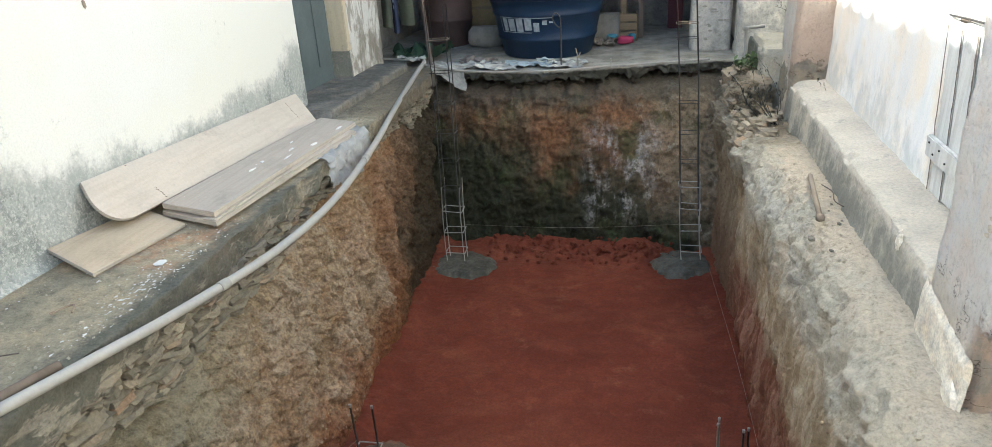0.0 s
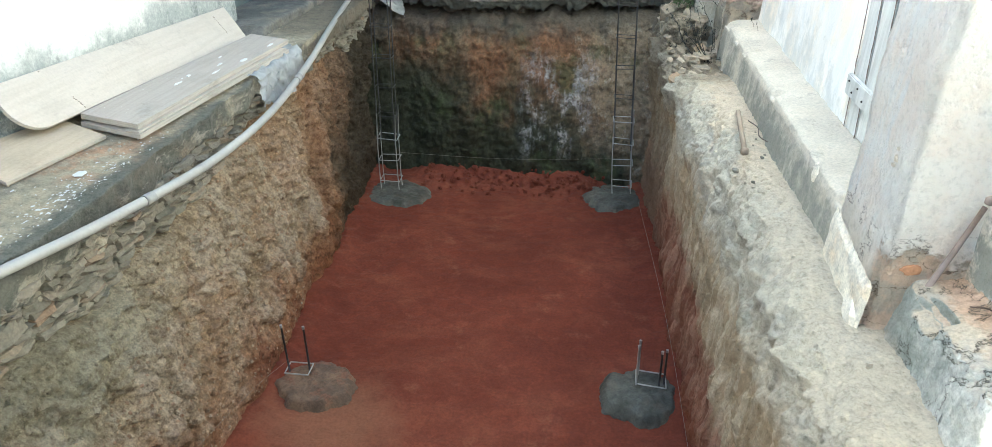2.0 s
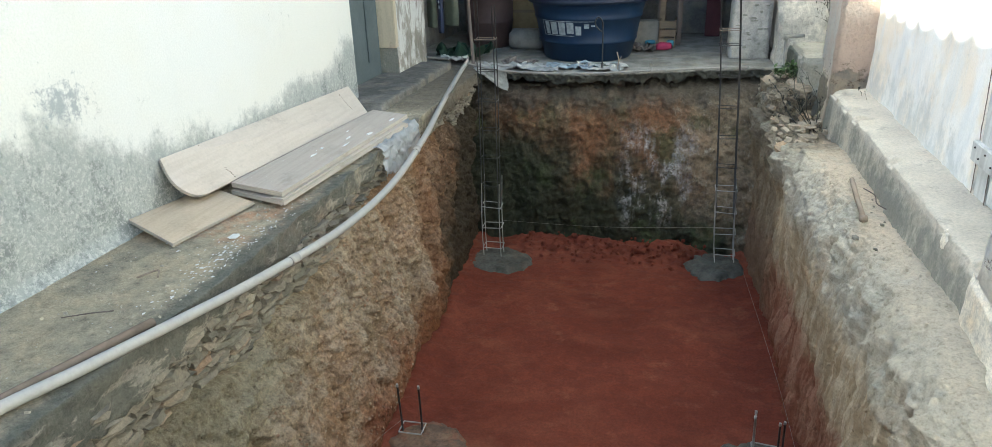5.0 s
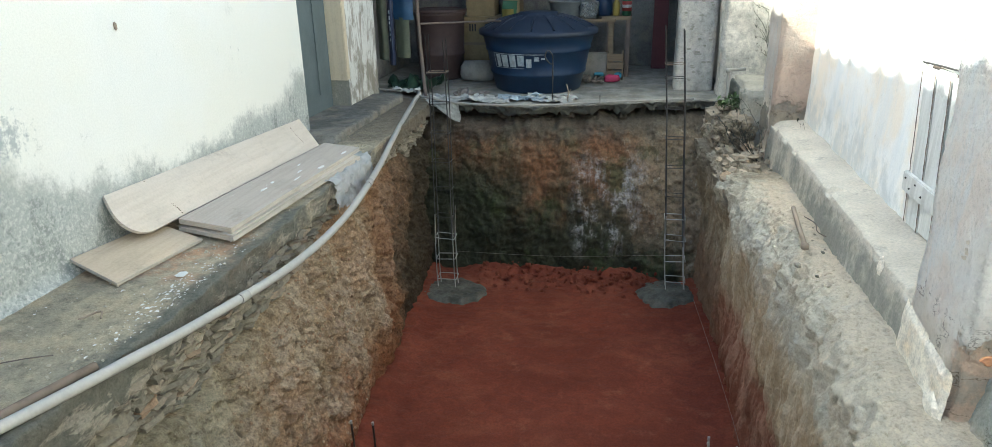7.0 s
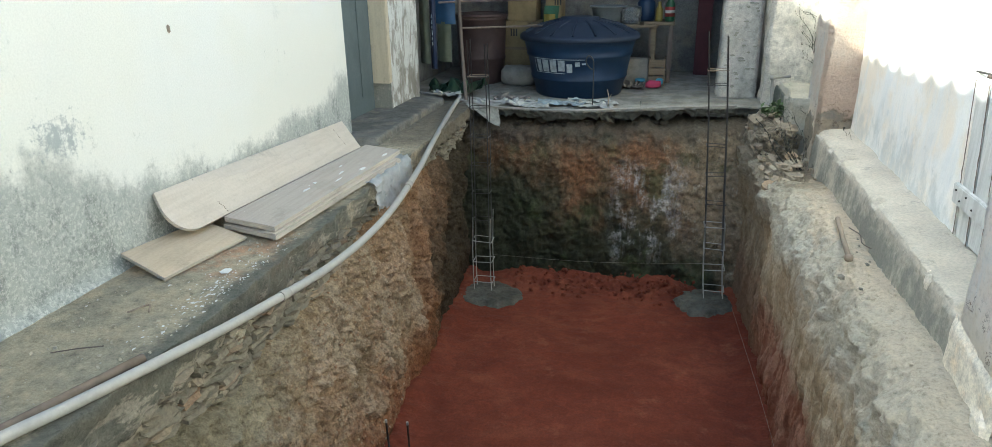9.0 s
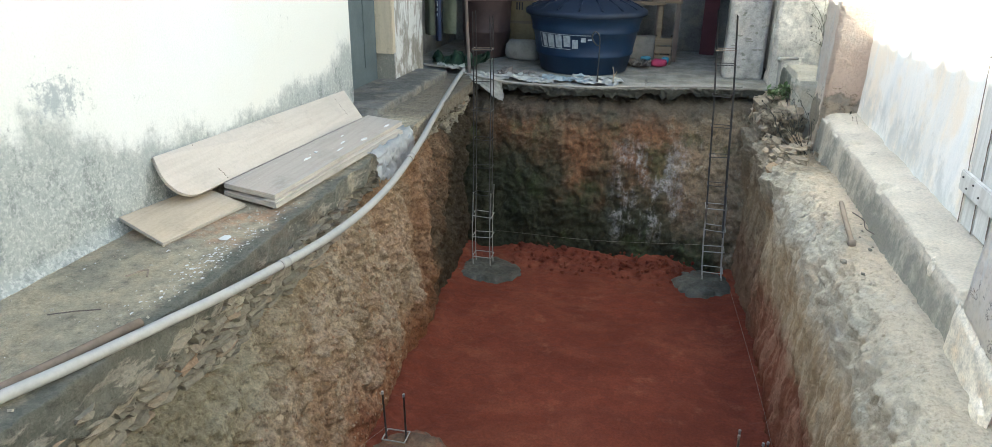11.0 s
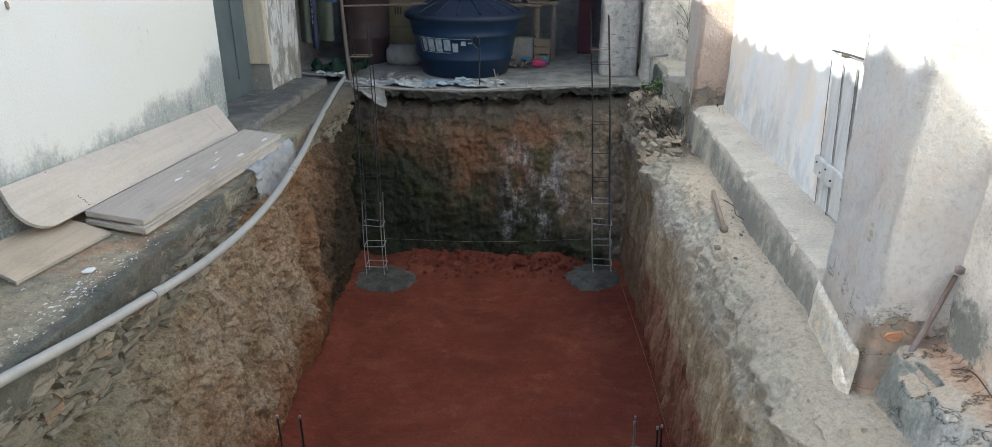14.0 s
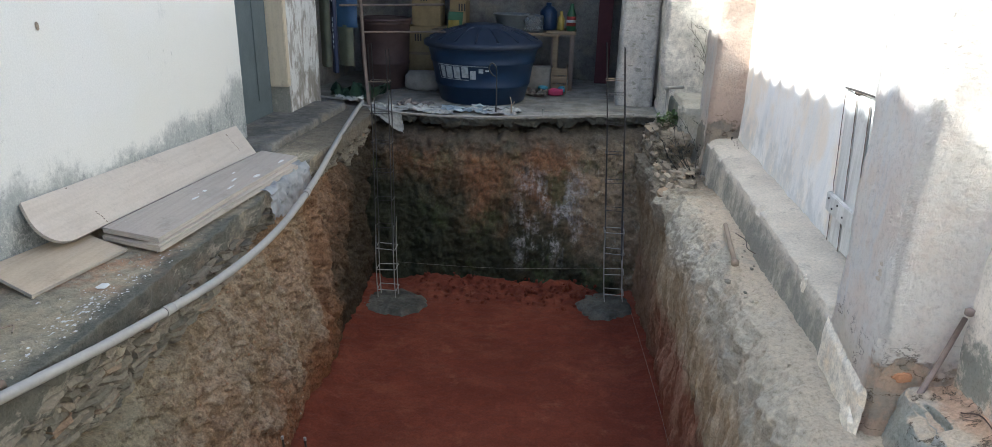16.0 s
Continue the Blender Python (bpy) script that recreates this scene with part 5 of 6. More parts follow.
# ---- reinforcement cages ----
def cage(loc, lean, top, n_low, label, spread=(0.155, 0.10), rods_up=4):
    """A tied steel cage standing in a concrete pad: pale short starter bars below, dark long bars above."""
    ob = thing("rebar_cage", loc, label, "rebar cage", "column cages in the pit")
    L = Vector(loc)
    hx, hy = spread[0] / 2, spread[1] / 2
    low = 0.72

    def at(dx, dy, z, shift=0.0):
        return L + Vector((dx + lean * z + shift, dy, z))

    for dx in (-hx, hx):
        for dy in (-hy, hy):
            pts = [at(dx, dy, z, 0.008 * math.sin(z * 5 + dx * 40)) for z in (-0.05, 0.2, 0.45, low + 0.05 * (dy > 0))]
            part("starter_bar", tube(pts, 0.0042, 6), M_wire, ob, "", True)
            pts = [at(dx * 0.9, dy * 0.9, z, 0.006 * math.sin(z * 3 + dy * 60)) for z in (0.45, 1.0, 1.6, top - 0.03 * (dx > 0))]
            part("long_bar", tube(pts, 0.0044, 6), M_rebar, ob, "", True)

    def stirrup(z, mat, tilt, r, k=1.0, mid=0.0):
        c = [at(dx * k * 1.08, dy * k * 1.08, z + tilt * dx + mid * dy) for dx, dy in ((-hx, -hy), (hx, -hy), (hx, hy), (-hx, hy))]
        bm = bmesh.new()
        for p, q in zip(c, c[1:] + c[:1]):
            tube([p, q], r, 5, bm)
        hook = c[0] + Vector((0.03, 0.02, -0.005))
        tube([c[0], hook], r, 5, bm)
        part("stirrup", bm, mat, ob)

    for k in range(n_low):
        stirrup(0.13 + 0.19 * k, M_wire, 0.06 * math.sin(k * 2.1), 0.0038, 1.0, 0.1)
    z = 0.13 + 0.19 * n_low
    k = 0
    while z < top - 0.2:
        stirrup(z, M_rebar, 0.05 * math.sin(k * 1.7), 0.0030, 0.92)
        z += 0.24
        k += 1
    stirrup(top - 0.28, M_dark_pipe, 0.02, 0.0028, 0.92)
    return ob


cage((-1.365, 5.68, FLOOR), -0.008, 2.19, 3, "slim steel column cage in a grey concrete pad")
cage((0.595, 5.90, FLOOR), -0.068, 2.24, 4, "leaning slim steel column cage in a grey concrete pad")


def pad(loc, rx, ry, h, seed, material, label):
    ob = thing("concrete_pad", loc, label, "concrete footing", "column footings in the pit")
    def at(u, v):
        a, r = 2 * math.pi * u, v
        k = 1 + 0.20 * fr(math.cos(a), math.sin(a), 0, 1.3, 4, seed) + 0.09 * fr(math.cos(a), math.sin(a), 0, 4, 4, seed)
        x, y = loc[0] + rx * r * k * math.cos(a), loc[1] + ry * r * k * math.sin(a)
        z = loc[2] + h * (1 - 0.25 * r * r - 0.75 * sm(0.80, 1.0, r)) - 0.03 * sm(0.95, 1, r) + 0.016 * fr(x, y, 0, 9, 4, seed) * (1 - 0.5 * r) + 0.008 * fr(x, y, 0, 30, 2, seed)
        return Vector((x, y, z))
    part("footing", sheet(at, 120, 26), material, ob, "", True)
    return ob


pad((-1.31, 5.62, FLOOR), 0.30, 0.24, 0.05, 1.0, M_wet_concrete, "flat grey concrete footing on red clay")
pad((0.53, 5.83, FLOOR), 0.26, 0.25, 0.055, 2.0, M_wet_concrete, "flat grey concrete footing on red clay")
pad((-1.12, 3.20, FLOOR), 0.235, 0.20, 0.065, 3.0, M_clay_concrete, "brown clay-dusted concrete footing with starter bars")
pad((0.66, 3.38, FLOOR), 0.22, 0.225, 0.075, 5.0, M_wet_concrete, "wet dark grey concrete footing with starter bars")

starter = thing("starter_bars", (-1.23, 3.24, FLOOR + 0.06), "black starter bars tied by a pale stirrup", "starter bars", "starter bars in the pit")
for x, y, h, tip in ((-1.292, 3.25, 0.37, -0.012), (-1.172, 3.25, 0.375, -0.006)):
    bar((x, y, FLOOR), (x + tip, y, FLOOR + h), 0.0062, M_rebar, starter, "rod")
    part("rod_tip", tube([(x + tip, y, FLOOR + h - 0.012), (x + tip, y, FLOOR + h + 0.006)], 0.008, 6), M_wire, starter)
sq = bmesh.new()
corners = [Vector(p) for p in ((-1.30, 3.20, -1.415), (-1.165, 3.20, -1.412), (-1.165, 3.29, -1.405), (-1.30, 3.29, -1.41))]
for p, q in zip(corners, corners[1:] + corners[:1]):
    tube([p, q], 0.004, 5, sq)
part("stirrup", sq, M_wire, starter)

starter = thing("starter_bars", (0.69, 3.42, FLOOR + 0.06), "pale and dark starter bars tied by a stirrup", "starter bars", "starter bars in the pit")
for x, y, h, m in ((0.632, 3.42, 0.335, M_wire), (0.645, 3.50, 0.31, M_wire), (0.757, 3.42, 0.31, M_rebar), (0.785, 3.45, 0.30, M_rebar)):
    bar((x, y, FLOOR), (x - 0.012, y, FLOOR + h), 0.0058, m, starter, "rod")
    part("rod_tip", tube([(x - 0.012, y, FLOOR + h - 0.012), (x - 0.012, y, FLOOR + h + 0.005)], 0.0075, 6), M_wire, starter)
sq = bmesh.new()
corners = [Vector(p) for p in ((0.625, 3.40, -1.405), (0.79, 3.40, -1.42), (0.79, 3.50, -1.405), (0.63, 3.51, -1.40))]
for p, q in zip(corners, corners[1:] + corners[:1]):
    tube([p, q], 0.004, 5, sq)
part("stirrup", sq, M_wire, starter)

near_bars = thing("starter_bars", (1.15, 1.42, -0.1), "thick ribbed steel bars standing by the step", "starter bars", "starter bars in the pit")
for x, y, h in ((1.075, 1.40, 0.29), (1.30, 1.40, 0.235)):
    bm = tube([(x + 0.0, y, -0.3), (x + 0.005, y, h)], 0.0062, 8)
    z = -0.15
    while z < h - 0.01:
        tube([(x + 0.004, y, z), (x + 0.004, y, z + 0.005)], 0.0066, 8, bm)
        z += 0.014
    part("rod", bm, M_rebar, near_bars, "", True)

for pts in (((0.72, 5.62, -1.40), (0.80, 4.4, -1.37), (0.84, 3.5, -1.36), (0.86, 2.0, -1.33)), ((-1.28, 3.22, -1.34), (-1.35, 2.9, -1.30), (-1.36, 2.0, -1.1)), ((-1.28, 5.66, -1.12), (-0.4, 5.72, -1.14), (0.55, 5.86, -1.13))):
    s = thing("string_line", pts[0], "thin pale nylon setting-out string", "string", "setting-out strings")
    part("cord", tube(spline(pts, 5), 0.0009, 4), M_string, s)

# ---- hose and pipes ----
hose_pts = ((-1.80, 0.85, 0.025), (-1.74, 1.15, 0.025), (-1.675, 1.405, 0.03), (-1.598, 1.642, 0.022), (-1.52, 1.98, 0.0), (-1.475, 2.42, -0.052), (-1.41, 3.041, -0.09), (-1.411, 3.692, -0.09), (-1.503, 4.486, -0.06), (-1.638, 5.305, -0.02), (-1.788, 6.315, 0.03), (-1.82, 6.62, 0.05), (-1.95, 6.95, 0.02))
hose = thing("hose", hose_pts[0], "stiff grey plastic hose curving along the pit edge", "hose")
part("tube", tube(spline(hose_pts, 12), 0.0195, 14), M_hose, hose, "", True)
hp = spline(hose_pts, 12)
for k in (64, 92):
    part("joint", tube([hp[k], hp[k + 1]], 0.0225, 14), M_hose, hose, "", True)
pipe = thing("iron_pipe", (-1.70, 1.4, 0.02), "rusty brown iron pipe lying on the ledge", "pipe")
part("shaft", tube(((-1.86, 0.9, 0.02), (-1.735, 1.40, 0.02), (-1.575, 1.93, 0.02)), 0.0165, 12), M_dark_pipe, pipe, "", True)
part("bore", tube(((-1.5755, 1.9285, 0.02), (-1.5745, 1.9315, 0.02)), 0.0125, 12), M_black, pipe)

pvc_pts = [(-1.78, 6.50, 0.055), (-1.4, 6.40, 0.018), (-0.73, 6.385, 0.012), (-0.19, 6.54, 0.016), (0.25, 6.66, 0.02), (0.70, 6.78, 0.022)]
pvc = thing("pvc_pipe", (-0.5, 6.4, 0.01), "thin dusty white pipe along the slab edge", "pipe")
pv = spline(pvc_pts, 8)
part("shaft", tube(pv, 0.0095, 10), M_pvc, pvc, "", True)
part("tee", tube([pv[25], pv[26]], 0.014, 10), M_pvc, pvc, "", True)
part("riser", tube([pv[25], pv[25] + Vector((0, 0.0, 0.065))], 0.008, 8), M_pvc, pvc, "", True)

elbow = thing("elbow_pipe", (0.985, 6.75, 0.0), "grey pipe elbow running into the wall", "pipe")
part("riser", tube(((0.988, 6.75, -0.06), (0.975, 6.75, 0.24), (0.972, 6.75, 0.27)), 0.014, 10), M_pvc, elbow, "", True)
part("arm", tube(((0.965, 6.75, 0.283), (1.12, 6.79, 0.29)), 0.014, 10), M_pvc, elbow, "", True)
part("bend", lathe([(0.0, -0.02), (0.02, -0.018), (0.022, 0.0), (0.02, 0.018), (0.0001, 0.02)], (0.971, 6.75, 0.279), 12), M_pvc, elbow, "", True)

# ---- plywood boards on the ledge ----
def board(outline, thick, material, name, label, edge=None):
    """A flat board from its four corners or rounded outline (upper face, counter-clockwise), with its own thickness."""
    bm = bmesh.new()
    pts = [Vector(p) for p in outline]
    n = Vector((0, 0, 0))
    for p, q in zip(pts, pts[1:] + pts[:1]):
        n += p.cross(q)
    n.normalize()
    if n.z < 0:
        pts.reverse()
        n = -n
    top = [bm.verts.new(p) for p in pts]
    bot = [bm.verts.new(p - n * thick) for p in pts]
    bm.faces.new(top)
    bm.faces.new(bot[::-1])
    for k in range(len(pts)):
        j = (k + 1) % len(pts)
        f = bm.faces.new((top[k], bot[k], bot[j], top[j]))
        f.material_index = 1
    ob = part(name, bm, material)
    ob.data.materials.append(edge or M_ply_edge)
    c = sum(pts, Vector()) / len(pts)
    ob.data.transform(Matrix.Translation(-c))
    ob.location = c
    return tagged(ob, label, "board", "formwork boards on the ledge")


def rounded(o, a, b, r, n=10):
    """Corner o between the ways a and b, rounded."""
    a, b, o = Vector(a).normalized(), Vector(b).normalized(), Vector(o)
    out = []
    for k in range(n + 1):
        t = math.pi / 2 * k / n
        out.append(o + a * r * (1 - math.sin(t)) + b * r * (1 - math.cos(t)))
    return out


hi0, hi1 = Vector((-2.205, 2.86, 0.275)), Vector((-2.205, 4.88, 0.185))
lo0, lo1 = Vector((-2.052, 2.765, 0.088)), Vector((-2.015, 4.755, 0.03))
curve_corner = rounded(lo0, hi0 - lo0, lo1 - lo0, 0.19)
board_a = board([hi1, hi0, *curve_corner, lo1], 0.016, M_ply, "plywood_board", "large pale plywood board leaning on the wall, one corner rounded")
board([(-2.215, 2.60, 0.075), (-1.937, 2.515, 0.020), (-1.86, 3.02, 0.022), (-2.17, 3.12, 0.05)], 0.015, M_ply_warm, "plywood_board", "tan plywood offcut lying on the ledge")
board([(-2.03, 3.10, 0.043), (-1.685, 3.005, 0.043), (-1.60, 4.46, 0.043), (-1.95, 4.56, 0.043)], 0.022, M_ply_grey, "plank", "cement-stained plank at the bottom of a stack")
board([(-1.76, 3.02, 0.052), (-1.69, 3.01, 0.052), (-1.605, 4.44, 0.052), (-1.675, 4.46, 0.052)], 0.008, M_ply, "batten", "thin pale batten on a stack of planks")
board([(-2.03, 3.11, 0.082), (-1.70, 3.025, 0.082), (-1.632, 4.54, 0.082), (-1.915, 4.63, 0.082)], 0.026, M_ply_grey, "plank", "cement-stained plank on top of a stack")
# stain marks across the leaning board
rnd = random.Random(9)
def on_a(u, v):
    return hi0.lerp(hi1, u).lerp(lo0.lerp(lo1, u), v)
na = (hi1 - hi0).cross(lo0 - hi0).normalized()
na = na if na.z > 0 else -na
for u0, du, v0, v1 in ((0.135, 0.075, 0.03, 0.96), (0.90, 0.02, 0.15, 0.9)):
    marks = bmesh.new()
    for k in range(34):
        if rnd.random() < 0.3:
            continue
        v = v0 + (v1 - v0) * k / 34
        u = u0 + du * v + 0.004 * (rnd.random() - 0.5)
        c, d = on_a(u, v) + na * 0.003, on_a(u + du / 34, v + (v1 - v0) / 34 * rnd.uniform(0.6, 1.1)) + na * 0.003
        w = Vector((0, 0.0028 + 0.0025 * rnd.random(), 0))
        marks.faces.new([marks.verts.new(p) for p in (c - w, c + w, d + w * 0.6, d - w * 0.6)])
    tagged(part("score_line", marks, M_rebar_rust, board_a, "dark broken score line"), "dark broken score line", kind="stuff")

top_plank = bpy.data.objects["plank.001"]
for k in range(9):
    y = rnd.uniform(3.5, 4.45)
    x = -1.93 + 0.06 * (y - 3.1) * 0.4 + rnd.uniform(0.02, 0.22)
    part("paint_smear", scab((x, y, 0.0835), (1, 0, 0), (0, 1, 0), rnd.uniform(0.006, 0.018), rnd.uniform(0.012, 0.05), k * 1.3, 0.0008, (24, 4)), M_flake, top_plank, "white paint smear")

# plastic film hanging from the stack
def film_at(u, v):
    y = lerp(3.95, 4.62, u)
    d = v * (0.36 - 0.10 * abs(u - 0.6))
    x = rim_left(y) - 0.13 + min(d, 0.15) + 0.018 * max(0, d - 0.15)
    z = 0.03 - 0.01 * v - max(0, d - 0.13) * 1.0
    return Vector((x + 0.02 + 0.02 * fr(u * 4, v * 3, 0, 2, 4), y + 0.03 * fr(u * 3, v * 4, 2, 2), z + 0.022 * fr(u * 5, v * 5, 5, 2, 4)))


film_ob = thing("plastic_film", (-1.6, 4.3, 0.0), "crumpled milky plastic film hanging over the edge", "plastic film")
part("film", sheet(film_at, 50, 30), M_film, film_ob, "", True)

# ---- stick on the bank ----
stick = thing("stick", (1.08, 4.05, -0.19), "weathered wooden stick with a knob at its end", "stick")
part("shaft", tube(((1.098, 4.34, -0.148), (1.066, 4.05, -0.146), (1.036, 3.745, -0.142)), 0.0135, 9), M_stick, stick, "", True)
part("knob", rock((0.045, 0.04, 0.045), 5, 2, 0.1), M_stick, stick, at=(1.034, 3.73, -0.142), smooth=True)

pebbles = (((1.115, 3.70), 0.022), ((1.135, 3.74), 0.014), ((0.96, 3.52), 0.035), ((1.10, 3.86), 0.012), ((1.13, 3.95), 0.014), ((1.145, 4.05), 0.012), ((1.02, 3.40), 0.02))
for k, ((x, y), size) in enumerate(pebbles):
    pb = thing("pebble", (x, y, -0.165), "small dark stone lying on the dusty bank", "stone", "pebbles on the bank")
    part("stone", rock((size, size * 1.2, size * 0.8), 70 + k), M_stone, pb, at=(x, y, -0.158))
bent = thing("wire", (1.14, 4.0, -0.15), "thin bent wire beside the stick", "wire")
part("strand", tube(spline(((1.135, 4.22, -0.155), (1.165, 4.10, -0.15), (1.15, 3.98, -0.152), (1.175, 3.90, -0.15)), 6), 0.003, 5), M_post, bent)

rod = thing("iron_rod", (1.33, 2.34, 0.0), "thick rusty iron bar leaning in the buttress corner", "iron rod")
part("shaft", tube(((1.336, 2.343, 0.0), (1.372, 2.343, 0.13), (1.412, 2.345, 0.285)), 0.0105, 10, r_end=0.008), M_old_iron, rod, "", True)
part("head", rock((0.030, 0.026, 0.032), 8, 2, 0.15), M_old_iron, rod, at=(1.416, 2.340, 0.308), smooth=True)
wire = thing("wire", (1.38, 2.05, 0.0), "rusty bent wire lying on the step", "wire")
part("strand", tube(spline(((1.391, 2.203, 0.03), (1.421, 2.15, 0.055), (1.408, 2.018, 0.057), (1.407, 1.945, 0.06), (1.381, 1.789, 0.055)), 6), 0.0022, 6), M_rebar_rust, wire, "", True)

# bare masonry, cracks and a cable on the near wall
def patch_at(u, v):
    a, r = 2 * math.pi * u, v
    k = 1 + 0.35 * fr(math.cos(a), math.sin(a), 0, 1.4, 4, 6.0)
    y, z = 1.73 + 0.225 * r * k * math.cos(a), 0.645 + 0.125 * r * k * math.sin(a)
    return Vector((1.432 + 0.014 * (1 - sm(0.8, 1.0, r)) + 0.012 * fr(y, z, 0, 14, 4), y, z))


part("bare_patch", sheet(patch_at, 80, 20), M_masonry, wall_2, "bare ochre masonry where plaster fell", True)
def fissure(points, r, seed):
    """A ragged crack: a dark broken line in the plaster."""
    pts = []
    for k, p in enumerate(spline([Vector(q) for q in points], 6)):
        pts.append(p + Vector((0, 0.008 * fr(k, 0, 0, 0.9, 3, seed), 0.008 * fr(k, 1, 0, 0.8, 3, seed + 2))))
    return tube(pts, r, 4)


for k, pts in enumerate((((1.439, 2.05, 0.83), (1.439, 2.03, 0.75), (1.439, 2.0, 0.70), (1.439, 1.975, 0.65), (1.439, 1.96, 0.58)),
                         ((1.439, 1.96, 0.58), (1.439, 1.90, 0.55), (1.439, 1.80, 0.54), (1.439, 1.70, 0.50)),
                         ((1.439, 1.85, 0.17), (1.439, 1.78, 0.20), (1.439, 1.74, 0.26), (1.439, 1.68, 0.30)),
                         ((1.439, 1.84, 0.12), (1.439, 1.76, 0.10), (1.439, 1.66, 0.14)))):
    part("crack", fissure(pts, 0.0026, k * 1.7), M_dark_pipe, wall_2)
cable = thing("cable", (1.43, 2.1, 0.95), "dark cable end hanging down the wall", "cable")
part("cord", tube(((1.43, 2.14, 1.25), (1.428, 2.115, 1.0), (1.428, 2.10, 0.88)), 0.004, 6), M_rebar, cable, "", True)
part("end", tube(((1.428, 2.098, 0.875), (1.428, 2.078, 0.79)), 0.010, 8, r_end=0.004), M_rebar, cable, "", True)

# ---- things on the platform ----
post = thing("post", (-1.80, 6.78, 0), "brown wooden post with thin rails", "post")
part("upright", tube(((-1.795, 6.75, 0.0), (-1.82, 6.75, 0.45), (-1.862, 6.75, 1.6)), 0.018, 10, r_end=0.016), M_post, post, "", True)
part("rail", tube(((-1.84, 6.78, 0.675), (-1.08, 6.92, 0.69)), 0.009, 8), M_post, post, "", True)
part("rail", tube(((-2.05, 6.80, 0.905), (-1.1, 6.95, 0.93)), 0.010, 8), M_post, post, "", True)

barrel = thing("barrel", (-1.93, 7.9, 0), "dark brown plastic barrel", "barrel")
part("body", lathe([(0.22, 0.0), (0.235, 0.02), (0.255, 0.25), (0.262, 0.26), (0.262, 0.28), (0.257, 0.29), (0.27, 0.66), (0.285, 0.67), (0.285, 0.72), (0.27, 0.725)], (-1.93, 7.9, 0), 40), M_barrel, barrel, "", True)
part("rim", lathe([(0.285, 0.70), (0.295, 0.705), (0.295, 0.73), (0.26, 0.735), (0.255, 0.72)], (-1.93, 7.9, 0), 40), M_barrel, barrel, "", True)


def crumple(loc, sx, sy, h, seed, drop=None):
    def at(u, v):
        x, y = loc[0] + sx * (u - 0.5), loc[1] + sy * (v - 0.5)
        x += 0.12 * sx * fr(u * 3, v * 2, 1, 1.5, 3, seed)
        y += 0.45 * sy * fr(u * 2, v * 3, 2, 1.2, 3, seed)
        z = loc[2] + h * (0.15 + 1.3 * abs(fr(u * 3, v * 2, 0, 1.1, 3, seed)))
        if drop:
            z -= max(0, slab_edge(x) - y) * drop
            y = max(y, slab_edge(x) - 0.03)
        return Vector((x, y, z))
    return sheet(at, 17, 11)


for k, (x, y, sx, sy, h, m, lab) in enumerate((
        (-1.50, 6.66, 0.46, 0.24, 0.05, M_sack_white, "crumpled dirty white woven sack"),
        (-1.17, 6.62, 0.44, 0.26, 0.05, M_sack_white, "crumpled dirty white woven sack"),
        (-0.86, 6.70, 0.46, 0.22, 0.055, M_sack_blue, "crumpled blue and white plastic sack"),
        (-0.52, 6.66, 0.34, 0.24, 0.045, M_sack_white, "crumpled dirty white woven sack"),
        (-1.36, 6.80, 0.34, 0.20, 0.06, M_cloth, "grimy rag heap"),
        (-0.62, 6.80, 0.40, 0.16, 0.05, M_sack_white, "crumpled dirty white woven sack"))):
    s = thing("sack", (x, y, 0.0), lab + " on the slab", "sack", "sacks on the slab edge")
    part("cloth", crumple((x, y, 0.004), sx, sy, h * 0.8, k * 1.7), m, s)
hang = thing("sack", (-1.55, 6.5, 0.0), "white sack corner hanging over the slab edge", "sack", "sacks on the slab edge")
def hang_at(u, v):
    x = lerp(-1.72, -1.40, u)
    d = v * (0.34 * (0.35 + 0.65 * u))
    over = max(0, d - 0.12)
    return Vector((x + 0.1 * over + 0.02 * fr(u * 3, v * 3, 0, 2), slab_edge(x) + 0.10 - min(d, 0.13) - 0.02 + 0.02 * fr(u * 4, v * 4, 4, 2), 0.022 - over * 0.95 + 0.012 * fr(u * 4, v * 3, 1, 2)))
part("cloth", sheet(hang_at, 26, 26), M_sack_white, hang, "", True)

# printed sack hung on the wall
bag = thing("hanging_sack", (-2.12, 6.95, 0.6), "printed feed sack hanging by the wall, navy blue and olive", "sack")
def bag_at(x0, x1, z0, z1, off=0.0):
    return sheet(lambda u, v: Vector((lerp(x0, x1, u), 6.95 + off + 0.03 * math.sin(4 * u + 2) + 0.012 * fr(lerp(x0, x1, u), lerp(z0, z1, v), 0, 6), lerp(z0, z1, v))), 14, 20)
part("panel", bag_at(-2.31, -2.20, 0.32, 1.35), M_olive, bag, "dull olive side panel", True)
part("panel", bag_at(-2.20, -2.13, 0.27, 1.35, -0.012), M_navy, bag, "navy band with rotated print", True)
part("panel", bag_at(-2.13, -1.98, 0.34, 0.72), M_olive, bag, "pale olive front panel", True)
part("panel", bag_at(-2.14, -1.93, 0.70, 1.35, -0.006), M_sack_blue_dark, bag, "blue printed panel", True)
for z0, z1, w in ((0.50, 0.53, 0.030), (0.55, 0.575, 0.028), (0.595, 0.64, 0.030), (0.66, 0.685, 0.028), (0.70, 0.735, 0.030), (0.755, 0.79, 0.032), (0.93, 0.99, 0.03)):
    part("print_bar", bag_at(-2.185, -2.185 + w, z0, z1, -0.019), M_worn_white, bag)

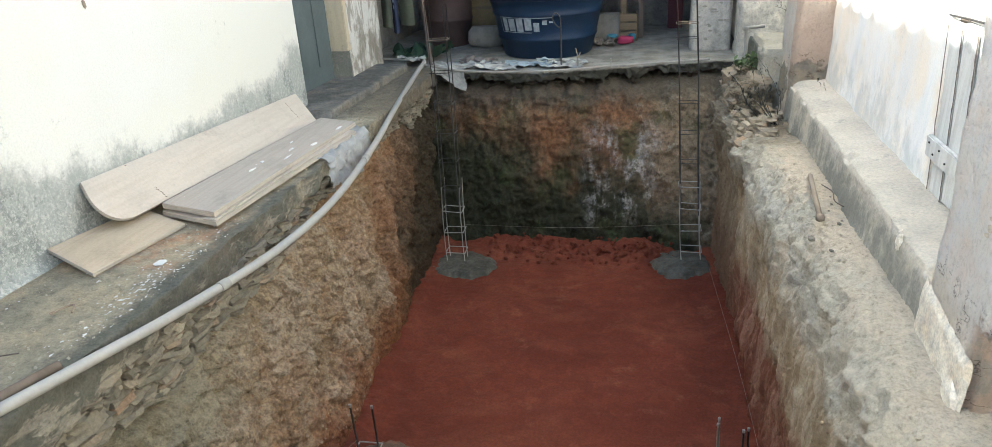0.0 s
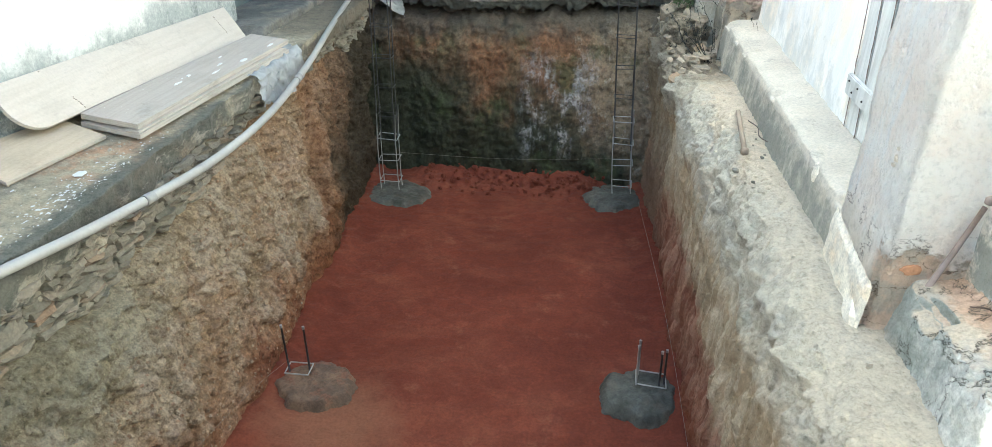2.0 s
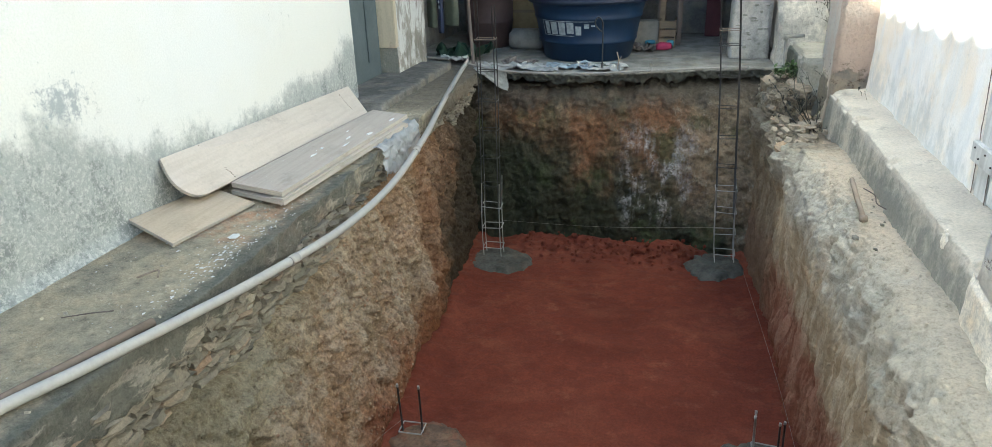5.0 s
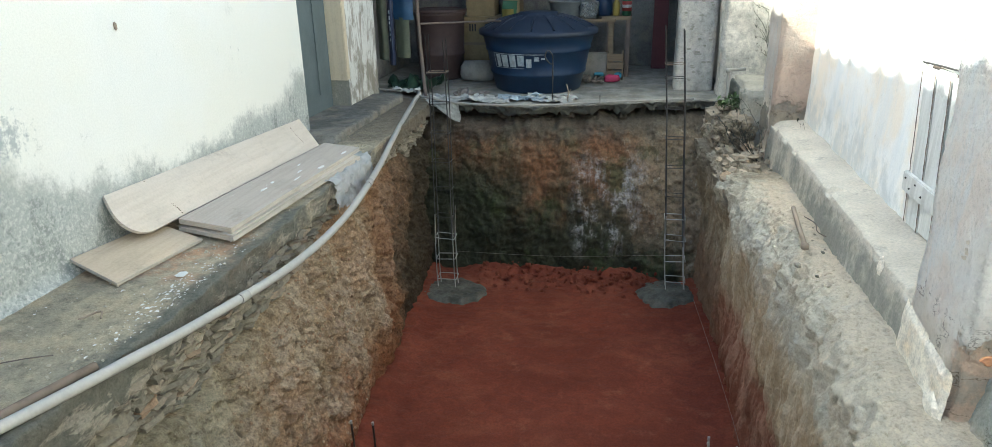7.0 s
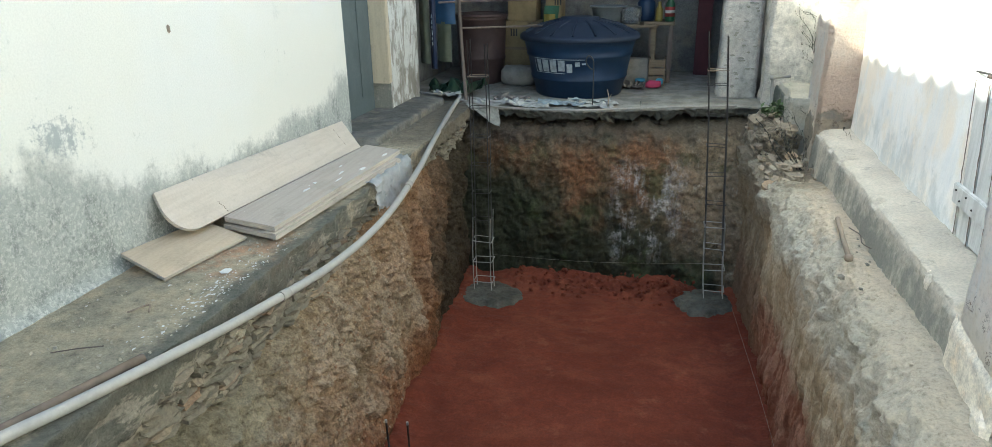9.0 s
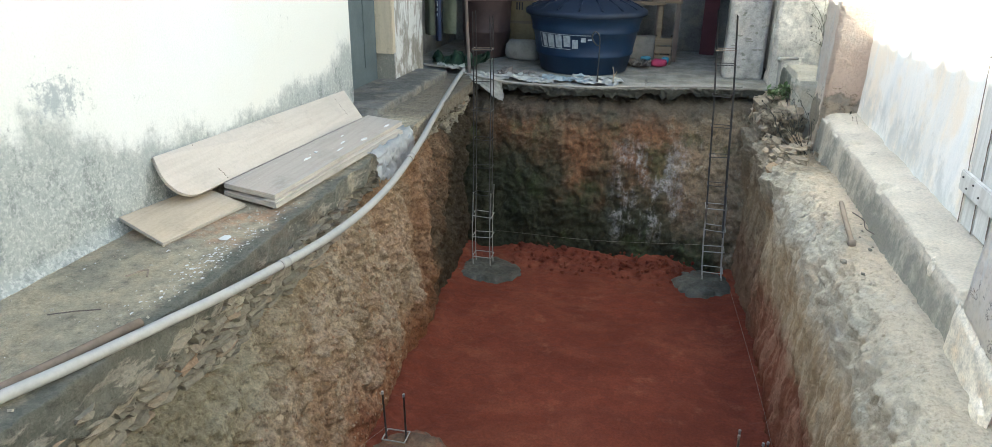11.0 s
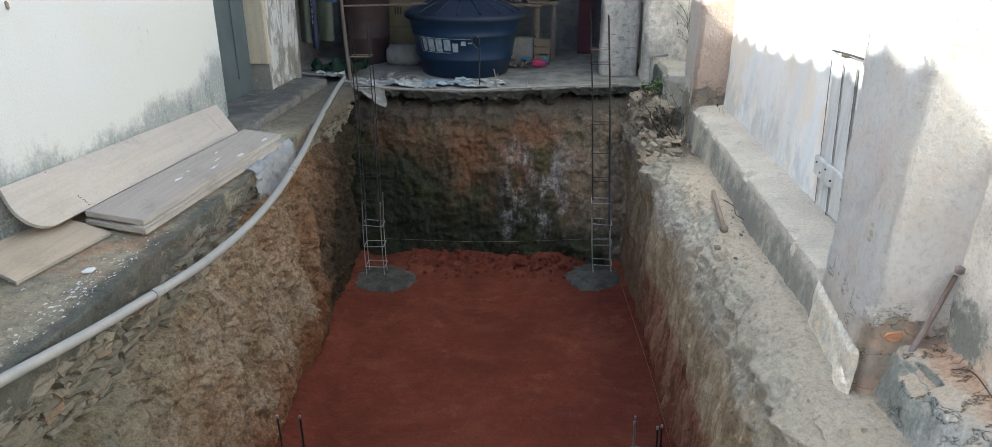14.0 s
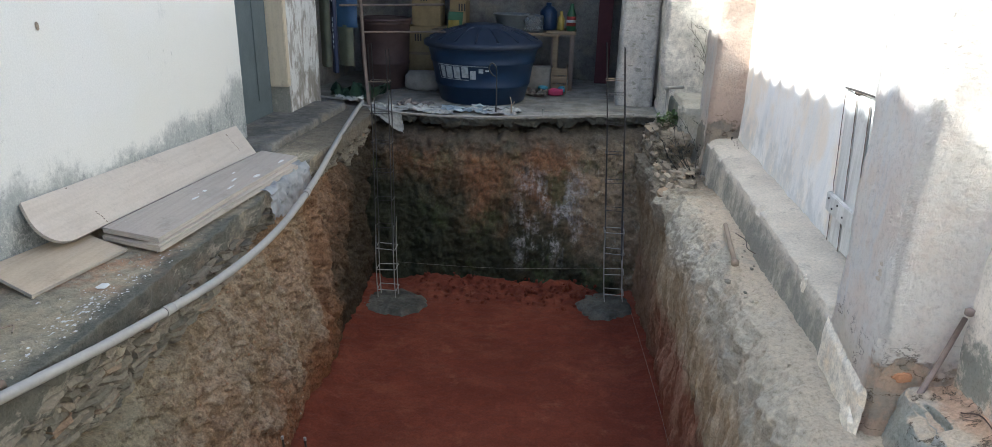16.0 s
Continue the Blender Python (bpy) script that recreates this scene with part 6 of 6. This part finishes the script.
tarp = thing("tarp", (-2.0, 7.05, 0), "crumpled dark green tarp on the slab", "tarp")
part("cloth", crumple((-1.97, 7.05, 0.0), 0.5, 0.42, 0.15, 6.3), M_green_tarp, tarp, "", True)
lath = thing("stick", (-2.15, 6.72, 0.03), "thin white lath lying on the doorstep", "stick")
part("shaft", tube(((-2.36, 6.75, 0.075), (-2.0, 6.62, 0.075)), 0.010, 6), M_pvc, lath)
bit = thing("sack", (-2.0, 6.7, 0.0), "torn white plastic scrap on the slab", "sack", "sacks on the slab edge")
part("cloth", crumple((-1.98, 6.72, 0.05), 0.26, 0.16, 0.05, 9.1), M_sack_white, bit, "", True)

for k, (x0, x1, y0, y1, z1) in enumerate(((-1.78, -1.32, 8.25, 8.6, 0.62), (-1.72, -1.40, 8.3, 8.6, 1.05), (-1.30, -1.12, 8.35, 8.65, 0.95))):
    z0 = 0.62 if k == 1 else 0.0
    c = thing("cardboard_box", ((x0 + x1) / 2, (y0 + y1) / 2, z0), "dusty brown cardboard box in the porch", "box", "cardboard boxes")
    part("body", box(x0, x1, y0, y1, z0, z1, 0.006), M_card, c)
    for j in range(3):
        part("print_bar", box(x0 + 0.1 + 0.03 * j, x0 + 0.115 + 0.03 * j, y0 - 0.003, y0 - 0.001, z1 - 0.16, z1 - 0.08), M_black, c)
    part("tape", box(x0 + 0.02, x1 - 0.02, y0 - 0.0025, y0 - 0.0005, z0 + (z1 - z0) * 0.5, z0 + (z1 - z0) * 0.5 + 0.03), M_crate, c)
lump = thing("cement_bag", (-1.5, 7.72, 0), "slumped grey cement bag on the slab", "bag")
bm = rock((0.44, 0.3, 0.24), 12, 3, 0.08)
part("bag", bm, M_grey_bag, lump, "", True, at=(-1.48, 7.75, 0.10))

# bottle bag, basin and film behind the tank
tbl = thing("bench", (-0.75, 8.15, 0), "low wooden bench behind the tank", "bench")
part("top", box(-1.45, -0.05, 8.0, 8.35, 0.58, 0.61, 0.004), M_crate, tbl)
for x in (-1.4, -0.12):
    for y in (8.04, 8.3):
        part("leg", box(x, x + 0.05, y, y + 0.04, 0.0, 0.58), M_crate, tbl)
pk = thing("product_bag", (-1.2, 8.1, 0.61), "green and yellow printed plastic bag", "bag")
part("body", sheet(lambda u, v: Vector((-1.28 + 0.16 * u + 0.02 * v, 8.06 + 0.02 * math.sin(3 * u) - 0.03 * math.sin(math.pi * u) * math.sin(math.pi * v), 0.61 + 0.19 * v)), 10, 10), M_green, pk, "", True)
part("print", sheet(lambda u, v: Vector((-1.265 + 0.125 * u, 8.022 + 0.012 * math.cos(6 * u), 0.625 + 0.09 * v)), 6, 4), M_yellow, pk, "yellow print patch")
basin = thing("basin", (-0.58, 8.15, 0.61), "round grey plastic basin on the bench", "basin")
part("body", lathe([(0.14, 0.0), (0.145, 0.01), (0.19, 0.15), (0.205, 0.155), (0.205, 0.165), (0.185, 0.165), (0.14, 0.02)], (-0.58, 8.15, 0.63), 32), M_basin, basin, "", True)
fb = thing("plastic_bag", (-0.33, 8.1, 0.61), "knotted clear plastic bag", "bag")
bm = rock((0.24, 0.18, 0.22), 22, 3, 0.22)
part("bag", bm, M_clear, fb, "", True, at=(-0.34, 8.1, 0.70))
table = thing("table", (-0.02, 8.2, 0), "rough wooden table with bottles in the porch", "table")
part("top", box(-0.20, 0.12, 8.05, 8.45, 0.60, 0.635, 0.005), M_crate, table)
for x, y in ((-0.14, 8.08), (0.06, 8.08), (-0.14, 8.4), (0.06, 8.4)):
    part("leg", box(x, x + 0.045, y, y + 0.045, 0, 0.60, 0.003), M_post, table)
jug = thing("jug", (-0.19, 8.2, 0.635), "dark blue plastic jug", "jug")
part("body", lathe([(0.085, 0), (0.095, 0.02), (0.095, 0.19), (0.06, 0.235), (0.03, 0.25), (0.03, 0.28), (0.0001, 0.28)], (-0.19, 8.22, 0.635), 20), M_tank, jug, "", True)
bottle = thing("bottle", (0.0, 8.15, 0.635), "green bottle with a red and white label", "bottle")
part("body", lathe([(0.045, 0), (0.05, 0.02), (0.05, 0.17), (0.025, 0.23), (0.02, 0.28), (0.0001, 0.28)], (0.06, 8.15, 0.635), 18), M_green, bottle, "", True)
part("label", lathe([(0.0515, 0.05), (0.0515, 0.15)], (0.06, 8.15, 0.635), 18), M_red, bottle, "red label", True)
part("label_band", lathe([(0.0525, 0.085), (0.0525, 0.115)], (0.06, 8.15, 0.635), 18), M_sack_white, bottle, "white band", True)
bottle2 = thing("bottle", (-0.04, 8.15, 0.635), "small amber bottle on the table", "bottle")
part("body", lathe([(0.035, 0), (0.038, 0.02), (0.038, 0.12), (0.018, 0.16), (0.016, 0.2), (0.0001, 0.2)], (-0.05, 8.16, 0.635), 16), M_yellow, bottle2, "", True)

crate = thing("crate", (-0.07, 8.05, 0), "wooden crate under the table", "crate")
for k in range(3):
    part("slat", box(-0.12, 0.05, 7.86, 7.875, 0.03 + 0.085 * k, 0.10 + 0.085 * k, 0.003), M_crate, crate)
for x in (-0.12, 0.035):
    part("side", box(x, x + 0.015, 7.876, 8.1, 0.0, 0.28, 0.003), M_crate, crate)
plank = thing("plank", (-0.22, 8.0, 0.2), "dusty plank resting behind the tank", "plank")
part("body", box(-0.40, -0.125, 7.9, 8.05, 0.0, 0.27, 0.01), M_grey_bag, plank)
heap = thing("cloth_heap", (-0.2, 7.85, 0), "small heap of rags and toys", "rags")
part("cloth", crumple((-0.27, 7.68, 0.0), 0.24, 0.2, 0.075, 3.3), M_cloth, heap, "dull patterned rag", True)
part("pink_rag", rock((0.17, 0.1, 0.09), 31, 2, 0.3), M_pink, heap, "bright pink rag", True, at=(-0.06, 7.70, 0.045))
part("ball", rock((0.09, 0.08, 0.08), 32, 2, 0.08), M_cyan, heap, "light blue ball", True, at=(0.0, 7.85, 0.05))
part("lid", rock((0.12, 0.09, 0.05), 33, 2, 0.1), M_cyan, heap, "light blue lid", True, at=(-0.20, 7.86, 0.06))

tall_rod = thing("iron_rod", (-0.55, 6.62, 0), "looped iron rod standing at the slab edge", "iron rod")
loop = [(-0.56, 6.6, -0.02), (-0.56, 6.6, 0.36), (-0.575, 6.6, 0.44), (-0.61, 6.6, 0.46), (-0.63, 6.6, 0.41), (-0.60, 6.6, 0.36), (-0.57, 6.6, 0.34)]
part("rod", tube(spline(loop, 5), 0.006, 7), M_rebar, tall_rod, "", True)
twig = thing("twig", (-0.42, 6.6, 0), "dry forked twig standing at the slab edge", "twig")
part("stem", tube(((-0.42, 6.58, 0), (-0.415, 6.58, 0.11), (-0.43, 6.58, 0.17)), 0.005, 5), M_stick, twig)
part("side_stem", tube(((-0.417, 6.58, 0.08), (-0.39, 6.58, 0.13)), 0.004, 5), M_stick, twig)


# ---- weeds ----
def weed(name, loc, n, h, spread, material, seed, label, leaf=0.03, lean=(0, 0, 0), ground_=None):
    ob = thing(name, loc, label, "weeds")
    rnd = random.Random(seed)
    stems, leaves = bmesh.new(), bmesh.new()
    for k in range(n):
        b = Vector(loc) + Vector((rnd.uniform(-spread, spread), rnd.uniform(-spread, spread), 0))
        tip = b + Vector((rnd.uniform(-spread, spread) + lean[0], rnd.uniform(-spread, spread) + lean[1], h * rnd.uniform(0.5, 1) + lean[2]))
        mid = b.lerp(tip, 0.5) + Vector((rnd.uniform(-1, 1), rnd.uniform(-1, 1), 0)) * 0.02
        tube([b, mid, tip], 0.0025, 4, stems, r_end=0.001)
        for j in range(7):
            t = rnd.uniform(0.25, 1)
            c = b.lerp(mid, 2 * t) if t < 0.5 else mid.lerp(tip, 2 * t - 1)
            d = Vector((rnd.uniform(-1, 1), rnd.uniform(-1, 1), rnd.uniform(-0.3, 0.8))).normalized()
            s = d.cross(Vector((0.3, 0.2, 1))).normalized() * leaf * 0.28
            L = leaf * rnd.uniform(0.6, 1.2)
            q = [c, c + d * L * 0.5 + s, c + d * L, c + d * L * 0.5 - s]
            leaves.faces.new([leaves.verts.new(p) for p in q])
    part("stalk", stems, material, ob)
    part("foliage", leaves, material, ob)
    return ob


def dry_weed(loc, n, h, spread, seed, label):
    """Thin dark branching stalks with a few shrivelled leaves."""
    ob = thing("weed", loc, label, "weeds")
    rnd = random.Random(seed)
    stems, leaves = bmesh.new(), bmesh.new()

    def grow(p, d, length, r, depth):
        pts = [p]
        for k in range(4):
            d = (d + Vector((rnd.uniform(-1, 1) * 0.45, rnd.uniform(-1, 1) * 0.5, rnd.uniform(-0.3, 0.3)))).normalized()
            pts.append(pts[-1] + d * length / 4)
            if depth and rnd.random() < 0.75:
                side = (d + Vector((rnd.uniform(-0.5, 0.3), rnd.uniform(-1, 1), rnd.uniform(-0.3, 0.6)))).normalized()
                grow(pts[-1], side, length * rnd.uniform(0.35, 0.6), r * 0.65, depth - 1)
            elif rnd.random() < 0.5:
                c, e = pts[-1], rnd.uniform(0.012, 0.024)
                q = [c + Vector((rnd.uniform(-e, e) * 0.5, rnd.uniform(-e, e), rnd.uniform(-e, e))) for _ in range(3)]
                leaves.faces.new([leaves.verts.new(v) for v in q])
        tube(pts, r, 4, stems, r_end=r * 0.5)

    for k in range(n):
        b = Vector(loc) + Vector((rnd.uniform(-0.3, 0.3) * spread, rnd.uniform(-1, 1) * spread, 0))
        grow(b, Vector((rnd.uniform(-0.5, 0.2), rnd.uniform(-0.8, 0.8), 1)).normalized(), h * rnd.uniform(0.6, 1.1), 0.0034, 2)
    part("stalk", stems, M_leaf_dark, ob)
    part("foliage", leaves, M_leaf_dark, ob)
    return ob


weed("weed", (1.0, 6.42, 0.02), 30, 0.10, 0.10, M_leaf, 2, "small green weeds on the rubble", 0.05)
dry_weed((1.13, 5.72, -0.28), 7, 0.36, 0.16, 3, "dark dry branching weed by the buttress foot")
dry_weed((1.02, 5.92, -0.30), 5, 0.30, 0.14, 8, "dark dry weed among the rubble")
dry_weed((1.36, 6.95, 0.2), 5, 0.50, 0.06, 5, "dark weed rooted in the wall corner")


# ---- loose debris on the ledge ----
rnd = random.Random(11)
fl = bmesh.new()
for k in range(330):
    if rnd.random() < 0.8:
        y = rnd.gauss(2.55, 0.26)
        x = rnd.gauss(-1.64, 0.055)
    else:
        y, x = rnd.uniform(1.2, 3.0), rnd.uniform(-2.15, -1.6)
    if x > rim_left(y) - 0.03 or x < -2.18:
        continue
    s = 0.0025 + 0.006 * rnd.random() ** 3
    a = rnd.uniform(0, 6.28)
    z = 0.006 + 0.004 * rnd.random()
    q = []
    for j in range(5):
        t = a + j * 1.257
        q.append(fl.verts.new((x + s * math.cos(t) * rnd.uniform(0.5, 1.3), y + s * math.sin(t) * rnd.uniform(0.6, 1.5), z + 0.004 * rnd.random())))
    fl.faces.new(q)
flakes = part("paint_flakes", fl, M_flake)
tagged(flakes, "scattered white paint flakes on the ledge", "debris", kind="stuff")


def scatter(name, spots, material, label, seed):
    """Many small angular crumbs in one mesh: spots are (place, size)."""
    rnd = random.Random(seed)
    vs, fs = [], []
    for p, size in spots:
        m = Euler((rnd.random() * 6, rnd.random() * 6, rnd.random() * 6)).to_matrix() @ Matrix.Diagonal((size, size * rnd.uniform(0.6, 1.1), size * rnd.uniform(0.4, 0.8)))
        b = len(vs)
        for c in ((a, b_, c_) for a in (-0.5, 0.5) for b_ in (-0.5, 0.5) for c_ in (-0.5, 0.5)):
            vs.append(p + m @ (Vector(c) * rnd.uniform(0.7, 1.15)))
        for f in ((0, 1, 3, 2), (4, 6, 7, 5), (0, 4, 5, 1), (2, 3, 7, 6), (0, 2, 6, 4), (1, 5, 7, 3)):
            fs.append([b + i for i in f])
    me = bpy.data.meshes.new(name)
    me.from_pydata(vs, [], fs)
    me.materials.append(material)
    return tagged(new(name, me), label, "debris", kind="stuff")


spots = []
for k in range(420):
    y = rnd.uniform(1.3, 5.2)
    spots.append((Vector((rnd.uniform(-2.15, rim_left(y) - 0.04), y, 0.003)), 0.003 + 0.011 * rnd.random() ** 3))
scatter("grit", spots, M_soil_right, "scattered soil crumbs and grit on the ledge", 1)
spots = []
for k in range(2600):
    p = pit_right(rnd.random(), rnd.uniform(0.05, 0.90))
    spots.append((p, 0.004 + 0.016 * rnd.random() ** 4))
scatter("bank_crumbs", spots, M_soil_right, "loose crumbs of grey-ochre soil on the bank", 2)
spots = []
for k in range(3400):
    u, v = rnd.random() * 0.8, rnd.random() ** 0.8 * 0.86
    spots.append((pit_left(u, v), 0.003 + 0.016 * rnd.random() ** 4))
scatter("face_pebbles", spots, M_soil_left, "small stones and crumbs stuck in the soil face", 3)
spots = []
for k in range(1300):
    y = 1.1 + 4.2 * rnd.random() ** 1.3
    deep = along(((1.2, 0.36), (2.8, 0.32), (3.4, 0.28), (4.0, 0.14), (5.2, 0.16)), y)
    q = rnd.random()
    spots.append((Vector((rim_left(y) - 0.045 - 0.12 * q + 0.035 * rnd.random(), y, -0.10 - q * deep)), 0.008 + 0.026 * rnd.random() ** 2.5))
scatter("rubble_chips", spots, M_chips, "small broken chips of concrete and stone under the ledge", 4)
twig_pts = ((-1.93, 1.90, 0.012), (-1.85, 1.94, 0.016), (-1.78, 1.98, 0.012))
tw = thing("twig", twig_pts[0], "thin dark twig on the ledge", "twig")
part("stem", tube(twig_pts, 0.0022, 6), M_post, tw)
tw = thing("twig", (-2.05, 2.35, 0.01), "curled dry twig on the ledge", "twig")
part("stem", tube(spline(((-1.88, 2.22, 0.012), (-1.83, 2.28, 0.02), (-1.80, 2.24, 0.012)), 5), 0.004, 5), M_stick, tw)
sp = thing("paint_chip", (-1.735, 2.66, 0.01), "large flake of white plaster on the ledge", "debris")
part("chip", rock((0.05, 0.07, 0.008), 3, 1), M_flake, sp, at=(-1.735, 2.66, 0.008))

# loose clay clods along the back of the pit floor
rnd2 = random.Random(17)
cl = bmesh.new()
for k in range(330):
    x = rnd2.uniform(-1.15, 0.45)
    y = 5.98 + 0.10 * rnd2.gauss(0, 1)
    if y > 6.2:
        continue
    s = 0.008 + 0.028 * rnd2.random() ** 2.5
    z = FLOOR + 0.075 * sm(5.75, 6.15, y) + 0.006
    m = Matrix.Translation((x, y, z)) @ Euler((rnd2.random() * 6, rnd2.random() * 6, rnd2.random() * 6)).to_matrix().to_4x4() @ Matrix.Diagonal((s, s * rnd2.uniform(0.6, 1), s * 0.7, 1))
    bmesh.ops.create_icosphere(cl, subdivisions=1, radius=0.8, matrix=m)
clods = part("clay_clods", cl, M_clay)
tagged(clods, "loose red clay clods on the pit floor", "debris", kind="stuff")

# ---- rubble under the broken edge of the ledge ----
rnd = random.Random(21)
shapes = []
for k in range(10):
    bm = rock((1, 1, 1), 40 + k, 1, 0.45)
    me = bpy.data.meshes.new("stone")
    bm.to_mesh(me)
    bm.free()
    me.materials.append(M_stone)
    shapes.append(me)


slabs = []
for k in range(16):
    bm = bmesh.new()
    bmesh.ops.create_cube(bm, size=1)
    bmesh.ops.subdivide_edges(bm, edges=list(bm.edges), cuts=1, use_grid_fill=True)
    for v in bm.verts:
        v.co += Vector((rnd.uniform(-0.10, 0.10), rnd.uniform(-0.06, 0.06), rnd.uniform(-0.10, 0.10)))
        if abs(v.co.x) > 0.3 and abs(v.co.y) > 0.3:
            v.co.x *= rnd.uniform(0.75, 1.0)
            v.co.y *= rnd.uniform(0.75, 1.0)
    me = bpy.data.meshes.new("stone")
    bm.to_mesh(me)
    bm.free()
    me.materials.append(M_stone)
    slabs.append(me)


def stone(parent, loc, size, turn, name="stone", kinds=None):
    ob = new(name, rnd.choice(kinds or shapes))
    ob.parent = parent
    ob.matrix_basis = Matrix.LocRotScale(Vector(loc) - origin(parent), Euler(turn), Vector(size))
    return ob


def mortar_at(u, v):
    y = lerp(1.05, 6.45, u)
    z = lerp(-0.09, -coursed(y) - 0.01, v)
    back = 0.034 + 0.008 * sm(0, 1, v) * 8 + 0.03 * sm(3.6, 4.6, y)
    crag = 0.016 * fr(y, 0, z * 3.0, 7, 4, 3.0) + 0.012 * fr(y, 0, z * 2.0, 24, 3, 1.0)
    return Vector((rim_left(y) - back + crag - 0.10 * sm(0.95, 1.0, v), y, z))


part("mortar_bed", sheet(mortar_at, 500, 40), M_chips, ledge, "crumbling mortar between the footing stones", True)
row, z = 0, -0.125
while z > -0.47:
    h = rnd.uniform(0.024, 0.042)
    y = 1.12 + 0.1 * rnd.random()
    while y < 6.4:
        L = rnd.uniform(0.06, 0.13) + 0.09 * rnd.random() ** 2
        mid = y + L / 2
        if -z < coursed(mid) and rnd.random() > 0.06:
            front = rim_left(mid) - 0.010 - 0.008 * row - lerp(0.0, 0.03, sm(3.6, 4.6, mid)) + rnd.uniform(-0.016, 0.010)
            stone(ledge, (front - 0.07, mid, z - h / 2 + rnd.uniform(-0.004, 0.004)), (0.15, L * 0.98, h * rnd.uniform(0.85, 1.05)), (rnd.uniform(-0.05, 0.05), rnd.uniform(-0.06, 0.06), rnd.uniform(-0.10, 0.10)), kinds=slabs)
        y += L + 0.006
    z -= h
    row += 1

dull = []
for me in shapes:
    m2 = me.copy()
    m2.materials.clear()
    m2.materials.append(M_soil_back)
    dull.append(m2)
clay_lumps = []
for me in shapes:
    m2 = me.copy()
    m2.materials.clear()
    m2.materials.append(M_rubble)
    clay_lumps.append(m2)
pale = []
for me in slabs:
    m2 = me.copy()
    m2.materials.clear()
    m2.materials.append(M_rubble)
    pale.append(m2)
bank = thing("rubble_bank", (1.0, 6.3, -0.2), "broken earthy masonry rubble under the pipe elbow", "rubble")
part("core", block(0.845, 1.14, 5.98, 6.92, -0.46, -0.02, 15.0, 0.075, 0.05), M_rubble_core, bank, "crumbling mortar and earth", True)
for k in range(130):
    y = rnd.uniform(5.95, 6.88)
    f = rnd.random()
    x = lerp(0.83, 1.10, f ** 1.6)
    z = lerp(-0.10, 0.0, f) - 0.30 * rnd.random() * (1 - f) + 0.03 * sm(6.1, 6.6, y)
    s = rnd.uniform(0.025, 0.05 + 0.10 * rnd.random() ** 2)
    stone(bank, (x, y, z - 0.01), (s, s * rnd.uniform(0.7, 1.7), s * rnd.uniform(0.3, 0.8)), (rnd.uniform(-0.4, 0.4), rnd.uniform(-0.4, 0.4), rnd.uniform(0, 3)), kinds=pale)
for k in range(70):
    y = rnd.uniform(5.2, 6.0)
    x = rnd.uniform(0.80, 1.17)
    s = rnd.uniform(0.02, 0.03 + 0.07 * rnd.random())
    stone(bank, (x, y, -0.25 + 0.04 * rnd.random() + 0.03 * sm(5.5, 6.0, y)), (s, s * rnd.uniform(0.7, 1.5), s * rnd.uniform(0.3, 0.7)), (rnd.uniform(-0.5, 0.5), rnd.uniform(-0.5, 0.5), rnd.uniform(0, 3)), kinds=pale)
for k in range(26):
    x = rnd.uniform(-1.4, 0.85)
    stone(platform, (x, slab_edge(x) + 0.06 + 0.06 * rnd.random(), -0.10 - 0.07 * rnd.random()), (rnd.uniform(0.04, 0.16), 0.10, rnd.uniform(0.03, 0.09)), (rnd.uniform(-0.4, 0.4), rnd.uniform(-0.4, 0.4), rnd.uniform(-0.5, 0.5)), kinds=dull)
for k in range(70):
    y, v = rnd.uniform(1.6, 4.9), rnd.random()
    x = foot_right(y) + 0.08 + 0.22 * v
    stone(wall_e, (x, y, -0.40 + 0.19 * v), (rnd.uniform(0.015, 0.04), rnd.uniform(0.015, 0.045), rnd.uniform(0.01, 0.025)), (rnd.random(), rnd.random(), rnd.random() * 3), "clod", clay_lumps)
